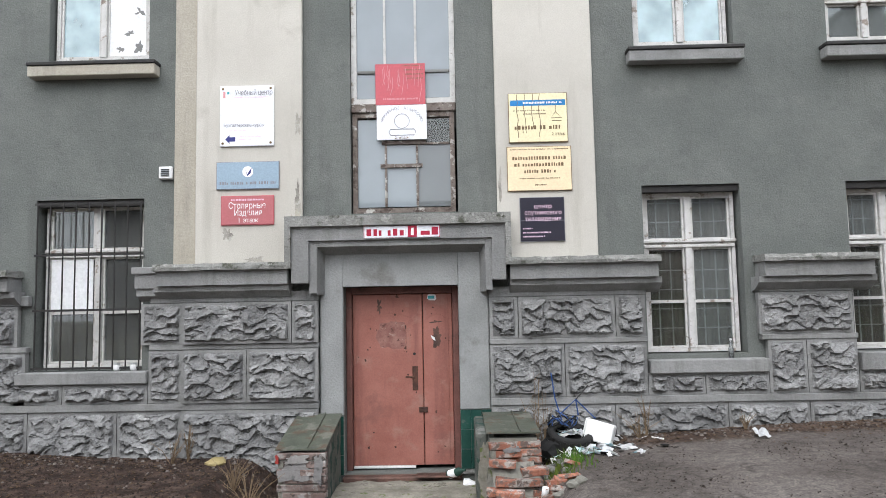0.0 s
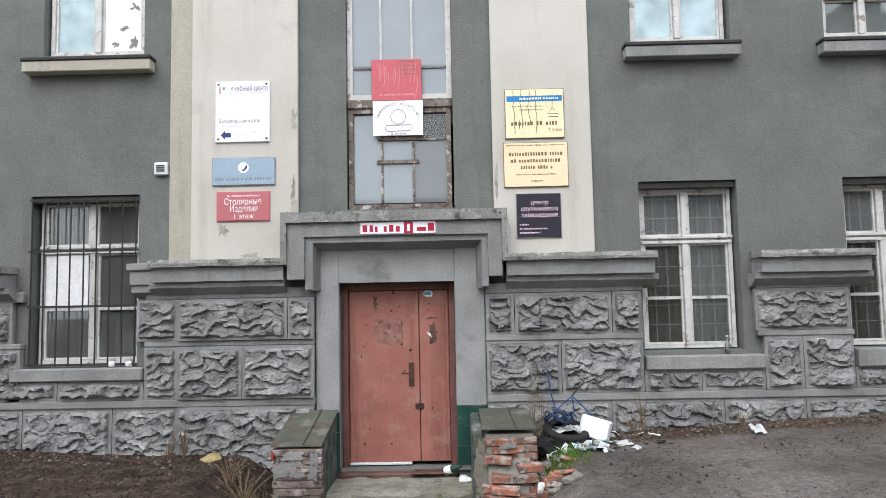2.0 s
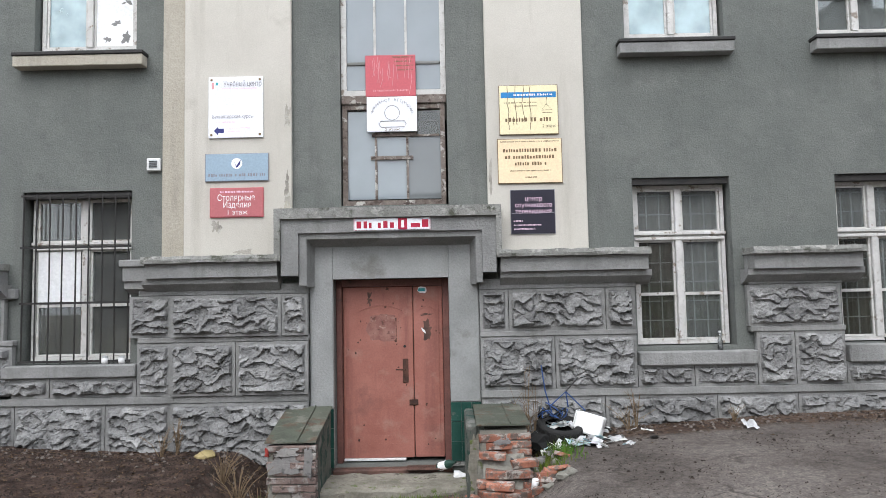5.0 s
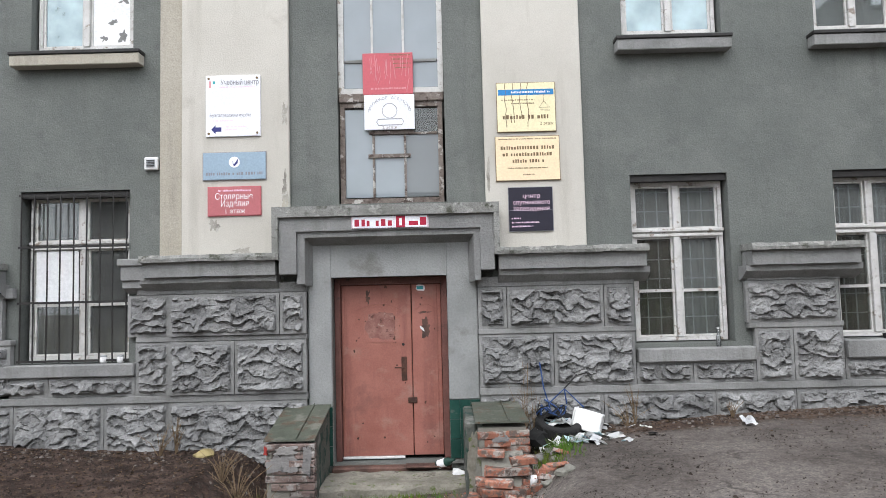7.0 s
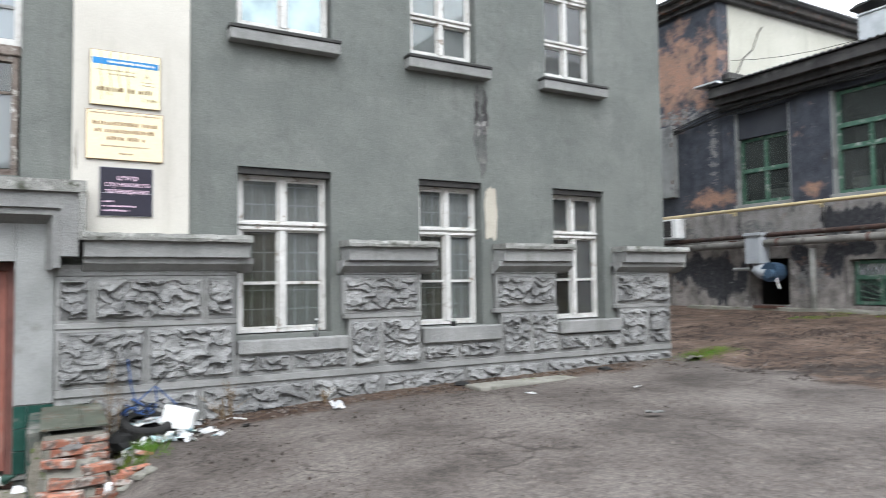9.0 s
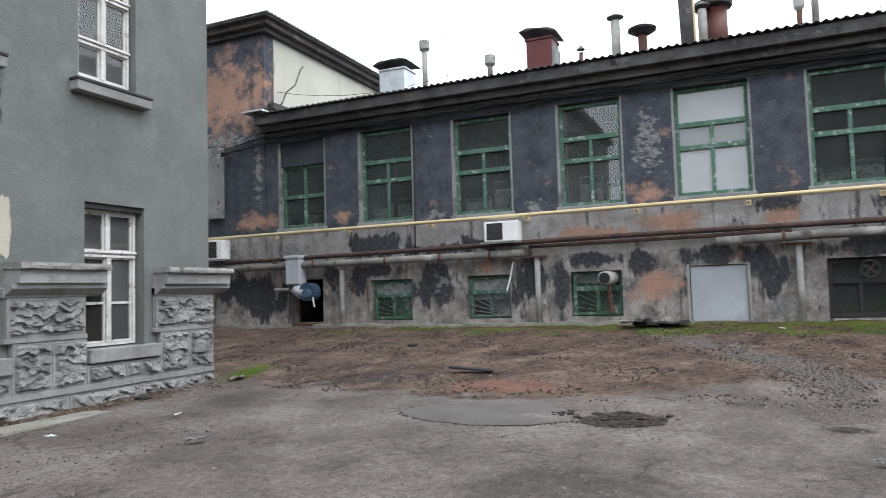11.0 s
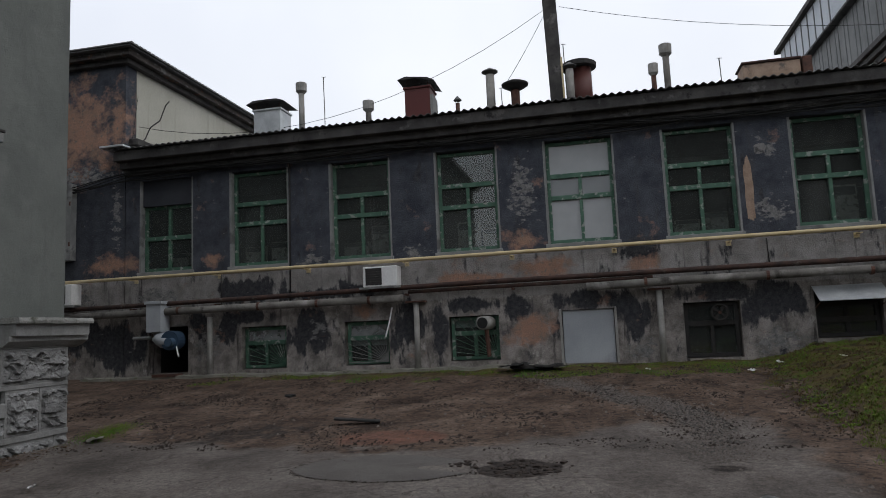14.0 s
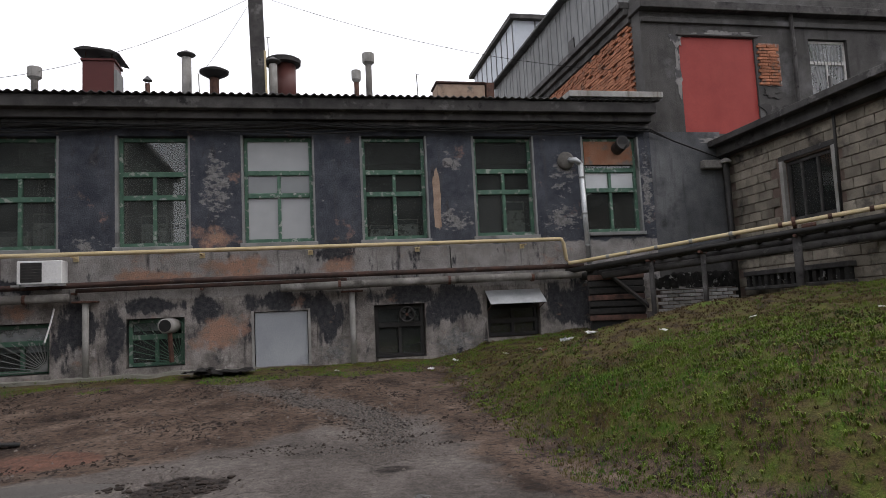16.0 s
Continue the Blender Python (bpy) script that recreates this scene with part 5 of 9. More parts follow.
for k, (y0, y1, z0, z1) in enumerate(B_LOW):
    if k in (1, 2, 3):
        back_window(f"window_{18 + k}", y0 + 0.02, y1 - 0.02, z0 + 0.02, z1 - 0.02, [OG, OG, DG] if k != 3 else [OG], "low")
        tagged(link("window_blind", box(BX + 0.32, BX + 0.325, y0 + 0.05, y1 - 0.05, z0 + (0.42 if k < 3 else 0.7), z1 - 0.05), M["green_paint"] if k == 1 else M["curtain"]), "faded blind behind a barred basement window", "blind")
        g = thing("window_grille", "iron window grille with rays fanning from a lower corner", "grille")
        for q in range(12):
            a = math.pi / 2 * q / 11
            ry, rz = y0 + 0.06, z0 + 0.06
            L = min((y1 - y0 - 0.1) / max(1e-3, math.cos(a)), (z1 - z0 - 0.1) * (0.62 if k < 3 else 1.0) / max(1e-3, math.sin(a)))
            part("bar", tube([(BX + 0.1, ry, rz), (BX + 0.1, ry + L * math.cos(a), rz + L * math.sin(a))], 0.008, 5), M["reveal"] if k == 2 else M["green_paint"], g)
    elif k == 4:
        tagged(link("door_2", box(BX + 0.05, BX + 0.1, y0 + 0.01, y1 - 0.01, z0, z1 - 0.01, 0.006), M["sheet_grey"]), "plain pale grey metal hatch set in the wall", "hatch", kind="structure")
        r = thing("hatch_trim", "thin pale plaster trim round the hatch", "trim", kind="structure")
        part("side_strip", box(BX - 0.012, BX + 0.05, y0 - 0.05, y0 + 0.0, z0, z1 + 0.03), M["asbestos_pipe"], r)
        part("side_strip", box(BX - 0.012, BX + 0.05, y1, y1 + 0.05, z0, z1 + 0.03), M["asbestos_pipe"], r)
    elif k == 5:
        o = back_window("window_23", y0 + 0.02, y1 - 0.02, z0 + 0.02, z1 - 0.02, [OG], "low", M["black_iron"])
    elif k == 6:
        o = back_window("window_24", y0 + 0.02, y1 - 0.02, z0 + 0.02, z1 - 0.3, [OG], "short", M["black_iron"])

# goods standing behind the workshop panes
M["dim_card"] = material("dusty_cardboard", (0.24, 0.22, 0.19), (0.34, 0.32, 0.29), 4, 0.9, 0.2, 50, spots=[(0.10, 0.09, 0.08)], spot_at=(0.55, 0.6), spot_scale=9)
for y0, w, z0, h in ((3.0, 0.5, 3.80, 0.62), (2.62, 0.32, 3.80, 0.45), (5.05, 0.42, 3.80, 0.7), (5.55, 0.6, 3.80, 0.35), (7.5, 0.45, 3.80, 0.5), (8.1, 0.5, 3.80, 0.42), (-2.1, 0.5, 3.82, 0.42), (-1.55, 0.5, 3.82, 0.3), (-4.5, 0.5, 3.84, 0.75), (10.1, 0.5, 3.80, 0.4)):
    o = thing("carton", "dusty carton standing on a window board inside", "box")
    part("body", box(BX + 0.30, BX + 0.42, y0, y0 + w, z0, z0 + h, 0.01), M["dim_card"], o)
    part("flap", box(BX + 0.285, BX + 0.299, y0 + 0.03, y0 + w - 0.03, z0 + h * 0.72, z0 + h * 0.95), M["room"], o)
for k, (y0, y1, z0, z1) in enumerate(B_UP):
    tagged(link("window_board", box(BX + 0.235, BX + 0.45, y0 + 0.01, y1 - 0.01, z0 - 0.02, 3.80 if z0 < 3.75 else z0 + 0.04), M["reveal"]), "inner window board of a workshop window", "window board", kind="structure")

# ---- tower block beside the workshop ----
TY = 11.64
bm = box(BX - 0.01, BX + 16, TY, 24, 0.5, 8.95)
tower = thing("tower_block", "taller block with exposed orange plaster and a cream end wall", "building")
wear_attributes(part("front_wall", pierced_wall("y", TY, 24, 0.5, 8.98, BX - 0.012, 0.4, [], zcuts=[0.6 + 0.14 * k for k in range(60)], ucuts=[TY + 0.14 * k for k in range(1, 30)]), M["coats"], tower))
part("end_wall", box(BX + 0.401, BX + 15, TY, TY + 0.3, 3.0, 8.98), M["cream_wall"], tower)
part("roof", box(BX - 0.45, BX + 15.4, TY - 0.42, 24.3, 9.27, 9.31), M["slate"], tower)
rb = bmesh.new()
for j in range(98):
    xx = BX - 0.48 + j * 0.162
    extrude_profile([(xx, 9.312), (xx + 0.162, 9.312), (xx + 0.162, 9.325), (xx + 0.12, 9.365), (xx + 0.04, 9.365), (xx, 9.325)], "y", TY - 0.47, TY + 3.0, bm=rb)
part("roof_sheets", rb, M["slate"], tower)
part("eave_board", box(BX - 0.3, BX + 15.2, TY - 0.3, 24.2, 9.11, 9.268, 0.01), M["rusty_eave"], tower)
part("eave_board", box(BX - 0.15, BX + 15.1, TY - 0.15, 24.1, 8.981, 9.108, 0.01), M["eave"], tower)

# ---- large building at the other end ----
big = thing("large_building", "tall dark rendered building with brick flank and metal-clad attic", "building")
RED = (-10.45, -8.45, 6.07, 8.42)
bm = pierced_wall("y", -22, -7.5, 0.5, 9.0, BX + 0.02, 0.4, [RED, (-13.05, -11.95, 6.74, 8.46)])
part("front_wall", bm, M["big_wall"], big)
part("flank_wall", box(BX + 0.43, BX + 16, -7.8, -7.52, 0.5, 8.9), M["mortar"], big)
part("cornice", box(BX - 0.22, BX + 0.42, -22, -7.42, 9.001, 9.2, 0.01), M["eave"], big)
part("cornice", box(BX - 0.08, BX + 0.42, -22, -7.46, 9.201, 9.42, 0.01), M["big_wall"], big)
part("band", box(BX - 0.06, BX + 0.018, -22, -7.5, 8.72, 8.84, 0.01), M["big_wall"], big)
part("upper_wall", box(BX + 0.1, BX + 0.4, -22, -7.8, 9.421, 13.0), M["big_wall"], big)
part("roof_edge", box(BX + 0.43, BX + 16, -8.2, -7.43, 8.9, 9.08, 0.01), M["eave"], big)
part("roof_edge", box(BX + 0.43, BX + 16, -8.2, -7.32, 9.081, 9.24, 0.01), M["big_wall"], big)
part("roof_edge", box(BX + 0.43, BX + 16, -8.2, -7.22, 9.241, 9.40, 0.01), M["eave"], big)
for j in range(46):
    xx = BX + 0.5 + j * 0.29
    part("cladding_sheet", extrude_profile([(xx, -8.01 + 0.02 * (j % 2)), (xx + 0.02, -7.985 + 0.01 * (j % 3)), (xx + 0.26, -7.985 + 0.01 * (j % 3)), (xx + 0.288, -8.01 + 0.01 * (j % 2)), (xx + 0.288, -8.1), (xx, -8.1)], "z", 9.401, 11.78), M["corr"], big)
part("cladding_frame", box(BX + 0.5, BX + 13.6, -8.3, -8.101, 9.401, 11.78), M["eave"], big)
part("attic_hatch", box(BX + 4.95, BX + 5.4, -8.01, -7.955, 9.75, 10.45, 0.01), M["black_iron"], big, "small dark vent hatch in the cladding")
ab = bmesh.new()
for j in range(84):
    xx = BX + 0.35 + j * 0.16
    extrude_profile([(xx, 11.80), (xx + 0.04, 11.84), (xx + 0.08, 11.80), (xx + 0.12, 11.76), (xx + 0.16, 11.80), (xx + 0.16, 11.85), (xx + 0.08, 11.87), (xx, 11.85)], "y", -9.6, -7.72, bm=ab)
part("attic_roof", ab, M["slate"], big)
part("inner_wall", box(BX + 0.43, BX + 0.6, -14, -11, 6.2, 8.9), M["room"], big)
part("smoky_plaster", box(BX + 0.006, BX + 0.019, -9.3, -7.505, 3.25, 6.1), M["smoky"], big, "smoke-stained blue-grey plaster")
part("lower_plaster", box(BX + 0.004, BX + 0.019, -9.3, -7.505, 1.0, 3.248), M["big_wall"], big)
red = part("hoist_door", box(BX + 0.06, BX + 0.12, RED[0], RED[1], RED[2], RED[3], 0.01), M["red_panel"], big, "red painted metal hoist door")
part("brick_patch", box(BX - 0.0, BX + 0.019, -11.1, -10.55, 7.25, 8.3), M["brick"], big)
far = thing("far_block", "distant pale blue-grey clad block with a dark roof edge", "building")
part("wall", box(25.75, 32.2, -16, -8.0, 8, 13.55), M["light_clad"], far)
for k in range(8):
    part("cladding_rib", box(25.9 + 0.8 * k, 25.95 + 0.8 * k, -8.0, -7.97, 8, 13.55), M["corr"], far)
    part("cladding_rib", box(25.72, 25.75, -8.9 - 0.9 * k, -8.85 - 0.9 * k, 8, 13.55), M["corr"], far)
part("roof", box(25.5, 32.5, -16.4, -7.8, 13.55, 13.72), M["eave"], far)

# ---- concrete-block annexe ----
AY = -9.4
annexe = thing("annexe", "low annexe of grey concrete blocks under a dark overhanging eave", "building")
bm = pierced_wall("x", 4.0, 14.98, 1.0, 5.5, AY - 0.02, -0.3, [(11.75, 13.1, 3.7, 4.93)])
part("wall", bm, M["mortar"], annexe)
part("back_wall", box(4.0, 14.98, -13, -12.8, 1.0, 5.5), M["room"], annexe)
part("roof", box(3.6, 14.98, -16, AY + 0.45, 5.72, 5.86, 0.01), M["eave"], annexe)
part("eave_board", box(3.7, 14.98, -16, AY + 0.25, 5.5, 5.719), M["eave"], annexe)

# ---- pipes along the workshop ----
def pipe(name, pts, r, mat, label, seg=10):
    return tagged(link(name, tube(pts, r, seg), mat, smooth=True), label, "pipe")


pipe("gas_pipe", [(14.78, 16, 3.61), (14.78, 5, 3.62), (14.78, -5.08, 3.66), (14.78, -5.13, 3.65), (14.76, -5.16, 3.58), (14.74, -5.2, 3.2), (14.72, -5.24, 3.13), (14.6, -5.4, 3.14), (10.4, -9.25, 3.60), (6, -13.2, 4.1)], 0.042, M["gas"], "yellow painted gas pipe on brackets, dropping then rising over the bank")
pipe("heating_pipe", [(14.8, 16, 2.93), (14.8, 8, 2.99), (14.8, 3, 3.05), (14.8, -5.6, 3.07)], 0.055, M["dark_rust"], "dark rusty heating pipe along the wall")
pipe("lagged_pipe", [(14.74, 16, 2.76), (14.74, 8.4, 2.79), (14.74, 4.65, 2.80)], 0.085, M["lagging"], "lagged grey heating pipe along the wall")
pipe("lagged_pipe", [(14.74, 0.8, 2.83), (14.74, -1.3, 2.86), (14.74, -5.5, 2.88)], 0.085, M["lagging"], "lagged grey heating pipe along the wall")
for y, z1, z0, mat in ((9.3, 2.62, 1.25, "asbestos_pipe"), (4.4, 2.70, 1.3, "asbestos_pipe"), (-0.6, 2.70, 1.2, "asbestos_pipe")):
    pipe("drain_pipe", [(14.88, y, z1), (14.88, y, z0)], 0.062, M[mat], "grey cement drain pipe standing against the wall")

# drain heads belong to their pipes
for o in [q for q in scene.objects if q.name.startswith("drain_pipe")]:
    y = (o.data.vertices[0].co.y + o.data.vertices[5].co.y) / 2
    if y < 8:
        part("flat_head", box(14.78, 14.98, y - 0.22, y + 0.22, 2.70, 2.735, 0.004), M["rust"], o)

# ---- plain unseen walls behind the viewer, added to shape reflections and sky light ----
tagged(link("wall_opposite_west", box(-24, -23, -22, -2.5, 0, 17), M["big_wall"]), "unseen plain dark rendered wall added to close the yard", "wall", kind="structure")
tagged(link("wall_opposite_low", box(-24, -23, -2.498, 60, 0, 6), M["big_wall"]), "unseen plain low dark rendered wall added to close the yard", "wall", kind="structure")
tagged(link("wall_opposite_south", box(-24, 14, -31, -30, 0, 9), M["big_wall"]), "unseen plain dark rendered wall added to close the yard", "wall", kind="structure")

# ---- flaked plaster and paint ----
def flake(name, x_plane, y0, y1, z0, z1, mat, seed, label, bite=0.12, thick=0.006):
    """A ragged patch of other plaster on a wall that faces the yard."""
    bm = extrude_profile(ragged(y0, y1, z0, z1, seed, bite=bite), "x", x_plane - thick, x_plane)
    return tagged(link(name, bm, mat), label, "plaster patch", kind="structure")


M["pale_flake"] = material("pale_bared_plaster", (0.17, 0.165, 0.16), (0.26, 0.25, 0.24), 3, 0.95, 0.6, 40, spots=[(0.07, 0.068, 0.07)], spot_at=(0.5, 0.58), spot_scale=3.5)
M["orange_flake"] = material("orange_bared_plaster", (0.26, 0.115, 0.065), (0.30, 0.165, 0.11), 3, 0.95, 0.6, 40, spots=[(0.16, 0.14, 0.125)], spot_at=(0.54, 0.64), spot_scale=2)
M["tan_plaster"] = material("bare_tan_plaster", (0.25, 0.175, 0.13), (0.36, 0.265, 0.20), 4, 0.95, 0.5, 50, spots=[(0.14, 0.12, 0.105)], spot_at=(0.58, 0.66), spot_scale=4)
M["sooty"] = material("sooty_plaster", (0.035, 0.034, 0.034), (0.06, 0.057, 0.055), 2, 0.95, 0.5, 40, spots=[(0.11, 0.105, 0.10)], spot_at=(0.56, 0.62), spot_scale=2.4)
flake("plaster_strip", BX, -2.57, -2.385, 3.85, 5.30, M["tan_plaster"], 5.5, "bare tan plaster strip where a pipe chase was filled")
flake("plaster_patch", BX, -2.86, -2.62, 5.28, 5.52, M["pale_flake"], 8.5, "pale filled hole in the dark pier")
# damage at the foot of the pilasters and on the front wall
for k, (a, b, c_, d, mname) in enumerate(((-1.68, -1.53, 2.62, 3.15, "beige"), (0.68, 0.82, 2.55, 3.0, "beige"))):
    bm = extrude_profile(ragged(a, b, c_, d, 1.7 * k + 4), "y", FY - 0.066 - 0.001 * k, FY - 0.06)
    tagged(link("plaster_patch", bm, M[mname]), "scuffed grey patch at the foot of a cream pilaster", "plaster patch", kind="structure")
M["stain"] = material("grimy_cream_stucco", (0.30, 0.282, 0.245), (0.40, 0.378, 0.335), 5, 0.95, 0.4, 60, spots=[(0.22, 0.205, 0.18), (0.44, 0.42, 0.375)], spot_at=(0.54, 0.64), spot_scale=6)
for k, (a, b, c_, d) in enumerate(((-1.62, -1.53, 3.0, 3.5), (-2.2, -1.95, 2.52, 2.6), (-1.62, -1.528, 3.9, 4.25), (-2.45, -2.3, 2.75, 2.95), (0.68, 0.74, 3.1, 3.6), (-2.42, -2.3, 3.4, 3.46))):
    bm_ = extrude_profile(ragged(a, b, c_, d, 2.3 * k + 1, bite=0.35), "y", FY - 0.0625, FY - 0.06)
    tagged(link("plaster_stain", bm_, M["stain"]), "grimy patch on the cream pilaster", "plaster patch", kind="structure")
bm = extrude_profile(ragged(5.56, 5.78, 2.5, 3.32, 7.7, bite=0.12), "y", FY - 0.008, FY)
tagged(link("plaster_patch", bm, M["beige"]), "bare pinkish plaster strip beside a window", "plaster patch", kind="structure")
M["damp_stucco"] = material("damp_dark_stucco", (0.070, 0.074, 0.070), (0.115, 0.118, 0.110), 3, 0.9, 0.5, 60, spots=[(0.05, 0.05, 0.048), (0.17, 0.165, 0.155)], spot_at=(0.56, 0.66), spot_scale=4)
for k, (a, b, c_, d, m_) in enumerate(((5.40, 5.66, 3.36, 4.72, "damp_stucco"), (5.52, 5.68, 3.9, 4.66, "sooty"), (5.42, 5.52, 4.05, 4.5, "sooty"), (5.44, 5.62, 3.9, 4.3, "pale_flake"))):
    bm = extrude_profile(ragged(a, b, c_, d, 11.7 + 3 * k, bite=0.22 if k == 0 else 0.42), "y", FY - 0.004 - 0.002 * k, FY)
    tagged(link("plaster_patch", bm, M[m_]), "crumbling damp-stained stucco below a broken ledge", "plaster patch", kind="structure")


# ---- signs ----
def lettering(body, size, mat, parent, x, y, z, align="CENTER", width=None, bold=0.0):
    cu = bpy.data.curves.new("lettering", "FONT")
    cu.body, cu.size, cu.align_x, cu.align_y, cu.extrude = body, size, align, "CENTER", 0.001
    tmp = new("lettering_source", cu)
    line = tmp.to_curve(bpy.context.evaluated_depsgraph_get())
    loops = []
    for sp in line.splines:
        bp, pts = sp.bezier_points, []
        for a, b in zip(bp, [*bp[1:], bp[0]]):
            pts += [Vector((q.x, q.y, 0)) for q in geometry.interpolate_bezier(a.co, a.handle_right, b.handle_left, b.co, 4)[:-1]]
        loops.append((sum(p.x * q.y - q.x * p.y for p, q in zip(pts, [*pts[1:], pts[0]])) / 2, pts))
    tmp.to_curve_clear()
    bpy.data.objects.remove(tmp)

    def within(p, loop):
        return sum((a.y > p.y) != (b.y > p.y) and p.x < (b.x - a.x) * (p.y - a.y) / (b.y - a.y) + a.x for a, b in zip(loop, [*loop[1:], loop[0]])) % 2 == 1

    # each stroke is a face of its own, with the holes that lie in it, at a height of its own
    vs_, fs_ = [], []
    owner = {}
    for i, (a, q) in enumerate(loops):
        round_it = [k for k, (b, p) in enumerate(loops) if a * b < 0 and abs(b) > abs(a) and all(within(v, p) for v in q)]
        if round_it:
            owner[i] = min(round_it, key=lambda k: abs(loops[k][0]))
    for k, (area, pts) in enumerate(loops):
        if k in owner:
            continue
        holes = [loops[i][1] for i, o in owner.items() if o == k]
        flat_pts = [p for ring in [pts, *holes] for p in ring]
        base = len(vs_)
        vs_ += [(p.x, p.y, 0.001 + 0.0003 * (k % 5)) for p in flat_pts]
        fs_ += [tuple(base + v for v in tri) for tri in geometry.tessellate_polygon([pts, *holes])]
    me = bpy.data.meshes.new("lettering")
    me.from_pydata(vs_, [], fs_)
    me.materials.append(mat)
    ob = tagged(new("lettering", me), kind="stuff")
    ob.parent = parent
    w = max((v.co.x for v in me.vertices), default=1) - min((v.co.x for v in me.vertices), default=0)
    s = width / w if width and w > 0 else 1
    ob.matrix_basis = pose(x, y - 0.002, z, 90, 0, 0) @ Matrix.Diagonal((s, 1, 1, 1))
    return ob


def flat(name, c, rough=0.5):
    return material(name, c, tuple(v * 1.08 for v in c), 4, rough, 0.03, 50)


INK = {"navy": flat("navy_print", (0.03, 0.035, 0.16)), "grey": flat("grey_print", (0.22, 0.22, 0.24)), "dark": flat("dark_print", (0.17, 0.115, 0.06)), "white": flat("white_print", (0.78, 0.78, 0.78)),
       "red": flat("crimson_print", (0.36, 0.012, 0.04)), "blue": flat("blue_print", (0.02, 0.19, 0.45)), "pink": flat("pink_print", (0.75, 0.55, 0.66)), "teal": flat("teal_print", (0.05, 0.35, 0.38)), "pale_red": flat("faded_pink_print", (0.62, 0.30, 0.32))}
BOARD = {"white": flat("white_sign_board", (0.74, 0.75, 0.79)), "blue": flat("pale_blue_sign_board", (0.27, 0.36, 0.44)), "red": flat("faded_red_sign_board", (0.42, 0.13, 0.14)),
         "yellow": flat("cream_yellow_sign_board", (0.76, 0.68, 0.44)), "peach": flat("peach_sign_board", (0.78, 0.62, 0.41)), "black": flat("black_sign_board", (0.018, 0.016, 0.028)), "coral": flat("coral_red_sign_board", (0.48, 0.10, 0.12))}
SY = FY - 0.062


def sign(x0, x1, z0, z1, board, label, y=SY, t=0.022, edge=None):
    s = thing("sign", label, "sign", (0, 0, 0))
    part("board", box(x0, x1, y - t, y, z0, z1, 0.003), BOARD[board], s)
    if edge:
        part("edge", bar_rect(x0 - 0.006, x1 + 0.006, z0 - 0.006, z1 + 0.006, y - t + 0.004, t - 0.004, 0.01), edge, s)
    s["face"] = y - t
    return s


def bars(s, rows, ink, y, name="print_line"):
    """Rows of unreadable print: (x0, x1, z, height) cut into word-length dashes."""
    rng = random.Random(len(rows) * 7 + int(rows[0][0] * 100))
    for x0, x1, z, h in rows:
        bm, x = bmesh.new(), x0
        while x < x1:
            w = min(rng.uniform(0.35, 0.7) * h, x1 - x)
            box(x, x + w, y - 0.002, y + 0.001, z - h / 2, z + h * rng.choice((0.5, 0.5, 0.3)), bm=bm)
            x += w + h * rng.choice((0.25, 0.3, 0.3, 0.35, 0.9))
        tagged(part(name, bm, ink, s), kind="stuff")


def screws(s, x0, x1, z0, z1, y, mat):
    for x in (x0 + 0.035, x1 - 0.035):
        for z in (z0 + 0.035, z1 - 0.035):
            part("screw", lathe([(0.014, 0), (0.014, 0.006), (0.004, 0.009)], (0, 0, 0), 8), mat, s).matrix_basis = pose(x, y, z, 90, 0, 0)


s = sign(-2.457, -1.84, 3.85, 4.55, "white", "white plastic training centre sign with a blue arrow")
y = SY - 0.022
screws(s, -2.457, -1.84, 3.85, 4.55, y, INK["dark"])
lettering("Учебный центр", 0.085, INK["grey"], s, -2.07, y - 0.001, 4.465, width=0.43)
part("emblem", box(-2.42, -2.395, y - 0.002, y + 0.001, 4.41, 4.485), INK["pale_red"], s)
part("emblem", box(-2.375, -2.35, y - 0.002, y + 0.001, 4.455, 4.485), INK["teal"], s)
bars(s, [(-2.3, -1.9, 4.415, 0.012)], INK["pink"], y)
lettering("Бухгалтерские курсы", 0.055, INK["grey"], s, -2.18, y - 0.001, 4.09, width=0.46)
bars(s, [(-2.37, -2.15, 4.03, 0.014)], INK["pink"], y)
bars(s, [(-2.25, -1.98, 3.96, 0.012), (-2.25, -2.1, 3.925, 0.012)], INK["pink"], y)
bm = extrude_profile([(-2.395, 3.93), (-2.345, 3.98), (-2.345, 3.955), (-2.28, 3.955), (-2.28, 3.905), (-2.345, 3.905), (-2.345, 3.88)], "y", y - 0.002, y + 0.001)
part("arrow", bm, INK["navy"], s)

s = sign(-2.488, -1.785, 3.36, 3.665, "blue", "pale blue-grey company plate with a round emblem", edge=INK["grey"])
bm = bmesh.new()
bmesh.ops.create_circle(bm, cap_ends=True, radius=0.062, segments=24, matrix=pose(-2.135, y - 0.0015, 3.555, 90, 0, 0))
part("emblem", bm, INK["white"], s)
part("emblem", extrude_profile([(-2.165, 3.59), (-2.14, 3.525), (-2.09, 3.6), (-2.1, 3.54), (-2.14, 3.505)], "y", y - 0.004, y - 0.002), INK["navy"], s)
bars(s, [(-2.455, -1.82, 3.425, 0.032)], INK["grey"], y)
s = sign(-2.432, -1.845, 2.955, 3.275, "red", "faded red joinery workshop sign with white lettering", edge=BOARD["coral"])
bars(s, [(-2.32, -1.95, 3.235, 0.02)], INK["pink"], y)
lettering("Столярные", 0.1, INK["white"], s, -2.14, y - 0.001, 3.165, width=0.42, bold=0.002)
lettering("Изделия", 0.1, INK["white"], s, -2.13, y - 0.001, 3.085, width=0.31, bold=0.002)
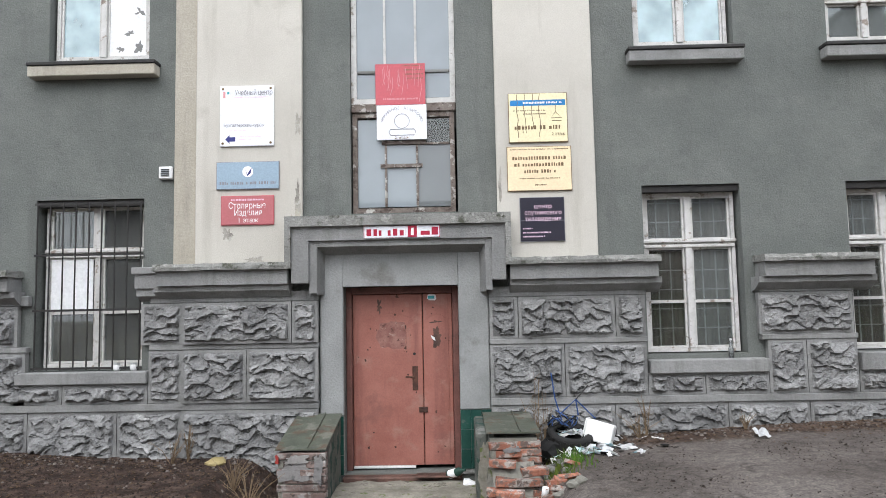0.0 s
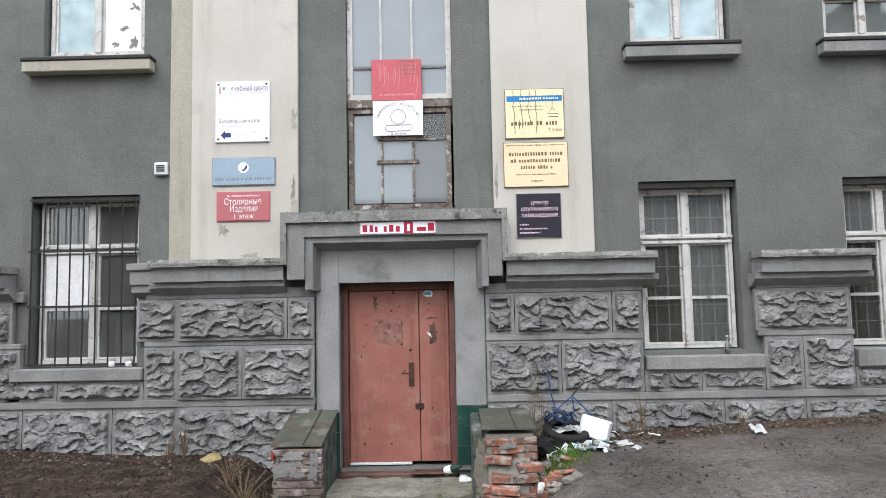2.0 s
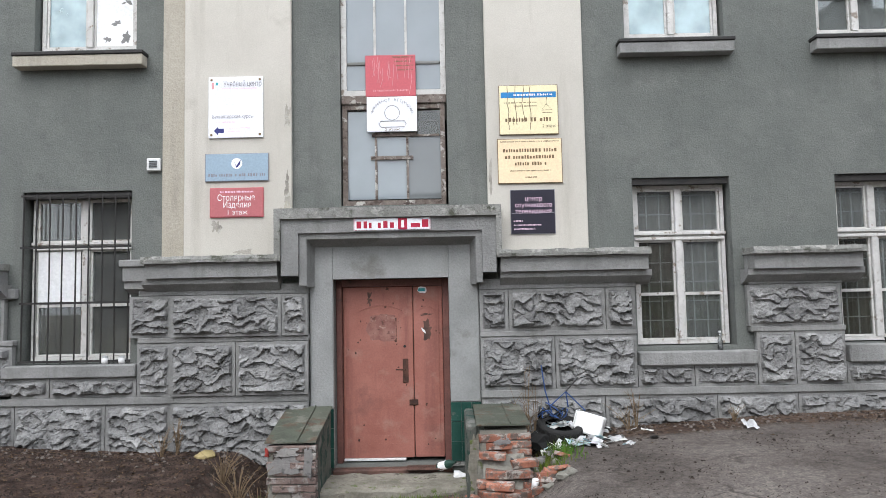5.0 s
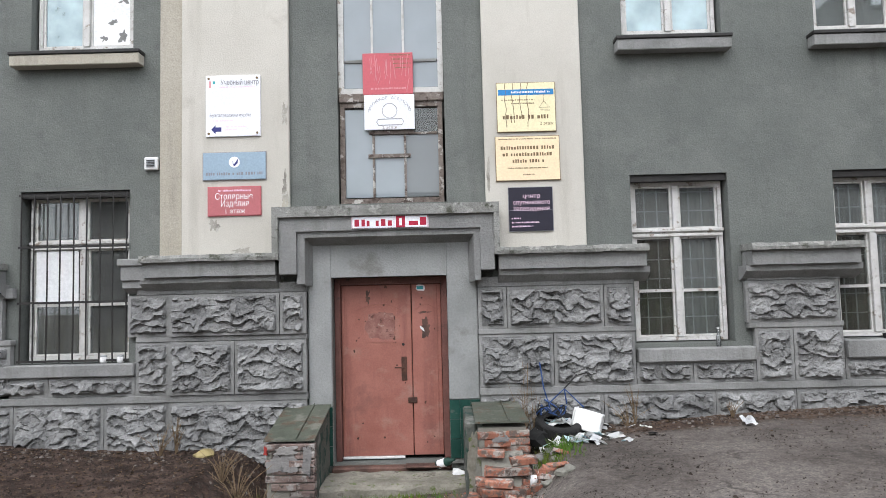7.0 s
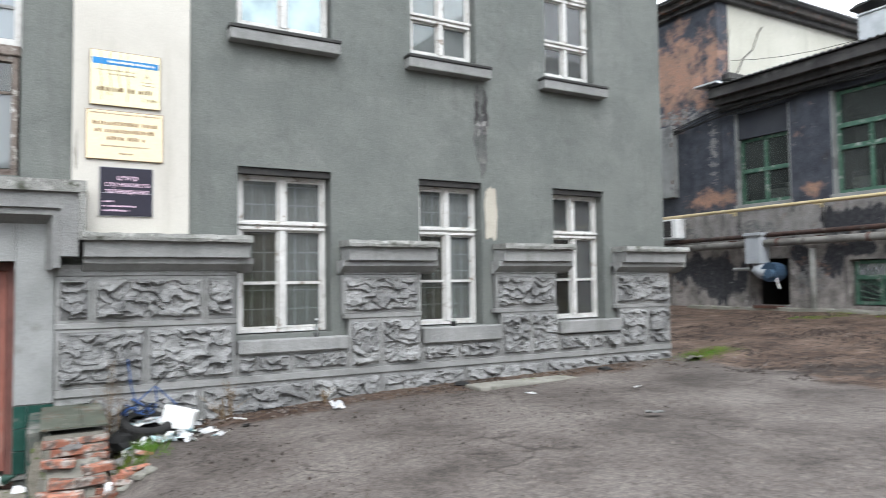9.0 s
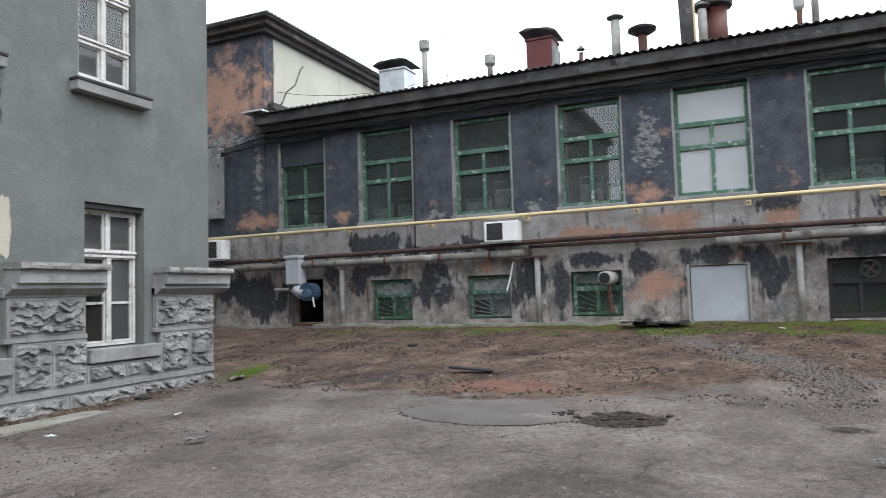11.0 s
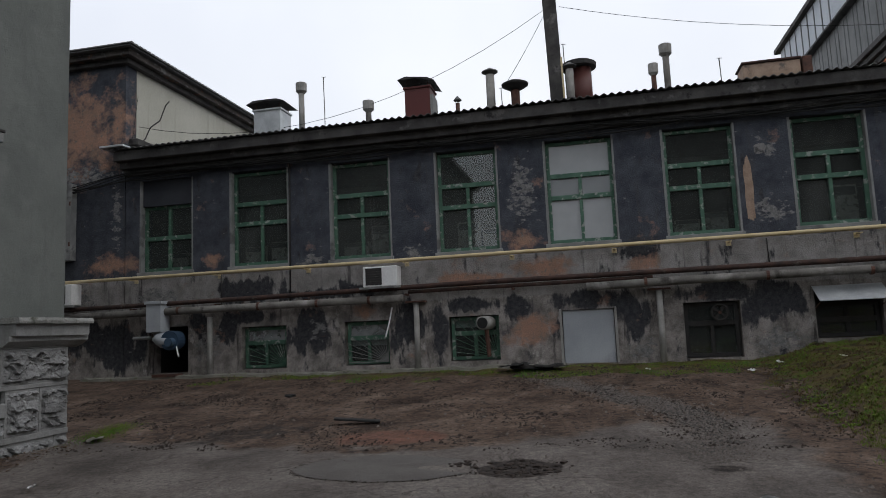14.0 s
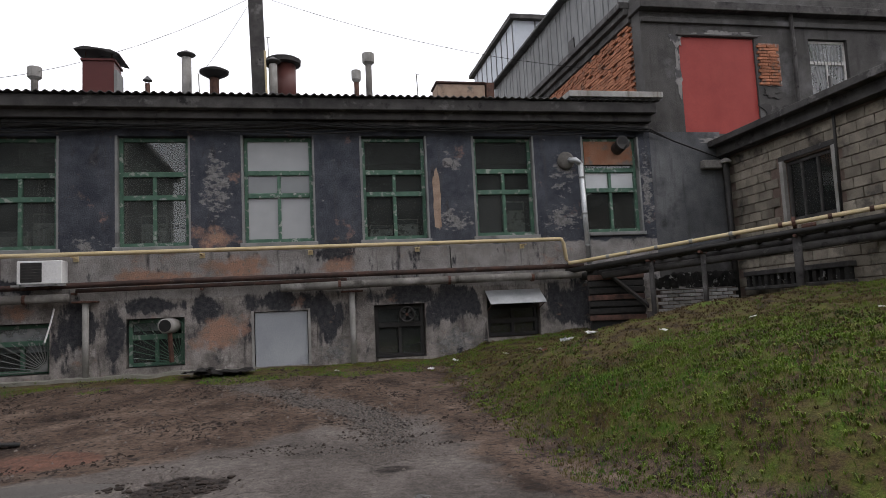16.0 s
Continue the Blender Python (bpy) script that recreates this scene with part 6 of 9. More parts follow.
lettering("1 этаж", 0.075, INK["white"], s, -2.13, y - 0.001, 3.0, width=0.22, bold=0.0015)

s = sign(0.83, 1.482, 3.82, 4.375, "yellow", "cream-yellow sign with a blue stripe, cracked in dark lines", edge=INK["dark"])
part("stripe", box(0.845, 1.467, y - 0.002, y + 0.001, 4.235, 4.3), INK["blue"], s)
bars(s, [(0.99, 1.43, 4.268, 0.022)], INK["white"], y - 0.002)
bars(s, [(0.88, 1.25, 4.18, 0.014), (0.99, 1.25, 4.14, 0.014)], INK["dark"], y)
bars(s, [(0.89, 1.42, 3.985, 0.045)], INK["dark"], y)
lettering("2 этаж", 0.05, INK["dark"], s, 1.38, y - 0.001, 3.905, width=0.15)
bm = tube([(1.36, y, 4.24), (1.355, y, 4.16), (1.30, y, 4.09), (1.42, y, 4.09), (1.355, y, 4.16)], 0.004, 5)
tube([(1.31, y, 4.06), (1.42, y, 4.055)], 0.004, 5, bm=bm)
part("emblem", bm, INK["dark"], s)
for k, x in enumerate((0.92, 1.01, 1.1, 1.18, 0.985)):
    rng = random.Random(40 + k)
    pts, z = [], 4.37 - (0.35 if k == 4 else 0)
    xx = x
    while z > 3.86 + 0.04 * (k % 3):
        pts.append((xx, y - 0.0005, z))
        z -= 0.05
        xx += rng.uniform(-0.012, 0.014)
    part("crack", tube(pts, 0.0035, 4), INK["dark"], s)
s = sign(0.80, 1.51, 3.268, 3.762, "peach", "peach-yellow company sign with brown capitals", edge=INK["dark"])
bars(s, [(0.83, 1.48, 3.735, 0.013)], INK["dark"], y)
bars(s, [(0.855, 1.46, 3.635, 0.038), (0.875, 1.435, 3.56, 0.038), (0.985, 1.34, 3.485, 0.038)], INK["dark"], y)
bars(s, [(0.93, 1.38, 3.405, 0.013), (1.1, 1.23, 3.33, 0.016)], INK["dark"], y)
s = sign(0.928, 1.415, 2.70, 3.185, "black", "black satellite television sign with pink-white lettering", edge=INK["grey"])
for k, wd in enumerate(("центр", "спутникового", "телевидения")):
    lettering(wd, 0.07, INK["pink"], s, 1.18, y - 0.001, 3.085 - 0.07 * k, width=(0.19, 0.41, 0.40)[k], bold=0.0015)
bars(s, [(0.955, 1.06, 2.84, 0.016), (0.955, 1.26, 2.795, 0.018), (0.955, 1.19, 2.75, 0.018)], INK["pink"], y)
part("rule", box(0.93, 1.413, y - 0.002, y + 0.001, 2.925, 2.93), INK["grey"], s)

# boards over the stair window
yb = FY + 0.045
s = sign(-0.69, -0.115, 4.318, 4.80, "coral", "faded coral red board with cracked print hung on the stair window", y=yb)
yy = yb - 0.022
for k in range(16):
    rng = random.Random(k)
    x, z = rng.uniform(-0.66, -0.15), rng.uniform(4.62, 4.79)
    part("crack", tube([(x, yy, z), (x + rng.uniform(-0.02, 0.02), yy, z - 0.12), (x + rng.uniform(-0.03, 0.03), yy, z - rng.uniform(0.15, 0.28))], 0.003, 4), INK["pale_red"], s)
for k in range(4):
    bars(s, [(-0.38 + 0.02 * k, -0.14, 4.775 - 0.05 * k, 0.016)], INK["dark"], yy)
bars(s, [(-0.6, -0.2, 4.385, 0.02)], INK["pale_red"], yy)
s = sign(-0.68, -0.105, 3.908, 4.314, "white", "white advertising agency board with a plain outlined emblem", y=yb)
bm = bmesh.new()
tube([(-0.39 + 0.085 * math.cos(a * 0.3142), yy, 4.125 + 0.085 * math.sin(a * 0.3142)) for a in range(21)], 0.004, 5, bm=bm)
part("emblem", bm, INK["grey"], s)
bm = tube([(-0.52, yy, 4.03), (-0.54, yy, 3.995), (-0.52, yy, 3.96), (-0.25, yy, 3.96), (-0.23, yy, 3.995), (-0.25, yy, 4.03), (-0.52, yy, 4.03)], 0.005, 5)
part("emblem", bm, INK["grey"], s)
for k, ch in enumerate("РЕКЛАМНОЕ АГЕНТСТВО"):
    a = math.radians(168 - k * 156 / 18)
    if ch != " ":
        lettering(ch, 0.045, INK["grey"], s, -0.39 + 0.235 * math.cos(a), yy - 0.001, 4.09 + 0.185 * math.sin(a))
lettering("2 этаж", 0.04, INK["dark"], s, -0.39, yy - 0.001, 3.93, width=0.17, bold=0.001)
# street plate on the hood, print as plain bars
s = sign(-0.803, 0.033, 2.745, 2.888, "white", "white enamel street plate with a crimson border", y=FY - 0.271, t=0.012)
yy = FY - 0.283
part("border", bar_rect(-0.80, 0.03, 2.748, 2.885, yy - 0.002, 0.004, 0.006), INK["red"], s)
bars(s, [(-0.77, -0.34, 2.81, 0.075)], INK["red"], yy)
part("number_field", box(-0.32, -0.22, yy - 0.002, yy + 0.001, 2.755, 2.878), INK["red"], s)
part("print_line", box(-0.285, -0.255, yy - 0.004, yy - 0.001, 2.775, 2.855), INK["white"], s)
part("print_line", box(-0.18, -0.08, yy - 0.002, yy + 0.001, 2.775, 2.82), INK["red"], s)
part("print_line", box(-0.06, 0.01, yy - 0.002, yy + 0.001, 2.775, 2.86), INK["red"], s)

# ---- bars, vent, small fittings on the front ----
g = thing("window_bars", "black iron bars before a ground-floor window", "window bars")
for k in range(9):
    x = -4.56 + k * 0.1485
    part("bar", tube([(x, FY - 0.03, 1.36), (x + 0.004 * (-1) ** k, FY - 0.03, 2.3), (x, FY - 0.03, 3.26)], 0.0085, 6), M["black_iron"], g)
for z in (1.38, 2.03, 2.655, 3.24):
    part("cross_bar", box(-4.59, -3.34, FY - 0.036, FY - 0.024, z - 0.012, z + 0.012), M["black_iron"], g)
v = thing("vent_box", "small pale plastic vent box on the stucco", "vent")
part("case", box(-3.17, -3.015, FY - 0.05, FY, 3.50, 3.645, 0.01), M["white_plastic"], v)
part("grille", box(-3.14, -3.045, FY - 0.054, FY - 0.0505, 3.53, 3.615), M["sheet_grey"], v)
for k in range(4):
    part("slat", box(-3.138, -3.047, FY - 0.060, FY - 0.0545, 3.54 + 0.021 * k, 3.548 + 0.021 * k), M["black_iron"], v)
for x in (-3.62, -3.43):
    j = thing("glass_jar", "small glass jar standing on the window sill", "jar")
    part("body", lathe([(0.03, 0), (0.04, 0.02), (0.04, 0.06), (0.03, 0.07)], (x, FY - 0.02, 1.346), 12), M["white_plastic"], j, smooth=True)
    part("rim", lathe([(0.034, 0.07), (0.034, 0.085)], (x, FY - 0.02, 1.346), 12), M["galv"], j)
b = thing("bottle", "small clear bottle standing on a stone sill", "bottle")
part("body", lathe([(0.026, 0), (0.028, 0.1), (0.012, 0.15), (0.011, 0.19)], (3.2, FY - 0.03, 1.372), 12), M["dusty_glass"], b, smooth=True)
part("cap", lathe([(0.014, 0.19), (0.014, 0.21)], (3.2, FY - 0.03, 1.372), 10), M["white_plastic"], b)
b = thing("pot", "small dark pot with a green sprig on the sill", "pot")
part("body", lathe([(0.03, 0), (0.04, 0.06)], (5.05, FY - 0.03, 1.416), 10), M["black"], b)
part("sprig", tube([(5.05, FY - 0.03, 1.47), (5.06, FY - 0.04, 1.55), (5.1, FY - 0.05, 1.6)], 0.012, 5, taper=0.003), M["green_paint"], b)
# door papers and marks
for nm, x0, x1, z0, z1, mat, lab in (("sticker", -0.150, -0.035, 2.06, 2.145, M["paper"], "small white and blue paper sticker on the door"), ("torn_paper", -0.11, -0.055, 1.60, 1.67, M["paper"], "torn scrap of white paper on the door")):
    o = thing(nm, lab, "paper")
    part("sheet", extrude_profile((ragged(x0, x1, z0, z1, x0 * 9, 20, 0.1) if nm == "sticker" else [(x0, z1), (x1 - 0.01, z1 - 0.03), (x1, z0), (x0 + 0.015, z0 + 0.03)]), "y", DY - 0.0005, DY + 0.003), mat, o)
    if nm == "sticker":
        part("print_line", box(-0.135, -0.06, DY - 0.0015, DY, 2.085, 2.12), INK["teal"], o)
rng = random.Random(5)
for k in range(26):
    x, z = rng.uniform(-0.95, -0.25), rng.choice((rng.uniform(1.4, 2.1), rng.uniform(0.3, 2.1)))
    if k > 16:
        x = rng.uniform(-0.12, 0.1)
    r = rng.uniform(0.006, 0.017)
    yy = DY if x < -0.2 else DY + 0.004
    bm = extrude_profile(ragged(x - r, x + r, z - r * rng.uniform(0.8, 2), z + r, k + 0.3, 12, 0.3), "y", yy - 0.0012, yy + 0.001)
    part("paint_chip", bm, M["rust"], leaf if x < -0.2 else leaf2)
for a, b_, c_, d, k in ((-0.40, -0.37, 1.52, 1.84, 1), (-0.43, -0.36, 1.46, 1.58, 2), (-0.42, -0.36, 1.72, 1.80, 3), (-0.52, -0.46, 2.09, 2.15, 4), (-0.14, 0.07, 1.80, 1.84, 5), (-0.12, 0.04, 1.52, 1.80, 6), (-0.74, -0.66, 1.9, 2.12, 7)):
    lf, yy = (leaf, DY) if a < -0.2 else (leaf2, DY + 0.004)
    part("scuff", extrude_profile(ragged(a, b_, c_, d, k * 2.2, 30, 0.4), "y", yy - 0.0014, yy + 0.001), M["rust" if k < 5 else "wood_plank"], lf)

# patterned paper in an upper window
pp = thing("window_paper", "white paper with dark leaf marks pasted inside an upper window", "paper")
part("sheet", box(-3.86, -3.41, FY + 0.132, FY + 0.138, 5.0, 6.08), M["paper"], pp)
for k, (x, z, w, h) in enumerate(((-3.5, 5.55, 0.07, 0.08), (-3.62, 5.3, 0.08, 0.05), (-3.72, 5.1, 0.05, 0.06), (-3.5, 5.12, 0.06, 0.09), (-3.68, 5.75, 0.09, 0.07), (-3.48, 5.9, 0.05, 0.06))):
    part("print_mark", extrude_profile(ragged(x - w, x + w, z - h, z + h, 61 + k, 26, 0.45), "y", FY + 0.130, FY + 0.133), M["cornice"], pp)

# ---- entrance steps and cheek walls ----
tagged(link("threshold_board", box(-1.08, 0.22, FY - 0.12, FY + 0.16, 0.02, 0.165, 0.015), M["wood_plank"]), "wet worn plank threshold before the door", "threshold", kind="structure")
tagged(link("loose_board", box(-0.28, 0.2, FY - 0.2, FY - 0.03, 0.166, 0.185, 0.006), M["wood_plank"]), "loose dark wet board lying on the threshold", "board")
bm = grid_sheet(30, 8, lambda u, v: (-1.12 + 1.68 * u, 7.25 + 0.62 * v, 0.125 + 0.02 * noise.noise((u * 9, v * 4, 1)) - (0.05 if v < 0.02 else 0) * (0.5 + noise.noise((u * 7, 0, 3)))))
out = bmesh.ops.extrude_edge_only(bm, edges=[e for e in bm.edges if e.is_boundary])
for q in out["geom"]:
    if isinstance(q, bmesh.types.BMVert):
        q.co.z = -0.2
tagged(link("entrance_step", bm, M["mossy_step"]), "broken mossy concrete step before the door", "step", kind="structure")


def brick_mesh(name, l, w, h, seed):
    bm = box(-l / 2, l / 2, -w / 2, w / 2, -h / 2, h / 2, 0.006)
    for v in bm.verts:
        v.co += 0.006 * Vector((noise.noise((v.co.x * 20, v.co.y * 20, seed)), noise.noise((v.co.y * 20, v.co.z * 20, seed + 5)), noise.noise((v.co.z * 20, v.co.x * 20, seed + 9))))
    me = bpy.data.meshes.new(name)
    bm.normal_update()
    bm.to_mesh(me)
    bm.free()
    return me


BRICKS = [brick_mesh("brick", 0.245, 0.115, 0.062, 1.3 * k) for k in range(4)]
for me in BRICKS:
    me.materials.append(M["brick"])
M["dusty_brick"] = material("dusty_pinkish_brick", (0.15, 0.105, 0.092), (0.25, 0.19, 0.17), 7, 0.95, 0.7, 60, vary=0.25, spots=[(0.33, 0.31, 0.29), (0.08, 0.065, 0.058)], spot_at=(0.52, 0.6), spot_scale=8)
DUSTY = [brick_mesh("brick", 0.245, 0.115, 0.062, 3.1 + 1.3 * k) for k in range(4)]
for me in DUSTY:
    me.materials.append(M["dusty_brick"])


def cheek(name, x0, x1, y0, y1, zb, z_back, z_front, label, broken):
    c = thing(name, label, "cheek wall", kind="structure")
    core = extrude_profile([(y0 - (0.0 if broken else 0.03), zb), (y1, zb), (y1, z_back - 0.06), (y0 - (0.0 if broken else 0.03), z_front - 0.06)], "x", x0 + 0.01, x1 - 0.01)
    part("core", core, M["concrete"], c)
    inner = x1 if x1 < 0 else x0
    side = extrude_profile([(y0 + 0.02, zb), (y1, zb), (y1, z_back - 0.02), (y0 + 0.02, z_front - 0.02)], "x", inner - 0.05 if x1 < 0 else inner, inner if x1 < 0 else inner + 0.05)
    part("painted_side", side, M["worn_green_side"], c)
    top = extrude_profile([(y0 - 0.03, z_front - 0.015), (y1, z_back - 0.015), (y1, z_back), (y0 - 0.03, z_front)], "x", x0 - 0.02, x1 + 0.02)
    part("metal_cover", top, M["green_metal"], c)
    part("cover_seam", extrude_profile([(y0 - 0.03, z_front), (y1, z_back), (y1, z_back + 0.018), (y0 - 0.03, z_front + 0.018)], "x", (x0 + x1) / 2 + 0.06, (x0 + x1) / 2 + 0.07), M["green_metal"], c)
    rng = random.Random(int(x0 * 50))
    z, r = zb, 0
    while z < z_front - 0.09:
        x = x0 + (0.0 if r % 2 else 0.06)
        while x < x1 - 0.06:
            if rng.random() > (0.07 if broken else 0.05):
                o = new("brick", (BRICKS if broken else DUSTY)[rng.randrange(4)])
                o.parent = c
                o.matrix_basis = pose(min(x + 0.12, x1 - 0.1), y0 + rng.uniform(-0.02, 0.045) * (1.6 if broken else 0.4), z + 0.035, rng.uniform(-3, 3), rng.uniform(-2, 2), rng.uniform(-4, 4))
            x += 0.255
        if broken:
            # fallen courses stepping forward at the foot
            for q, reach in ((1, 0.52), (2, 0.36), (3, 0.22)):
                for bx in (x0 + 0.13, x0 + 0.36):
                    if z < reach + rng.uniform(-0.08, 0.1) and rng.random() > 0.12:
                        o = new("brick", BRICKS[rng.randrange(4)])
                        o.parent = c
                        o.matrix_basis = pose(bx + rng.uniform(-0.05, 0.05), y0 - 0.115 * q + rng.uniform(-0.03, 0.03), z + 0.035, rng.uniform(-5, 5), rng.uniform(-5, 5), rng.uniform(-16, 16))
        z, r = z + 0.073, r + 1
    return c


ck1 = cheek("cheek_wall_1", -1.55, -1.10, 6.98, 7.9, 0.05, 0.85, 0.665, "low brick cheek wall with green sheet-metal cover, render falling off", False)
ck2 = cheek("cheek_wall_2", 0.47, 0.935, 6.86, 7.9, 0.0, 0.84, 0.815, "broken brick cheek wall with green metal cover, bricks bared", True)
for k, (a, b, c_, d, m_) in enumerate(((-1.58, -1.2, 0.34, 0.56, "pale_flake"), (-1.2, -1.1, 0.28, 0.64, "pale_flake"), (-1.56, -1.52, 0.52, 0.62, "red_panel"), (-1.5, -1.2, 0.52, 0.62, "white_brick"))):
    part("render_patch", extrude_profile(ragged(a, b, c_, d, 21 + k, 30, 0.25), "y", 6.975 - 0.06 - 0.004 * k, 6.99), M[m_], ck1)
for k, (a, b, c_, d, m_) in enumerate(((0.44, 0.56, 0.2, 0.76, "concrete"), (0.84, 0.98, 0.1, 0.6, "concrete"), (0.56, 0.8, 0.62, 0.7, "pale_flake"), (0.58, 0.74, 0.28, 0.42, "pale_flake"), (0.72, 0.9, 0.42, 0.52, "pale_flake"))):
    part("render_patch", extrude_profile(ragged(a, b, c_, d, 31 + k, 30, 0.3), "y", 6.86 - 0.075 - 0.004 * k, 6.88), M[m_], ck2)
part("side_slab", box(0.355, 0.468, 6.93, 7.9, -0.05, 0.80, 0.02), M["worn_green_side"], ck2, "cracked render slab beside the step")
part("slab_face", extrude_profile(ragged(0.36, 0.50, 0.05, 0.78, 3.3, 40, 0.2), "y", 6.905, 6.93), M["mossy_step"], ck2)
heap = extrude_profile([(6.40, -0.1), (6.40, 0.12), (6.52, 0.20), (6.64, 0.34), (6.76, 0.50), (6.87, 0.56), (6.87, -0.1)], "x", 0.50, 0.90)
bmesh.ops.subdivide_edges(heap, edges=list(heap.edges), cuts=3, use_grid_fill=True)
for v in heap.verts:
    v.co += 0.05 * noise.noise_vector(v.co * 7)
part("mortar_heap", heap, M["concrete"], ck2, "crumbled mortar between fallen bricks")
# fallen bricks and rubble
rng = random.Random(77)
for k in range(60):
    x, y = rng.gauss(0.70, 0.15), rng.uniform(6.3, 6.82)
    if k > 50:
        x, y = rng.uniform(0.95, 1.3), rng.uniform(6.3, 6.8)
    if x < 0.35:
        continue
    o = new("brick", BRICKS[rng.randrange(4)])
    tagged(o, "broken red brick fallen beside the entrance step", "brick", "fallen bricks")
    s_ = rng.uniform(0.45, 0.95)
    o.matrix_basis = pose(x, y, ground_z(x, y) + 0.02 + (0.12 * max(0.0, 1 - abs(x - 0.7) * 2.4) * (y - 6.1) / 0.4 * rng.random() if k <= 50 else 0), rng.uniform(-25, 25), rng.uniform(-25, 25), rng.uniform(0, 180)) @ Matrix.Diagonal((s_, s_ * 1.1, s_, 1))


def chunk(name, label, cat, x, y, r, mat, seed, flat_=0.6, group=""):
    bm = bmesh.new()
    bmesh.ops.create_icosphere(bm, subdivisions=2, radius=r)
    for v in bm.verts:
        v.co *= 1 + 0.45 * noise.noise(v.co * (2.2 / r) * 0.5 + Vector((seed, 0, 0)))
        v.co.z *= flat_
    ob = link(name, bm, mat)
    ob.location = (x, y, ground_z(x, y) + r * flat_ * 0.45)
    return tagged(ob, label, cat, group)


for k in range(46):
    x, y = rng.uniform(-1.0, 0.9), rng.uniform(6.2, 7.2)
    chunk("rubble_lump", "lump of grey broken concrete by the step", "rubble", x if k > 34 else rng.gauss(0.78, 0.2), y, rng.uniform(0.03, 0.08), M["concrete" if k % 3 else "pale_flake"], k * 1.7, 0.6, "entrance rubble")


# ---- rubbish heap beside the step ----
def tyre(x, y, z, rx, rz):
    t = thing("tyre", "worn black car tyre lying on the rubbish heap", "tyre", (x, y, z))
    bm = bmesh.new()
    prof = [(0.20, -0.07), (0.235, -0.095), (0.28, -0.09), (0.305, -0.07), (0.31, 0.0), (0.305, 0.07), (0.28, 0.09), (0.235, 0.095), (0.20, 0.07), (0.195, 0.05), (0.26, 0.06), (0.285, 0.0), (0.26, -0.06), (0.195, -0.05)]
    seg = 40
    rings = [[bm.verts.new((r * math.cos(2 * math.pi * k / seg), r * math.sin(2 * math.pi * k / seg), h)) for r, h in prof] for k in range(seg)]
    for k in range(seg):
        a, b = rings[k], rings[(k + 1) % seg]
        for i in range(len(prof)):
            bm.faces.new((a[i], b[i], b[(i + 1) % len(prof)], a[(i + 1) % len(prof)]))
    bmesh.ops.recalc_face_normals(bm, faces=bm.faces)
    part("casing", bm, M["rubber"], t, smooth=True)
    for k in range(44):
        a = 2 * math.pi * k / 44
        b = box(-0.006, 0.006, -0.017, 0.017, -0.065, 0.065)
        part("tread_block", b, M["rubber"], t).matrix_basis = Matrix.Rotation(a, 4, "Z") @ pose(0.309, 0, 0, 18 if k % 2 else -18, 0, 0)
    t.rotation_euler = (radians(rx), 0, radians(rz))
    return t


ty = tyre(1.33, 7.5, base_z(1.3) + 0.10, 17, 15)
ty.scale = (0.76, 0.76, 0.76)
fb = thing("foam_box", "white foam box lying on its side by the tyre", "box", (1.64, 7.5, base_z(1.8) + 0.12))
bm = box(-0.14, 0.14, -0.11, 0.11, -0.10, 0.10, 0.012)
part("body", bm, M["foam"], fb)
part("rim", box(-0.152, -0.1405, -0.117, 0.117, -0.107, 0.107, 0.006), M["foam"], fb)
fb.rotation_euler = (radians(-8), radians(14), radians(-22))
bk = thing("bicycle_frame_scrap", "bent blue metal tubes sticking out of the rubbish", "scrap")
for k, pts in enumerate((((1.17, 7.6, 1.28), (1.2, 7.58, 1.02), (1.26, 7.55, 0.8)), ((1.26, 7.6, 0.86), (1.42, 7.6, 1.0), (1.62, 7.62, 0.8)), ((1.42, 7.6, 1.0), (1.44, 7.6, 0.84)), ((1.42, 7.6, 1.0), (1.56, 7.64, 1.14)), ((1.2, 7.55, 0.9), (1.3, 7.5, 0.84), (1.36, 7.5, 0.78)))):
    part("tube", tube(pts, 0.0075, 7), M["blue_cable"] if k != 3 else M["black_iron"], bk)
for k in range(5):
    a0 = rng.uniform(0, 6)
    pts = [(1.26 + 0.13 * math.cos(a0 + q * 0.5) * (1 + 0.2 * math.sin(q)), 7.5 + 0.1 * math.sin(a0 + q * 0.5), base_z(1.3) + 0.26 + 0.05 * math.sin(q * 1.3 + k)) for q in range(13)]
    tagged(link("cable_coil", tube(pts, 0.007, 6), M["blue_cable" if k % 2 else "black"], smooth=True), "tangled dark blue cable in the rubbish", "cable")
for k in range(190):
    x, y = rng.gauss(1.45, 0.30), 7.72 - 0.75 * rng.random() ** 1.3
    if k > 150:
        x, y = rng.gauss(1.33, 0.1), rng.gauss(7.5, 0.08)
    if x < 1.0:
        continue
    w, h = rng.uniform(0.015, 0.06), rng.uniform(0.015, 0.05)
    bm = grid_sheet(3, 3, lambda u, v: ((u - 0.5) * w * 2, (v - 0.5) * h * 2, 0.02 * noise.noise((u * 3 + k, v * 3, k))))
    bmesh.ops.solidify(bm, geom=bm.faces, thickness=0.004)
    m_ = rng.choice(("paper", "paper", "foam", "white_plastic", "foam", "blue_curtain", "black", "cornice"))
    o = tagged(link("litter", bm, M[m_]), "crumpled scrap of paper or plastic litter", "litter", "litter by the heap")
    o.matrix_basis = pose(x, y, ground_z(x, y) + (0.022 if k <= 150 else 0.15), rng.uniform(-35, 35), rng.uniform(-35, 35), rng.uniform(0, 360))
bag = chunk("black_bag", "torn black rubbish bag under the tyre", "bag", 1.18, 7.45, 0.17, M["black"], 4.4, 0.7)
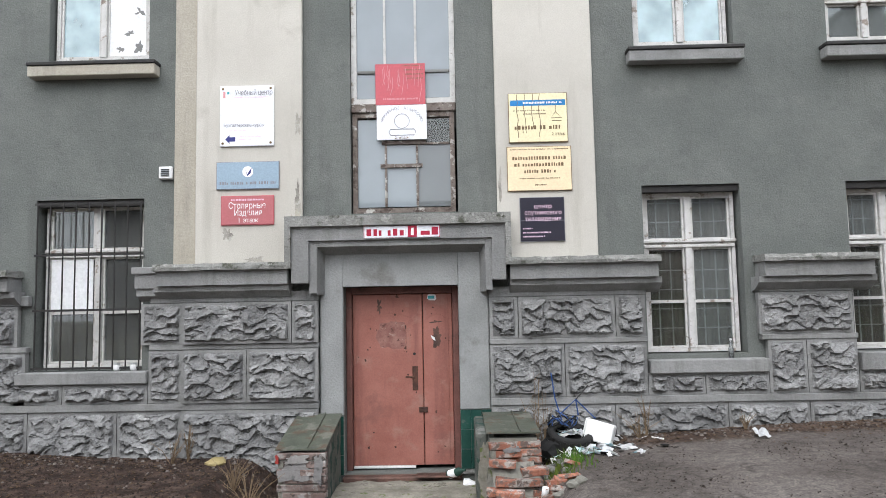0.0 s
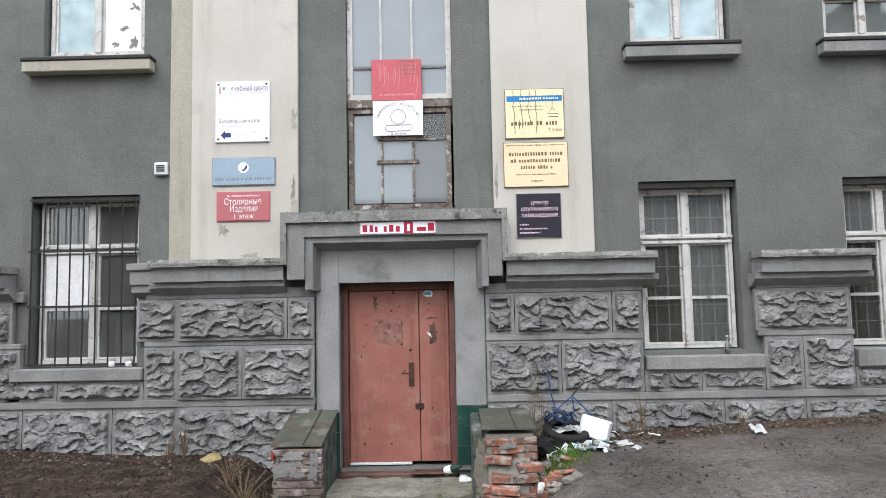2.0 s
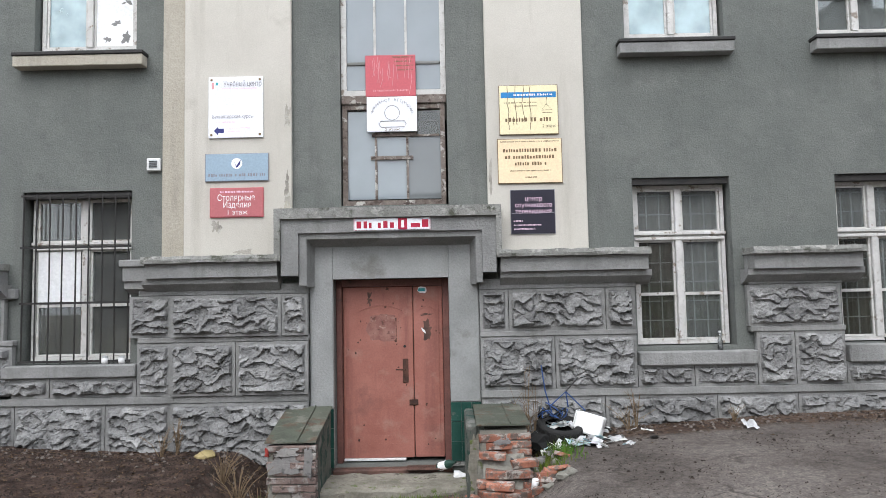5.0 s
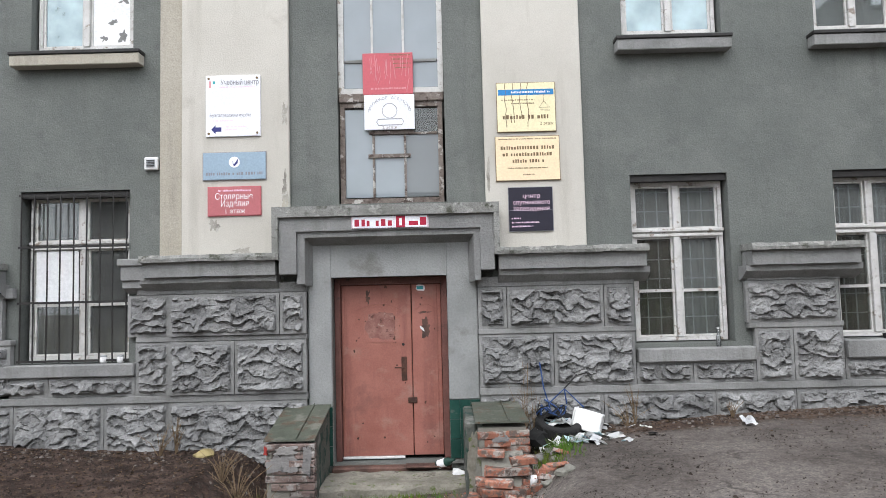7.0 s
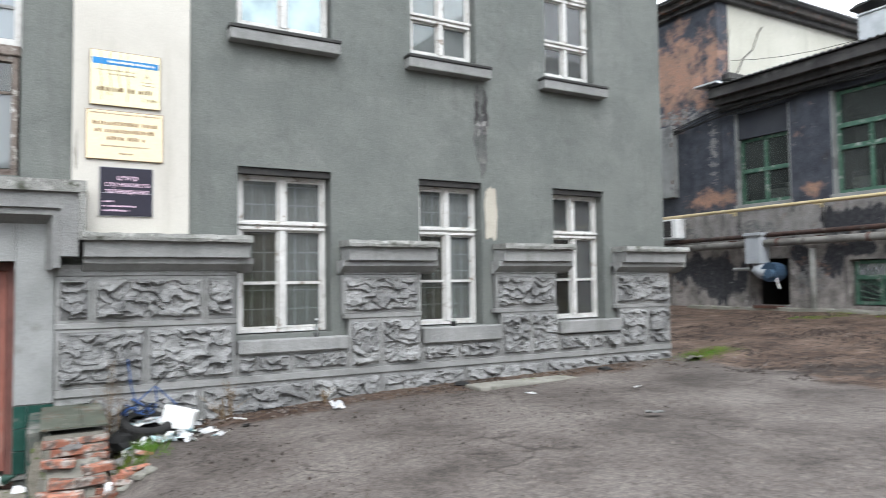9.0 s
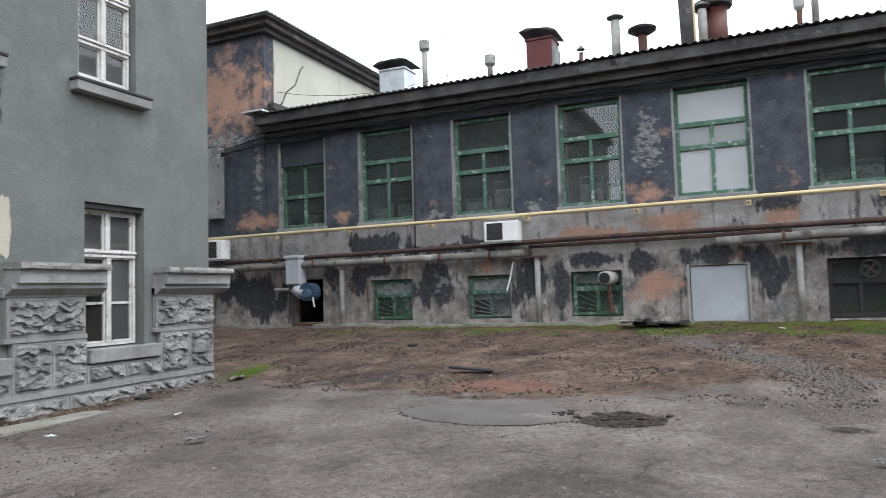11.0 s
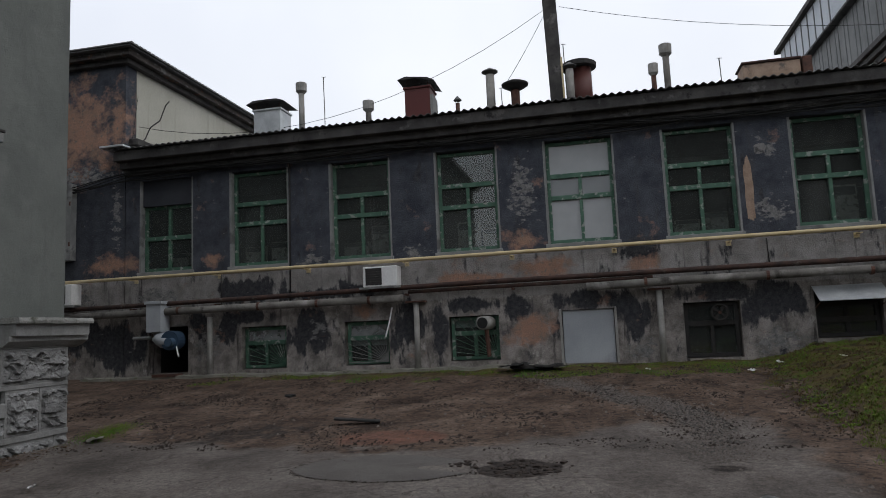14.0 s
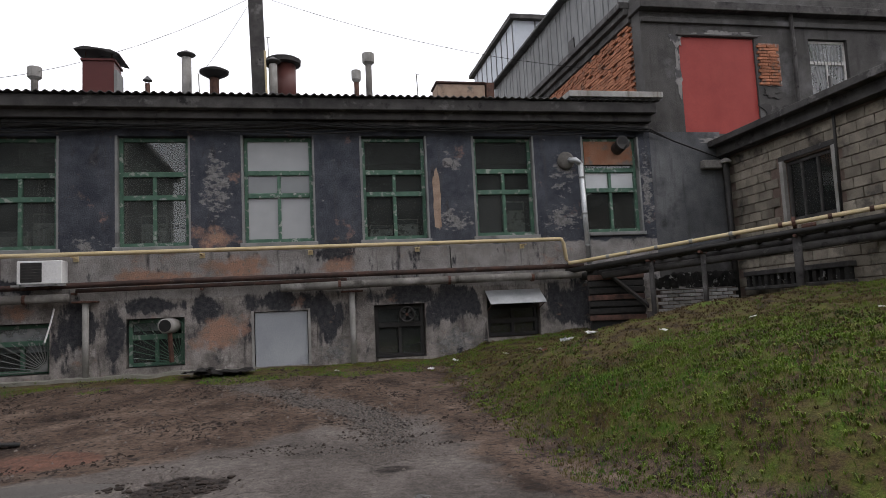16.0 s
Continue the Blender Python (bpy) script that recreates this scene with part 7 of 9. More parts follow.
chunk("black_bag", "torn black rubbish bag under the tyre", "bag", 1.42, 7.62, 0.19, M["black"], 8.1, 0.7)
mug = thing("plastic_cup", "white plastic cup dropped on the broken bricks", "cup", (0.93, 6.5, ground_z(0.93, 6.5) + 0.05))
part("body", lathe([(0.025, 0), (0.035, 0.1), (0.031, 0.1), (0.022, 0.005)], (0, 0, 0), 14), M["white_plastic"], mug, smooth=True)
mug.rotation_euler = (0.3, 0.2, 0)
can = thing("bottle", "discarded bottle with a pale label by the door corner", "bottle", (0.14, 7.82, 0.215))
part("body", lathe([(0.045, -0.09), (0.045, 0.06), (0.015, 0.11), (0.015, 0.14)], (0, 0, 0), 14), M["green_wall"], can, smooth=True)
part("paper_label", lathe([(0.0465, -0.07), (0.0465, 0.02)], (0, 0, 0), 14), M["paper"], can)
can.rotation_euler = (radians(70), 0, radians(60))
chunk("rag", "grey crumpled rag lying by the door", "rag", 0.28, 7.75, 0.09, M["paper"], 9.0, 0.8)
chunk("yellow_bag", "crushed yellow plastic bag by the wall foot", "bag", -2.35, 7.55, 0.11, M["yellow_bag"], 2.0, 0.45)
chunk("yellow_brick_lump", "yellowish lump lying before the step", "rubble", -1.3, 6.25, 0.09, M["yellow_bag"], 6.0, 0.6)


# ---- dry plants ----
def dry_plant(x, y, h, n, seed, spread=0.35, mat=None):
    p = thing("dry_weed", "dead dry weed with thin brown stems", "plant", (x, y, ground_z(x, y)), group="dry weeds")
    rng = random.Random(seed)
    bm = bmesh.new()
    for k in range(n):
        a, l = rng.uniform(0, 6.28), h * rng.uniform(0.5, 1)
        dx, dy = math.cos(a) * spread * rng.random() * h, math.sin(a) * spread * rng.random() * h
        tube([(0.03 * dx, 0.03 * dy, -0.02), (dx * 0.4, dy * 0.4, l * 0.55), (dx, dy, l)], 0.005, 4, bm=bm, taper=0.0015)
        for q in range(3):
            t = rng.uniform(0.3, 0.9)
            bx, by, bz = dx * t, dy * t, l * t
            tube([(bx, by, bz), (bx + rng.uniform(-0.12, 0.12) * h, by + rng.uniform(-0.12, 0.12) * h, bz + rng.uniform(0.03, 0.15) * h)], 0.003, 3, bm=bm, taper=0.001)
    part("dry_growth", bm, mat or M["dry_stem"], p)
    return p


for k, (x, y, h, n) in enumerate(((-1.75, 6.7, 0.35, 26), (-1.5, 6.5, 0.32, 22), (-1.95, 6.9, 0.3, 18), (1.02, 7.7, 0.95, 6), (1.1, 7.72, 0.7, 7), (0.98, 7.6, 0.6, 6), (2.18, 7.72, 0.5, 10), (2.1, 7.7, 0.3, 12), (-2.7, 7.7, 0.4, 14), (-2.85, 7.65, 0.3, 12), (-4.8, 7.6, 0.45, 8), (3.2, 7.7, 0.2, 10), (0.2, 6.9, 0.12, 10), (-0.6, 6.9, 0.1, 10))):
    dry_plant(x, y, h, n, 300 + k, 1.0 if h < 0.4 else 0.25)


def scatter(name, label, cat, count, spot, shape, mat, seed):
    """Many loose bits of one kind in one mesh."""
    rng = random.Random(seed)
    verts, faces = [], []
    for _ in range(count):
        at = spot(rng)
        if at is None:
            continue
        x, y, s_ = at
        b, vs, fs = len(verts), *shape(rng, s_)
        z = ground_z(x, y)
        a = rng.uniform(0, 6.28)
        ca, sa = math.cos(a), math.sin(a)
        verts += [(x + ca * p[0] - sa * p[1], y + sa * p[0] + ca * p[1], z + p[2]) for p in vs]
        faces += [tuple(b + i for i in f) for f in fs]
    me = bpy.data.meshes.new(name)
    me.from_pydata(verts, [], faces)
    me.materials.append(mat)
    return tagged(new(name, me), label, cat, kind="stuff")


def pebble(rng, s_):
    h = s_ * rng.uniform(0.4, 0.9)
    return [(-s_, -s_ * 0.5, -0.01), (s_ * 0.8, -s_ * 0.8, -0.01), (s_, s_ * 0.6, -0.01), (-s_ * 0.6, s_ * 0.8, -0.01), (-s_ * 0.3, 0, h), (s_ * 0.4, s_ * 0.1, h * 0.9)], [(0, 1, 5, 4), (1, 2, 5), (2, 3, 4, 5), (3, 0, 4)]


def leaf_bit(rng, s_):
    t = rng.uniform(0.0, 0.6) * s_
    return [(-s_, 0, 0.004), (0, -s_ * 0.45, 0.006 + t), (s_, 0, 0.005), (0, s_ * 0.45, 0.008 + t * 0.5)], [(0, 1, 2, 3)]


def blade(rng, s_):
    w, l = 0.004 + 0.003 * rng.random(), s_
    return [(-w, 0, -0.01), (w, 0, -0.01), (rng.uniform(-0.6, 0.6) * l, rng.uniform(-0.3, 0.3) * l, l)], [(0, 1, 2)]


def tuft(rng, s_):
    """A low clump of broad bent blades."""
    vs, fs = [], []
    for _ in range(7):
        a, w, l = rng.uniform(0, 6.28), s_ * rng.uniform(0.07, 0.14), s_ * rng.uniform(0.6, 1.15)
        ca, sa, o = math.cos(a), math.sin(a), s_ * rng.uniform(0, 0.35)
        b, r1, r2 = len(vs), o + 0.35 * l, o + l * rng.uniform(0.6, 1.0)
        h1, h2 = l * rng.uniform(0.45, 0.7), l * rng.uniform(0.25, 0.85)
        vs += [(o * ca - w * sa, o * sa + w * ca, -0.01), (o * ca + w * sa, o * sa - w * ca, -0.01), (r1 * ca + w * sa, r1 * sa - w * ca, h1), (r1 * ca - w * sa, r1 * sa + w * ca, h1), (r2 * ca, r2 * sa, h2)]
        fs += [(b, b + 1, b + 2, b + 3), (b + 3, b + 2, b + 4)]
    return vs, fs


def bank_tuft(rng):
    x, y = rng.uniform(3.5, 15.0), rng.uniform(-9.4, -1.4)
    s_ = mound_reach(x, y)
    n1 = noise.noise((x * 0.7, y * 0.7, 41)) + 0.6 * noise.noise((x * 2.1, y * 2.1, 42))
    lush = 1 - smooth(0.5, 3.4, math.hypot((x - 6.8) / 1.4, y + 3.6))
    bare = 1 - smooth(0.6, 3.4, math.hypot((x - 11.2) / 1.5, y + 5.2))
    return (x, y, rng.uniform(0.018, 0.045) * (1 + 0.4 * lush)) if s_ > 0.25 and rng.random() < 0.30 + 0.9 * n1 + 0.55 * lush - 0.6 * bare else None


def bank_weed(rng):
    at = on_dry_bank(rng)
    return at and (at[0], at[1], rng.uniform(0.02, 0.05))


def front_crumbs(rng):
    x, y = rng.uniform(0.9, 6.0), 7.8 - 3.2 * rng.random() ** 1.6
    return (x, y, rng.uniform(0.004, 0.013) * (2.0 if rng.random() < 0.04 else 1)) if noise.noise((x * 1.3, y * 1.3, 51)) > -0.15 else None


def front_soil(rng):
    x, y = rng.uniform(-6, -1.2), rng.uniform(5.2, 7.8)
    return (x, y, rng.uniform(0.006, 0.022))


M["leaf_litter"] = material("brown_leaf_litter", (0.045, 0.028, 0.018), (0.12, 0.08, 0.048), 40, 0.9, 0.1, 60)
M["pebbles"] = material("grey_brown_pebbles", (0.075, 0.062, 0.054), (0.17, 0.15, 0.135), 25, 0.9, 0.2, 60)
M["clods"] = material("dark_earth_clods", (0.018, 0.014, 0.012), (0.045, 0.034, 0.028), 15, 0.95, 0.3, 60)
M["grass_blade"] = material("short_yard_grass", (0.075, 0.115, 0.012), (0.125, 0.180, 0.022), 0.9, 0.7, 0.0, 30, spots=[(0.130, 0.095, 0.036), (0.060, 0.155, 0.013)], spot_at=(0.5, 0.6), spot_scale=0.7)
M["dry_grass"] = material("dry_yellow_grass", (0.085, 0.065, 0.034), (0.14, 0.112, 0.06), 6, 0.9, 0.0, 40)


def in_yard(rng):
    x, y = rng.uniform(3, 14.8), rng.uniform(-3, 8)
    return (x, y, rng.uniform(0.004, 0.014) * (2.2 if rng.random() < 0.06 else 1)) if mound_reach(x, y) < 0.4 and not (y > 7.6 and x < 9) else None


def in_dirt(rng):
    x, y = rng.uniform(8.2, 14.7), rng.uniform(-3.5, 10)
    return (x, y, rng.uniform(0.008, 0.022) * (1.9 if rng.random() < 0.1 else 1)) if noise.noise((x * 0.9, y * 0.9, 5)) + 0.6 * noise.noise((x * 2.7, y * 2.7, 6)) > 0.12 and mound_reach(x, y) < 0.6 else None


def along_wall(rng):
    x = rng.uniform(-6, 9)
    y = 7.85 - abs(rng.gauss(0, 0.55 if x < 0 else 0.3))
    return None if -1.6 < x < 0.95 else (x, y, rng.uniform(0.01, 0.03))


def left_front(rng):
    x, y = rng.uniform(-6, -1.7), rng.uniform(5, 7.8)
    return (x, y, rng.uniform(0.008, 0.028))


def on_bank(rng):
    x, y = rng.uniform(2.5, 15.0), rng.uniform(-9.6, -1.2)
    s_ = mound_reach(x, y)
    g_ = noise.noise((x * 0.55, y * 0.55, 11)) + 0.5 * noise.noise((x * 1.9, y * 1.9, 12)) - 0.25 * smooth(-5.5, -7.5, y) * 0
    lush = 1 - smooth(0.5, 3.2, math.hypot((x - 6.6) / 1.3, y + 3.6))
    bare = 1 - smooth(0.6, 3.6, math.hypot((x - 11.2) / 1.5, y + 5.0))
    tuft = noise.noise((x * 2.3, y * 2.3, 31)) + 0.5 * noise.noise((x * 5.1, y * 5.1, 32))
    return (x, y, rng.uniform(0.012, 0.034) * (1 + 0.5 * g_ + 0.7 * lush + 0.8 * max(0.0, tuft))) if s_ > 0.1 + 0.7 * g_ and rng.random() < 0.42 + 0.9 * g_ + 1.4 * tuft + 0.45 * lush - 0.6 * bare else None


def on_dry_bank(rng):
    x, y = rng.uniform(4.5, 15.0), rng.uniform(-9.6, -1.2)
    dry = 1 - smooth(1.0, 5.0, math.hypot((x - 11.0) / 1.5, y + 5.0))
    g_ = noise.noise((x * 0.8, y * 0.8, 21))
    return (x, y, rng.uniform(0.015, 0.04)) if mound_reach(x, y) > 0.1 and rng.random() < 0.25 + dry + 0.8 * g_ else None


def verge(rng):
    x, y = rng.uniform(13.0, 14.7), rng.uniform(-3, 9)
    return (x, y, rng.uniform(0.015, 0.05)) if noise.noise((x * 1.5, y * 0.9, 2)) + 0.35 * (x - 14.0) - 0.03 * y > -0.05 else None


def corner_tuft(rng):
    return (rng.gauss(9.45, 0.26), rng.gauss(7.65, 0.16), rng.uniform(0.01, 0.035))


def chip_strip(rng):
    x = rng.uniform(7.6, 13.3)
    y = float(np.interp(x, [7.5, 8.1, 9.7, 10.8, 12.8, 14], [-0.6, -0.45, -0.55, -0.15, 1.25, 2.2])) + rng.gauss(0, 0.27)
    return (x, y, rng.uniform(0.008, 0.026))


def step_tuft(rng):
    if rng.random() < 0.6:
        return (rng.gauss(-0.6, 0.4), rng.gauss(7.12, 0.07), rng.uniform(0.02, 0.08))
    return (rng.gauss(1.18, 0.12), rng.gauss(6.95, 0.2), rng.uniform(0.03, 0.1))


def step_dirt(rng):
    x, y = rng.uniform(-1.1, 1.0), rng.uniform(6.0, 7.2)
    return (x, y, rng.uniform(0.006, 0.022))


scatter("gravel", "pale broken gravel strewn in a strip", "gravel", 3800, chip_strip, pebble, M["pebbles"], 21)
scatter("grass", "small grass tufts before the entrance step", "grass", 1500, step_tuft, blade, M["grass_blade"], 22)
scatter("rubble_bits", "small brick and mortar bits before the step", "rubble", 900, step_dirt, pebble, M["brick"], 23)
scatter("leaf_litter", "dead leaves before the entrance step", "leaves", 500, step_dirt, leaf_bit, M["leaf_litter"], 24)
scatter("gravel", "small stones strewn over the yard", "gravel", 12000, in_yard, pebble, M["pebbles"], 1)
scatter("earth_clods", "dark earth clods and broken asphalt in the yard", "earth", 22000, in_dirt, pebble, M["clods"], 2)
scatter("leaf_litter", "brown dead leaves along the wall foot", "leaves", 1900, along_wall, leaf_bit, M["leaf_litter"], 3)
scatter("leaf_litter", "brown dead leaves and stalks on the bare earth", "leaves", 1500, left_front, leaf_bit, M["leaf_litter"], 4)
scatter("wall_foot_stones", "small stones along the wall foot", "gravel", 900, along_wall, pebble, M["pebbles"], 5)
scatter("grass", "short patchy green grass on the bank", "grass", 190000, on_bank, blade, M["grass_blade"], 6)
scatter("dry_grass", "dry yellowish grass stalks on the bank", "grass", 26000, on_dry_bank, blade, M["dry_grass"], 7)
scatter("grass", "thin strip of grass along the workshop wall", "grass", 26000, verge, blade, M["grass_blade"], 8)
M["green_tuft"] = material("lush_low_weeds", (0.072, 0.122, 0.010), (0.130, 0.192, 0.018), 3.0, 0.65, 0.0, 30, spots=[(0.045, 0.062, 0.010), (0.140, 0.145, 0.030)], spot_at=(0.52, 0.6), spot_scale=2.2)
M["brown_tuft"] = material("withered_brown_weeds", (0.055, 0.036, 0.018), (0.115, 0.080, 0.040), 4.0, 0.85, 0.0, 30, spots=[(0.10, 0.075, 0.036)], spot_at=(0.56, 0.62), spot_scale=3)
scatter("weeds", "low lush green weed clumps on the bank", "weeds", 34000, bank_tuft, tuft, M["green_tuft"], 41)
scatter("weeds", "withered brown weed clumps on the bank", "weeds", 12000, bank_weed, tuft, M["brown_tuft"], 42)
scatter("weeds", "low green weed clumps along the workshop wall", "weeds", 900, verge, tuft, M["green_tuft"], 43)
scatter("gravel", "asphalt crumbs before the wall", "gravel", 4200, front_crumbs, pebble, M["clods"], 44)
scatter("gravel", "small pale stones before the wall", "gravel", 1100, front_crumbs, pebble, M["pebbles"], 45)
scatter("earth_clods", "dark soil clods below the barred window", "earth", 5000, front_soil, pebble, M["clods"], 46)
scatter("grass", "small grass tuft at the building corner", "grass", 1600, corner_tuft, blade, M["grass_blade"], 9)

# ---- fittings on the workshop ----
def fan(y, z, r, x=14.95):
    f = thing("exhaust_fan", "dark round exhaust fan set in a basement window", "fan")
    ring = tube([(x, y + r * math.cos(a * math.pi / 10), z + r * math.sin(a * math.pi / 10)) for a in range(21)], 0.022, 6)
    part("ring", ring, M["black_iron"], f)
    for k in range(4):
        a = k * math.pi / 2 + 0.4
        part("blade", extrude_profile([(y, z), (y + r * 0.9 * math.cos(a), z + r * 0.9 * math.sin(a)), (y + r * 0.9 * math.cos(a + 0.5), z + r * 0.9 * math.sin(a + 0.5))], "x", x, x + 0.008), M["black_iron"], f)
    part("hub", lathe([(0.03, 0), (0.03, 0.06)], (0, 0, 0), 10), M["rust"], f).matrix_basis = pose(x - 0.03, y, z, 0, 90, 0)
    return f


fan(-1.72, 2.2, 0.15)
ex = thing("exhaust_duct", "rusty round exhaust outlet in a barred basement window", "duct")
part("drum", tube([(15.05, 2.86, 2.2), (14.62, 2.94, 2.2)], 0.14, 18), M["asbestos_pipe"], ex, smooth=True)
# black disc on the closed end stands in for the shaded bore
part("mouth", tube([(14.63, 2.938, 2.2), (14.612, 2.942, 2.2)], 0.115, 18), M["black"], ex)
part("stem", tube([(14.84, 2.9, 2.1), (14.84, 2.86, 1.5)], 0.045, 8), M["rust"], ex)


def ac_unit(y0, y1, z0, z1, depth=0.34):
    a = thing("air_conditioner", "white outdoor air conditioner on a wall bracket", "air conditioner")
    part("case", box(BX - depth - 0.08, BX - 0.08, y0, y1, z0, z1, 0.012), M["white_plastic"], a)
    ym, r = y0 + (y1 - y0) * 0.68, (z1 - z0) * 0.42
    part("fan_grille", box(BX - depth - 0.086, BX - depth - 0.081, ym - r, ym + r, (z0 + z1) / 2 - r, (z0 + z1) / 2 + r), M["black_iron"], a)
    for k in range(7):
        zz = (z0 + z1) / 2 - r + 2 * r * (k + 0.5) / 7
        part("slat", box(BX - depth - 0.091, BX - depth - 0.0865, ym - r, ym + r, zz - 0.0035, zz + 0.0035), M["eave"], a)
    for y in (y0 + 0.08, y1 - 0.08):
        part("bracket", box(BX - depth - 0.12, BX, y - 0.018, y + 0.018, z0 - 0.04, z0 - 0.004), M["reveal"], a)
    part("shelf", box(BX - depth - 0.12, BX - depth - 0.085, y0 - 0.08, y1 + 0.08, z0 - 0.045, z0 - 0.006), M["reveal"], a)
    return a


ac_unit(4.72, 5.48, 3.07, 3.50)
ac_unit(12.75, 13.3, 3.05, 3.55)
cab = thing("metal_cabinet", "tall pale metal cabinet fixed to the wall", "cabinet")
part("case", box(BX - 0.22, BX - 0.02, 12.98, 13.5, 4.15, 6.05, 0.01), M["reveal"], cab)
part("hinge", box(BX - 0.235, BX - 0.221, 12.99, 13.03, 5.5, 5.6), M["rust"], cab)
part("hinge", box(BX - 0.235, BX - 0.221, 12.99, 13.03, 4.5, 4.6), M["rust"], cab)

blower = thing("extractor_blower", "blue-grey extractor blower with a tall square duct", "blower")
part("duct", box(14.55, 14.9, 10.34, 10.72, 2.32, 3.0, 0.01), M["sheet_grey"], blower)
part("duct_flange", box(14.52, 14.93, 10.31, 10.75, 2.96, 3.03, 0.006), M["sheet_grey"], blower)
part("elbow", tube([(14.72, 10.53, 2.36), (14.72, 10.5, 2.22), (14.7, 10.36, 2.12), (14.7, 10.2, 2.1)], 0.17, 14), M["sheet_grey"], blower, smooth=True)
part("volute", tube([(14.55, 10.12, 2.12), (14.85, 10.12, 2.12)], 0.22, 20), flat("blue_machine_paint", (0.03, 0.055, 0.09)), blower, "blue painted volute")
part("motor", tube([(14.4, 10.05, 2.08), (14.56, 10.05, 2.08)], 0.1, 14), flat("light_blue_machine_paint", (0.05, 0.085, 0.13)), blower, "light blue motor")
part("side_pipe", tube([(14.7, 10.7, 2.2), (14.7, 11.15, 2.2)], 0.04, 8), M["reveal"], blower)
part("strut", tube([(14.6, 10.0, 2.1), (14.55, 9.88, 1.75)], 0.018, 6), M["white_plastic"], blower)
part("stand", box(14.6, 14.9, 10.0, 10.6, 1.3, 1.36), M["rust"], blower)

aw = thing("awning", "bent pale metal awning over a basement window", "awning")
part("sheet", extrude_profile([(BX, 2.62), (BX - 0.42, 2.33), (BX - 0.42, 2.318), (BX, 2.606)], "y", -4.64, -3.42), M["galv"], aw)
part("stay", tube([(BX - 0.4, -4.6, 2.32), (BX, -4.6, 2.2)], 0.012, 6), M["rust"], aw)
part("stay", tube([(BX - 0.4, -3.46, 2.32), (BX, -3.46, 2.2)], 0.012, 6), M["rust"], aw)

vs = thing("vent_stack", "pale metal vent stack with a round wall cowl", "vent pipe")
part("cowl", lathe([(0.19, 0), (0.20, 0.05), (0.14, 0.11), (0.02, 0.14)], (0, 0, 0), 18), M["lagging"], vs, smooth=True).matrix_basis = pose(BX - 0.01, -5.42, 5.42, 0, -90, 0)
part("elbow", tube([(BX - 0.1, -5.45, 5.42), (BX - 0.22, -5.58, 5.40), (BX - 0.22, -5.68, 5.3)], 0.06, 10), M["galv"], vs, smooth=True)
part("pipe", tube([(BX - 0.22, -5.68, 5.32), (BX - 0.22, -5.74, 3.1)], 0.058, 12), M["galv"], vs, smooth=True)
for z in (5.0, 4.2, 3.5):
    part("collar", tube([(BX - 0.22, -5.69 - (5.0 - z) * 0.024, z - 0.02), (BX - 0.22, -5.69 - (5.0 - z) * 0.024, z + 0.02)], 0.068, 12), M["reveal"], vs)
fl = thing("exhaust_pipe", "black sooty exhaust pipe leaving an upper window", "pipe")
part("pipe", tube([(BX + 0.3, -6.75, 5.72), (BX - 0.1, -6.72, 5.75), (BX - 0.28, -6.7, 5.78)], 0.14, 16), M["black_iron"], fl, smooth=True)
part("flange", tube([(BX - 0.24, -6.7, 5.775), (BX - 0.29, -6.7, 5.78)], 0.155, 16), M["black_iron"], fl)
# the dark inside of the pipe, painted as a black disc
part("mouth", tube([(BX - 0.288, -6.7, 5.78), (BX - 0.294, -6.7, 5.78)], 0.125, 16), M["black"], fl)
tagged(link("window_board", box(BX + 0.12, BX + 0.13, -7.1, -5.93, 5.36, 5.9), M["orange_flake"]), "rusty orange board in the top of a window", "board")
tagged(link("white_rod", tube([(14.85, 4.93, 2.62), (14.8, 4.99, 2.3), (14.75, 5.06, 2.0)], 0.016, 6), M["white_plastic"]), "thin white plastic pipe hanging from the wall", "pipe")
pipe("conduit", [(14.96, 7.3, 6.05), (14.96, 7.32, 4.5), (14.96, 7.34, 2.85)], 0.018, M["black_iron"], "thin dark conduit running down the wall", 6)
pipe("conduit", [(14.97, 9.05, 3.6), (14.97, 9.06, 2.9)], 0.014, M["black_iron"], "thin dark conduit running down the wall", 6)
pipe("conduit", [(14.97, -2.7, 3.6), (14.97, -2.71, 3.1)], 0.012, M["black_iron"], "thin dark conduit running down the wall", 6)
for y in (11.3, 9.1, 6.9, 4.6, 2.3, 0.2, -2.0, -4.3):
    b = thing("pipe_bracket", "small iron bracket holding the pipes to the wall", "bracket")
    part("arm", box(14.72, BX, y - 0.02, y + 0.02, 3.555, 3.575), M["gas"], b)
    part("plate", box(14.985, BX, y - 0.05, y + 0.05, 3.5, 3.6), M["gas"], b)
    part("hanger", box(14.78, BX, y - 0.025, y + 0.025, 2.86, 2.9), M["rust"], b)
for y in (1.95, -0.35, -2.6, -4.4, 8.0, 6.6, 10.0, 5.4):
    tagged(link("pipe_clamp", tube([(14.74, y - 0.03, 2.795 if y > 4 else 2.86), (14.74, y + 0.03, 2.795 if y > 4 else 2.86)], 0.094, 12), M["rust"]), "iron clamp round a lagged pipe", "clamp") if not (0.8 < y < 4.65) else None
pipe("rusty_pipe", [(14.82, 4.55, 2.93), (14.82, 1.0, 2.95), (14.82, -0.5, 2.96)], 0.04, M["dark_rust"], "thin rusty pipe along the wall")
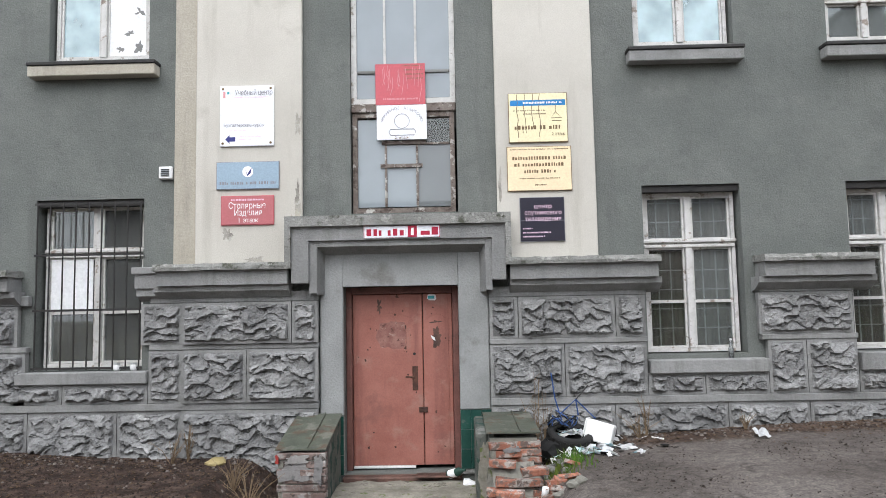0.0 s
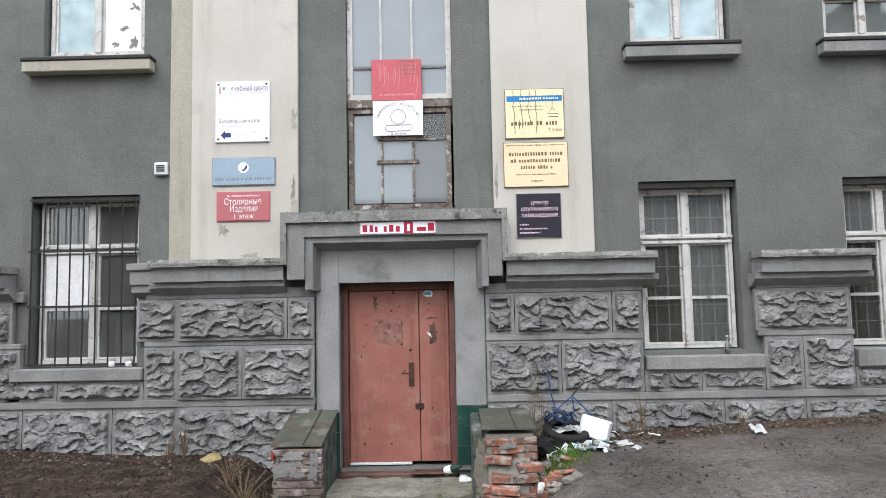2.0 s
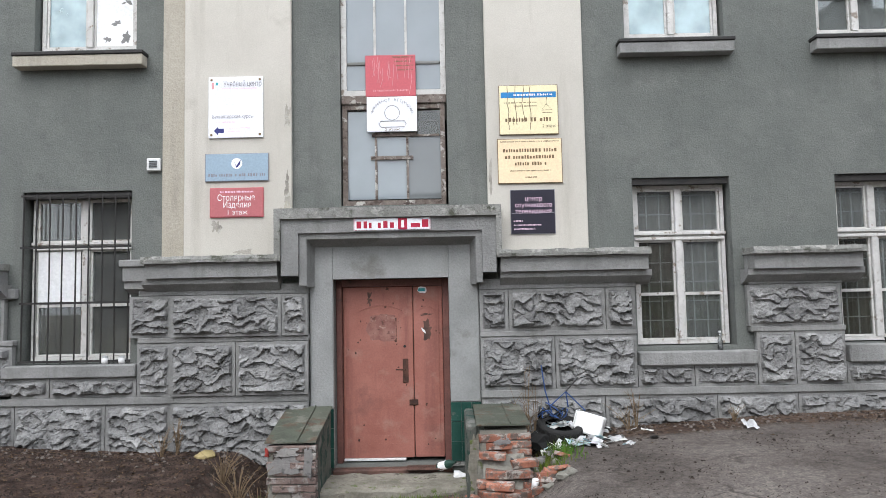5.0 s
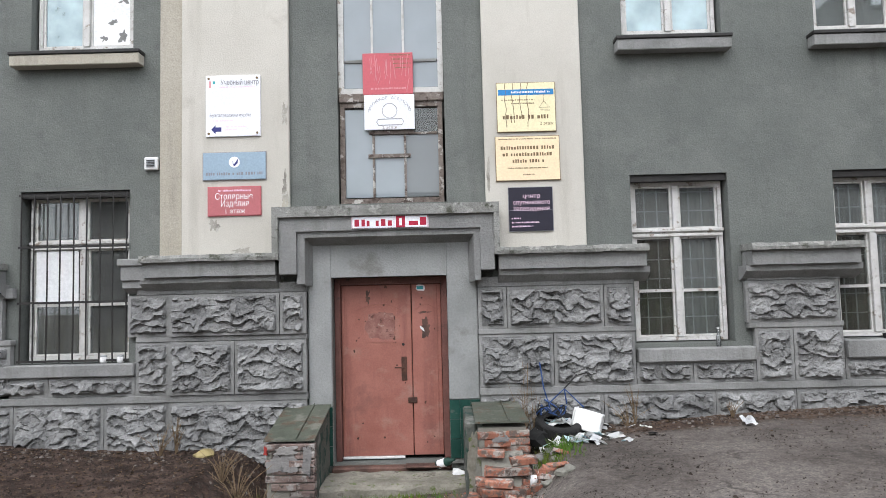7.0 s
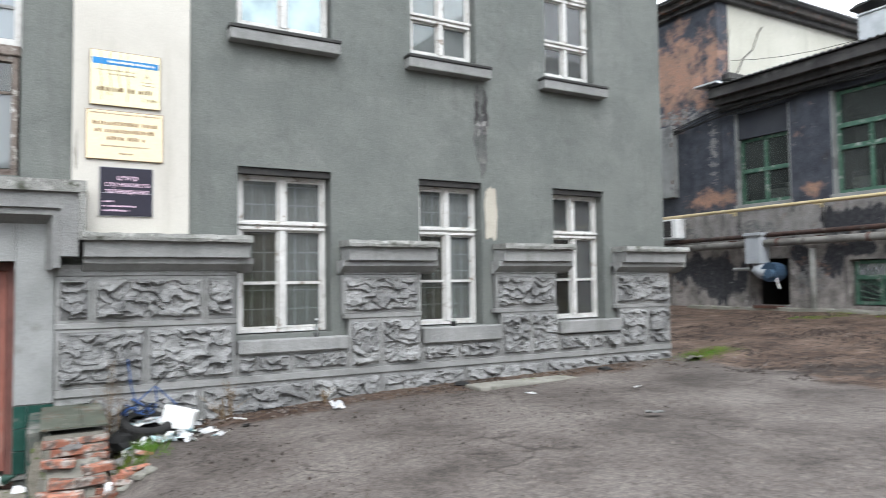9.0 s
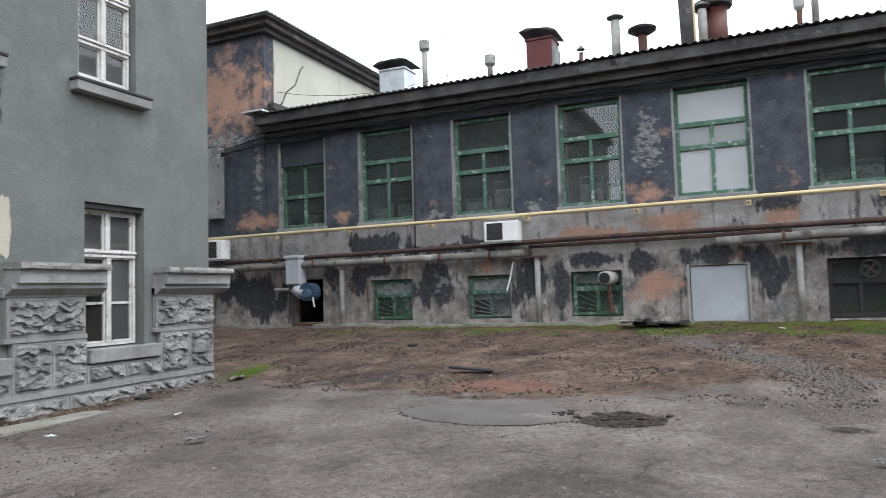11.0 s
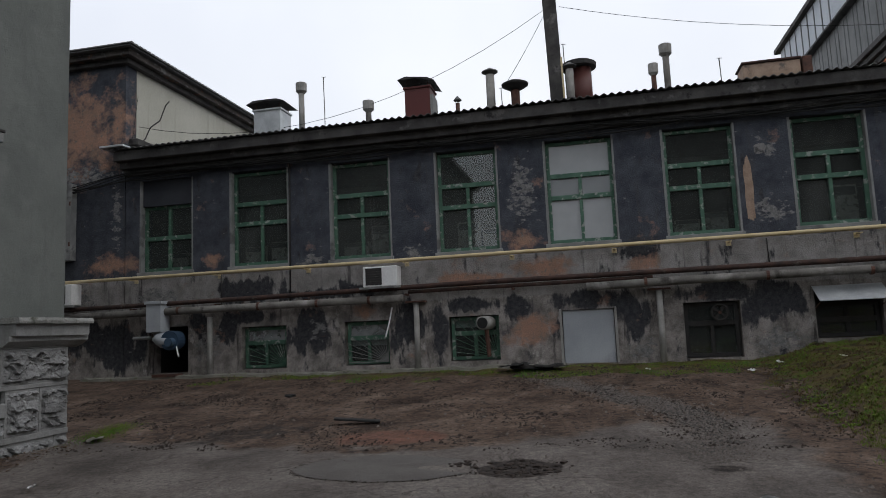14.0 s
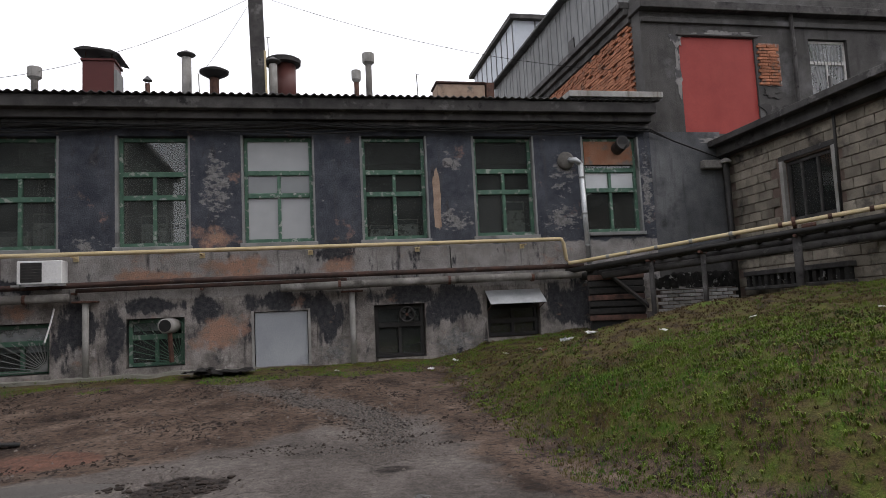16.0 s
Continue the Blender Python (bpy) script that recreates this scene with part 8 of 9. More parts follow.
# cable bundle below the eave
for k in range(6):
    pts = []
    for q in range(66):
        y = 18.0 - q * 0.391
        sag = 0.05 * math.sin(q * 0.45 + k) + 0.07 * abs(math.sin(q * math.pi / 13.0 + 0.35 * k))
        pts.append((14.86 - 0.012 * k, y, 6.10 - sag + 0.02 * k - (0.25 if y > 11.5 else 0) * min(1, (y - 11.5) / 1.5 if y > 11.5 else 0)))
    pts.append((14.85, -8.0, 5.85))
    pts.append((14.9, -9.2, 5.45))
    tagged(link("cable", tube(pts, 0.012 if k else 0.02, 5), M["black"]), "black cable slung below the eave", "cable", "eave cables")
tagged(link("insulator_box", box(14.8, 14.98, -9.25, -8.7, 5.2, 5.4, 0.02), M["lagging"]), "grimy cable box at the corner", "box")

# foot of the wall: kerb and broken slab
bm = grid_sheet(120, 2, lambda u, v: (14.62 + 0.38 * v, 12.5 - 11.2 * u, ground_z(14.7, 12.5 - 11.2 * u) + 0.055 + 0.02 * noise.noise((u * 60, v, 0))))
out = bmesh.ops.extrude_edge_only(bm, edges=[e for e in bm.edges if e.is_boundary])
for q in out["geom"]:
    if isinstance(q, bmesh.types.BMVert):
        q.co.z -= 0.3
tagged(link("wall_foot_kerb", bm, M["concrete"]), "crumbling concrete apron along the wall foot", "apron", kind="structure")
for k, (y, s_) in enumerate(((1.95, 0.42), (1.6, 0.3), (2.3, 0.25))):
    bm = grid_sheet(8, 10, lambda u, v: (0.5 * u - 0.25, (2 * v - 1) * s_, 0.05 * noise.noise((u * 4, v * 5, k))))
    bmesh.ops.solidify(bm, geom=bm.faces, thickness=0.06)
    for v in bm.verts:
        v.co += 0.05 * noise.noise_vector(v.co * 3 + Vector((k, 0, 0)))
    o = tagged(link("broken_slab", bm, M["sooty"]), "broken concrete slab lying against the wall", "slab")
    o.matrix_basis = pose(14.35 - 0.06 * k, y, ground_z(14.4, y) + 0.05 + 0.035 * k, 4 - 5 * k, -6 + 4 * k, 14 * k)

# ---- on the roof ----
RX = 15.7


def cowl_pipe(y, z1, r, mat, label, cap="cone", x=RX):
    c = thing("roof_vent", label, "vent pipe")
    z0 = 6.75
    part("pipe", tube([(x, y, z0), (x, y, z1)], r, 12), mat, c, smooth=True)
    part("foot", lathe([(r * 1.9, 0), (r * 1.3, 0.16)], (x, y, z0 + 0.06), 12), M["eave"], c)
    if cap == "cone":
        part("cap", lathe([(r * 1.9, 0.06), (r * 1.9, 0.075), (0.01, 0.17)], (x, y, z1), 14), M["slate"], c)
        for a in range(3):
            part("stay", tube([(x + r * 0.9 * math.cos(a * 2.1), y + r * 0.9 * math.sin(a * 2.1), z1 - 0.02), (x + r * 0.9 * math.cos(a * 2.1), y + r * 0.9 * math.sin(a * 2.1), z1 + 0.07)], 0.006, 4), M["rust"], c)
    elif cap == "drum":
        part("cap", lathe([(r * 1.0, -0.1), (r * 1.9, -0.04), (r * 1.95, 0.16), (r * 1.8, 0.17)], (x, y, z1), 14), M["asbestos_pipe"], c)
    elif cap == "mushroom":
        part("cap", lathe([(r * 1.3, -0.1), (r * 3.0, 0.0), (r * 3.1, 0.04), (r * 1.6, 0.11), (0.02, 0.14)], (x, y, z1), 16), M["black_iron"], c)
    return c


cowl_pipe(7.3, 8.05, 0.07, M["asbestos_pipe"], "tall grey flue pipe with a drum cap", "drum")
cowl_pipe(5.6, 7.4, 0.07, M["lagging"], "short flue pipe with a drum cap", "drum")
cowl_pipe(3.44, 7.27, 0.05, M["rust"], "small rusty roof vent with a cone cap", "cone")
cowl_pipe(2.66, 7.85, 0.10, M["asbestos_pipe"], "pale cement flue with a cone cap", "cone")
cowl_pipe(2.1, 7.52, 0.10, M["rust"], "rusty mushroom roof vent", "mushroom")
cowl_pipe(-0.92, 7.48, 0.055, M["rust"], "thin rusty flue with a drum cap", "drum")
cowl_pipe(-1.2, 7.88, 0.07, M["lagging"], "tall leaning flue with a drum cap", "drum")


def chimney(y0, y1, z1, mat, cap_mat, label, x0=RX - 0.3, x1=RX + 0.3, tilt=5):
    c = thing("chimney", label, "chimney")
    part("shaft", box(x0, x1, y0, y1, 6.7, z1, 0.012), mat, c)
    part("rim", box(x0 - 0.03, x1 + 0.03, y0 - 0.03, y1 + 0.03, z1 - 0.05, z1 - 0.002, 0.006), mat, c)
    for x in (x0 + 0.05, x1 - 0.05):
        for y in (y0 + 0.05, y1 - 0.05):
            part("leg", tube([(x, y, z1 - 0.02), (x, y, z1 + 0.14)], 0.012, 5), M["rust"], c)
    ym = (y0 + y1) / 2
    w = (y1 - y0) / 2 + 0.13
    bm = extrude_profile([(-w, 0.0), (-w * 0.6, 0.07), (w * 0.6, 0.10), (w, 0.03), (w, 0.015), (0, 0.06), (-w, -0.015)], "x", x0 - 0.12, x1 + 0.12)
    part("cap", bm, cap_mat, c).matrix_basis = pose(0, ym, z1 + 0.10, tilt, 0, 0)
    return c


chimney(7.72, 8.42, 7.58, M["galv"], M["black_iron"], "bright galvanised chimney casing under a bent dark cap", tilt=-3)
chimney(4.02, 4.62, 7.68, flat("dull_red_sheet", (0.085, 0.02, 0.018)), M["black_iron"], "dark red sheet-clad chimney under a bent cap", tilt=4)
part("pale_side", box(RX - 0.302, RX + 0.2, 3.96, 4.018, 6.75, 7.45), M["reveal"], [o for o in scene.objects if o.name.startswith("chimney") and not o.parent][-1])
bar = thing("chimney", "rust-red drum chimney with a wide round cap", "chimney")
part("shaft", tube([(RX, 0.62, 6.7), (RX, 0.62, 7.72)], 0.23, 18), flat("rust_red_drum", (0.085, 0.03, 0.025)), bar, smooth=True)
part("cap", lathe([(0.38, 0.0), (0.39, 0.09), (0.34, 0.12)], (RX, 0.66, 7.74), 18), M["black_iron"], bar)
cowl_pipe(0.86, 7.62, 0.085, M["asbestos_pipe"], "pale flue standing before the drum chimney", "cone", x=RX - 0.35)
tagged(link("gas_riser", tube([(RX - 0.4, 1.0, 6.75), (RX - 0.4, 1.02, 7.9)], 0.022, 6), M["gas"]), "thin yellow gas riser on the roof", "pipe")
mast = thing("mast", "tall dark leaning wooden mast with wires", "mast")
part("post", extrude_profile([(-0.15, -0.15), (0.15, -0.15), (0.15, 0.15), (-0.15, 0.15)], "z", 6.6, 13.5), M["eave"], mast).matrix_basis = pose(RX, 1.16 - 0.17, 0, -1.4, 0, 0)
for y, z in ((6.7, 8.3), (2.4, 7.5), (-2.3, 7.6), (0.95, 8.35)):
    an = thing("antenna", "thin metal antenna rod on the roof", "antenna")
    part("rod", tube([(RX, y, 6.8), (RX, y + 0.02, z)], 0.011, 5), M["lagging"], an)
    part("tip", tube([(RX, y - 0.04, z), (RX, y + 0.06, z + 0.01)], 0.008, 5), M["lagging"], an)


def wire(a, b, sag, label="thin black overhead wire", r=0.006):
    a, b = Vector(a), Vector(b)
    pts = [a.lerp(b, k / 14) - Vector((0, 0, 4 * sag * (k / 14) * (1 - k / 14))) for k in range(15)]
    return tagged(link("overhead_wire", tube(pts, r, 4), M["black"]), label, "wire")


wire((RX, 1.3, 9.25), (15.5, 11.7, 7.55), 1.15)
wire((RX, 1.0, 9.25), (16.5, -8.2, 8.1), 0.35)
wire((RX, 1.3, 9.2), (RX, 2.3, 7.6), 0.05)
wire((15.4, 11.6, 8.3), (15.2, 11.62, 6.95), -0.05)
st = thing("parapet_stub", "crumbling plastered brick stub on the roof edge", "parapet")
part("body", box(16.0, 16.6, -3.95, -2.8, 6.8, 7.50, 0.02), M["tan_plaster"], st)
part("coping", box(15.96, 16.64, -3.97, -2.77, 7.501, 7.55, 0.012), M["dark_rust"], st)
part("pot", box(16.0, 16.3, -4.18, -3.99, 6.8, 7.55, 0.01), M["rust"], st)
# tin flashing at the ends of the roof
tagged(link("flashing", box(BX - 0.55, BX + 0.1, 11.3, 11.95, 6.74, 6.79, 0.006), M["galv"]), "bent pale tin flashing at the roof end", "flashing", kind="structure")
tagged(link("flashing", box(BX - 0.54, BX + 0.3, -7.62, -5.4, 6.735, 6.865, 0.006), M["asbestos_pipe"]), "pale flat sheet on the roof end", "flashing", kind="structure")
crk = tube([(BX + 0.5, TY - 0.004, 7.05), (BX + 0.75, TY - 0.004, 7.3), (BX + 0.95, TY - 0.004, 7.65), (BX + 1.35, TY - 0.004, 7.95), (BX + 1.6, TY - 0.004, 8.45), (BX + 1.75, TY - 0.004, 8.6)], 0.02, 5)
part("crack", crk, M["sooty"], tower)
part("ledge", box(BX + 0.1, BX + 9, TY - 0.25, TY - 0.002, 6.95, 7.12, 0.02), M["eave"], tower)

# ---- brick flank and details of the large building ----
rng = random.Random(12)
M["flank_brick"] = material("orange_flank_brick", (0.25, 0.095, 0.05), (0.36, 0.15, 0.085), 6, 0.9, 0.6, 60, vary=0.3, spots=[(0.14, 0.085, 0.06)], spot_at=(0.56, 0.66), spot_scale=4)
FLANK = [brick_mesh("brick", 0.25, 0.115, 0.066, 2.3 * k + 9) for k in range(4)]
for me in FLANK:
    me.materials.append(M["flank_brick"])
rest = bmesh.new()
row, z = 0, 6.75
while z < 8.85:
    x = BX + 0.45 + (0.13 if row % 2 else 0)
    while x < BX + 8.0:
        p_ = pose(x + 0.125, -7.5 - rng.uniform(0.0, 0.03), z + 0.035, 0, rng.uniform(-1.5, 1.5), rng.uniform(-2, 2))
        if x < BX + 3.1:
            if rng.random() > 0.06:
                o = new("brick", FLANK[rng.randrange(4)])
                o.parent, o.matrix_basis = big, p_
        else:
            q = box(-0.12, 0.12, -0.05, 0.05, -0.031, 0.031)
            bmesh.ops.transform(q, matrix=p_, verts=q.verts)
            tmp = bpy.data.meshes.new("tmp")
            q.to_mesh(tmp)
            rest.from_mesh(tmp)
            bpy.data.meshes.remove(tmp)
            q.free()
        x += 0.262
    z, row = z + 0.076, row + 1
ob = part("far_bricks", rest, M["flank_brick"], big)
ob["kind"] = "stuff"
for k, (a, b_, c_, d, m_) in enumerate(((-8.62, -8.2, 8.1, 8.55, "pale_flake"), (-8.5, -8.25, 6.9, 8.1, "pale_flake"), (-10.7, -8.6, 8.42, 8.62, "pale_flake"), (-10.6, -8.4, 5.75, 6.05, "pale_flake"), (-11.6, -10.5, 6.3, 6.9, "sooty"), (-11.15, -10.5, 6.9, 7.25, "big_wall"))):
    part("torn_render", extrude_profile(ragged(a, b_, c_, d, 51 + k, 44, 0.35), "x", BX + 0.012 - 0.004 * k, BX + 0.03), M[m_], big)
for r in range(13):
    for q in range(2):
        o = new("brick", FLANK[rng.randrange(4)])
        o.parent = big
        o.matrix_basis = pose(BX + 0.03, -10.62 - 0.26 * q - (0.06 if r % 2 else 0), 7.3 + 0.077 * r, 0, 0, 90 + rng.uniform(-2, 2))
part("hoist_rail", box(BX - 0.03, BX + 0.02, -10.55, -8.4, 8.43, 8.47, 0.006), M["eave"], big)
for k, z in enumerate((9.9, 10.2)):
    part("rain_pipe", tube([(BX - 0.08, -11.45 - 0.01 * k, 5.9 + 2 * k), (BX - 0.08, -11.45, 9.0)], 0.05, 8), M["eave"], big)
wn_ = part("upper_window", bar_rect(0, 1.1, 0, 1.7, 0, 0.06, 0.06), M["white_paint"], big, "white upper window with a fan grille")
wn_.matrix_basis = pose(BX + 0.12, -11.95, 6.75, 0, 0, -90)
part("mullion", box(0.52, 0.58, -0.01, 0.05, 0.06, 1.1), M["white_paint"], wn_)
part("transom", box(0.06, 1.04, -0.01, 0.05, 1.1, 1.18), M["white_paint"], wn_)
part("pane", box(0.06, 1.04, 0.03, 0.034, 0.06, 1.64), M["dusty_glass"], wn_)
for k in range(9):
    part("bar", tube([(0.55 + 0.05 * (k - 4), -0.04, 0.08), (0.55 + 0.118 * (k - 4), -0.04, 1.62)], 0.01, 4), M["reveal"], wn_)
# window row high on the wall
for y in (-9.6, -12.4, -15.2):
    w_ = part("high_window", bar_rect(0, 1.3, 0, 1.8, 0, 0.08, 0.07), M["eave"], big)
    w_.matrix_basis = pose(BX + 0.06, y, 9.75, 0, 0, -90)
    part("pane", box(0.07, 1.23, 0.03, 0.034, 0.07, 1.73), M["old_glass"], w_)
    # black sheet behind the pane in place of an unlit room
    part("dark_room", box(0.0, 1.3, 0.035, 0.04, 0.0, 1.8), M["black"], w_)

# ---- annexe: concrete blocks and window ----
BLOCKS = []
for k in range(3):
    me = brick_mesh("block", 0.385, 0.1, 0.185, 7.7 * k)
    me.materials.append(M["block"])
    BLOCKS.append(me)
row, z = 0, 2.05
while z < 5.4:
    x = 14.9 - (0.2 if row % 2 else 0)
    while x > 9.4:
        xm = x - 0.2
        if not (11.5 < xm < 13.35 and 3.6 < z + 0.1 < 5.02) and ground_z(xm, AY + 0.1) < z + 0.2:
            o = new("block", BLOCKS[rng.randrange(3)])
            o.parent = annexe
            o.matrix_basis = pose(xm, AY - 0.035 + rng.uniform(-0.008, 0.008), z + 0.1, 0, rng.uniform(-0.8, 0.8), rng.uniform(-1, 1))
        x -= 0.4
    z, row = z + 0.2, row + 1
w_ = part("window", bar_rect(11.76, 13.09, 3.71, 4.92, AY - 0.16, 0.08, 0.06), M["eave"], annexe)
part("mullion", box(12.22, 12.27, AY - 0.15, AY - 0.09, 3.77, 4.86), M["eave"], w_)
part("mullion", box(12.66, 12.71, AY - 0.15, AY - 0.09, 3.77, 4.86), M["eave"], w_)
part("pane", box(11.82, 13.03, AY - 0.125, AY - 0.12, 3.77, 4.86), M["old_glass"], w_)
part("reveal", box(13.095, 13.2, AY - 0.06, AY + 0.02, 3.68, 4.96), M["asbestos_pipe"], annexe)
part("reveal", box(11.66, 11.755, AY - 0.06, AY + 0.02, 3.68, 4.96), M["asbestos_pipe"], annexe)
part("lintel", box(11.66, 13.2, AY - 0.06, AY + 0.022, 4.961, 5.06), M["eave"], annexe)
pipe("corner_pier", [(14.72, -9.2, 2.0), (14.72, -9.2, 5.3)], 0.07, M["black_iron"], "dark rusty stack in the corner")
tagged(link("stack_cap", lathe([(0.12, 0), (0.13, 0.05), (0.03, 0.12)], (14.72, -9.2, 5.3), 12), M["asbestos_pipe"]), "small pale cap on a corner stack", "cap")
pipe("wall_rod", [(11.55, AY + 0.1, 3.55), (11.5, AY + 0.1, 6.2)], 0.03, M["black_iron"], "dark rod standing before the annexe wall", 6)

# ---- pipe rack over the bank ----
G0, G1_ = Vector((14.6, -5.4, 3.14)), Vector((10.4, -9.25, 3.60))


def along(t, dz=0.0, dn=0.0):
    d = (G1_ - G0).normalized()
    nrm = Vector((-d.y, d.x, 0)).normalized()
    return G0 + (G1_ - G0) * t + Vector((0, 0, dz)) + nrm * dn


pipe("rack_pipe", [along(-0.05, -0.16), along(0.5, -0.16), along(1.6, -0.16)], 0.055, M["black_iron"], "dark rusty pipe carried on the rack below the gas pipe")
pipe("rack_pipe", [along(0.08, -0.36, 0.2), along(0.6, -0.42, 0.2), along(1.6, -0.5, 0.2)], 0.075, M["eave"], "black lagged pipe on the rack")
pipe("rack_pipe", [along(-0.02, -0.3, 0.35), along(0.6, -0.3, 0.35), along(1.6, -0.3, 0.35)], 0.09, M["eave"], "black lagged pipe on the rack")
for t in (0.27, 0.45, 0.74, 1.04):
    q = along(t, 0, 0.1)
    gz = ground_z(q.x, q.y)
    rk = thing("rack_post", "rusty post with a cross arm carrying the pipes", "post", group="rack posts")
    part("post", tube([(q.x, q.y, gz - 0.2), (q.x, q.y, q.z - 0.2)], 0.075 if t == 0.74 else 0.05, 10), M["eave"], rk, smooth=True)
    a, b_ = along(t, -0.24, -0.15), along(t, -0.24, 0.45)
    part("cross_arm", tube([a, b_], 0.03, 6), M["rust"], rk)
# made-up black bars imitate the shaded gap below the gas pipe
tr = thing("gap_bars", "black bars added for the shaded gap under the gas pipe", "tray")
for k in range(2):
    p0, p1 = along(0.03, -0.2, 0.02 + 0.3 * k), along(1.6, -0.2, 0.02 + 0.3 * k)
    part("rail", tube([p0, p1], 0.045, 4), M["black_iron"], tr)
for k in range(24):
    part("rung", tube([along(0.04 + 0.065 * k, -0.2, 0.0), along(0.04 + 0.065 * k, -0.2, 0.36)], 0.05, 4), M["black_iron"], tr)
for t in (0.12, 0.2, 0.3, 0.42, 0.55, 0.7, 0.84, 0.95):
    p0 = along(t)
    tagged(link("pipe_collar", tube([along(t - 0.006), along(t + 0.006)], 0.052, 10), M["asbestos_pipe" if t < 0.6 else "rust"]), "clamp round the yellow gas pipe", "clamp")
tagged(link("pipe_flange", tube([along(0.735), along(0.745)], 0.11, 12), M["rust"]), "rusty flange on the pipe run", "flange")
tagged(link("valve", tube([along(0.76, -0.1), along(0.80, -0.1)], 0.05, 10), M["rust"]), "rusty valve body on the rack", "valve")
# low white-brick wall and rusty sheet under the rack
lw = thing("low_brick_wall", "low grubby white brick wall under the pipe rack", "wall")
part("core", box(14.32, 14.5, -8.9, -7.05, 1.5, 2.5), M["mortar"], lw)
WB = brick_mesh("brick", 0.245, 0.115, 0.066, 4.4)
WB.materials.append(M["white_brick"])
z, row = 1.75, 0
while z < 2.5:
    y = -8.9 + (0.13 if row % 2 else 0)
    while y < -7.1:
        o = new("brick", WB)
        o.parent = lw
        o.matrix_basis = pose(14.3 + rng.uniform(-0.01, 0.012), y + 0.12, z + 0.035, 0, 0, 90 + rng.uniform(-1.5, 1.5))
        y += 0.26
    z, row = z + 0.077, row + 1
top_ = grid_sheet(70, 3, lambda u, v: (14.24 + 0.03 * noise.noise((u * 30, v * 4, 2)), -8.9 + 2.0 * u, 2.47 + (0.34 + 0.05 * noise.noise((u * 22, 1, 5)) - 0.12 * smooth(0.7, 1.0, u)) * v))
bmesh.ops.solidify(top_, geom=top_.faces, thickness=-0.3)
part("rubble_top", top_, M["charred"], lw, "charred flaking concrete beam on the bricks")
ps = thing("plank_screen", "dark rotten plank screen closing a gap under the pipes", "screen")
for k in range(7):
    part("plank", box(-0.65, 0.65, -0.015, 0.015, -0.055, 0.055, 0.006), M["black_iron"] if k % 3 else M["wood_plank"], ps).matrix_basis = pose(14.52 + 0.012 * (k % 2), -6.2, 1.92 + 0.145 * k, 0, rng.uniform(-1.5, 1.5), 90)
part("backing", box(14.56, 14.62, -6.85, -5.6, 1.6, 2.95), M["black"], ps)
cr = thing("concrete_rail", "sooty pierced concrete rail along the annexe foot", "rail")
part("top_rail", box(11.3, 14.3, -9.28, -9.1, 2.66, 2.76, 0.01), M["eave"], cr)
part("bottom_rail", box(11.3, 14.3, -9.28, -9.1, 2.36, 2.43, 0.01), M["eave"], cr)
for k in range(15):
    part("baluster", box(11.35 + 0.2 * k, 11.45 + 0.2 * k, -9.25, -9.13, 2.431, 2.659), M["charred"], cr)
part("stay", tube([(14.55, -6.0, 2.9), (14.3, -6.9, 2.05)], 0.05, 6), M["eave"], cr)
tagged(link("loose_block", box(14.2, 14.4, -6.98, -6.8, 2.0, 2.3, 0.02), M["block"]), "pale concrete block standing on the bank", "block")

# ---- loose things in the yard ----
o = tagged(link("plank", box(-0.34, 0.30, -0.07, 0.06, -0.012, 0.016, 0.006), M["black"]), "black wet plank lying in the yard", "plank")
o.matrix_basis = pose(9.8, 3.95, ground_z(9.8, 3.95) + 0.05, 3, 6, -72)
pts = [(7.33 + (0.62 + 0.05 * noise.noise((math.cos(a * 0.105) * 2, math.sin(a * 0.105) * 2, 3))) * math.cos(a * 0.1047), 2.82 + (0.92 + 0.09 * noise.noise((math.cos(a * 0.1047) * 2, math.sin(a * 0.1047) * 2, 8))) * math.sin(a * 0.1047)) for a in range(60)]
bm = bmesh.new()
top = [bm.verts.new((x, y, ground_z(x, y) + 0.006)) for x, y in pts]
cen = bm.verts.new((7.33, 2.82, ground_z(7.33, 2.82) + 0.022))
for k in range(len(top)):
    bm.faces.new((top[k], top[(k + 1) % len(top)], cen))
bmesh.ops.recalc_face_normals(bm, faces=bm.faces)
tagged(link("asphalt_patch", bm, material("newer_asphalt_patch", (0.080, 0.072, 0.066), (0.108, 0.099, 0.091), 2, 0.9, 0.8, 60, grain_dark=0.7)), "round patch of paler asphalt in the yard", "road patch", kind="structure")


def round_patch(rng):
    a = rng.gauss(math.pi, 1.5)
    x, y = pts[int(a / 0.1047) % 60]
    return (x + rng.gauss(0, 0.02), y + rng.gauss(0, 0.03), rng.uniform(0.004, 0.012))


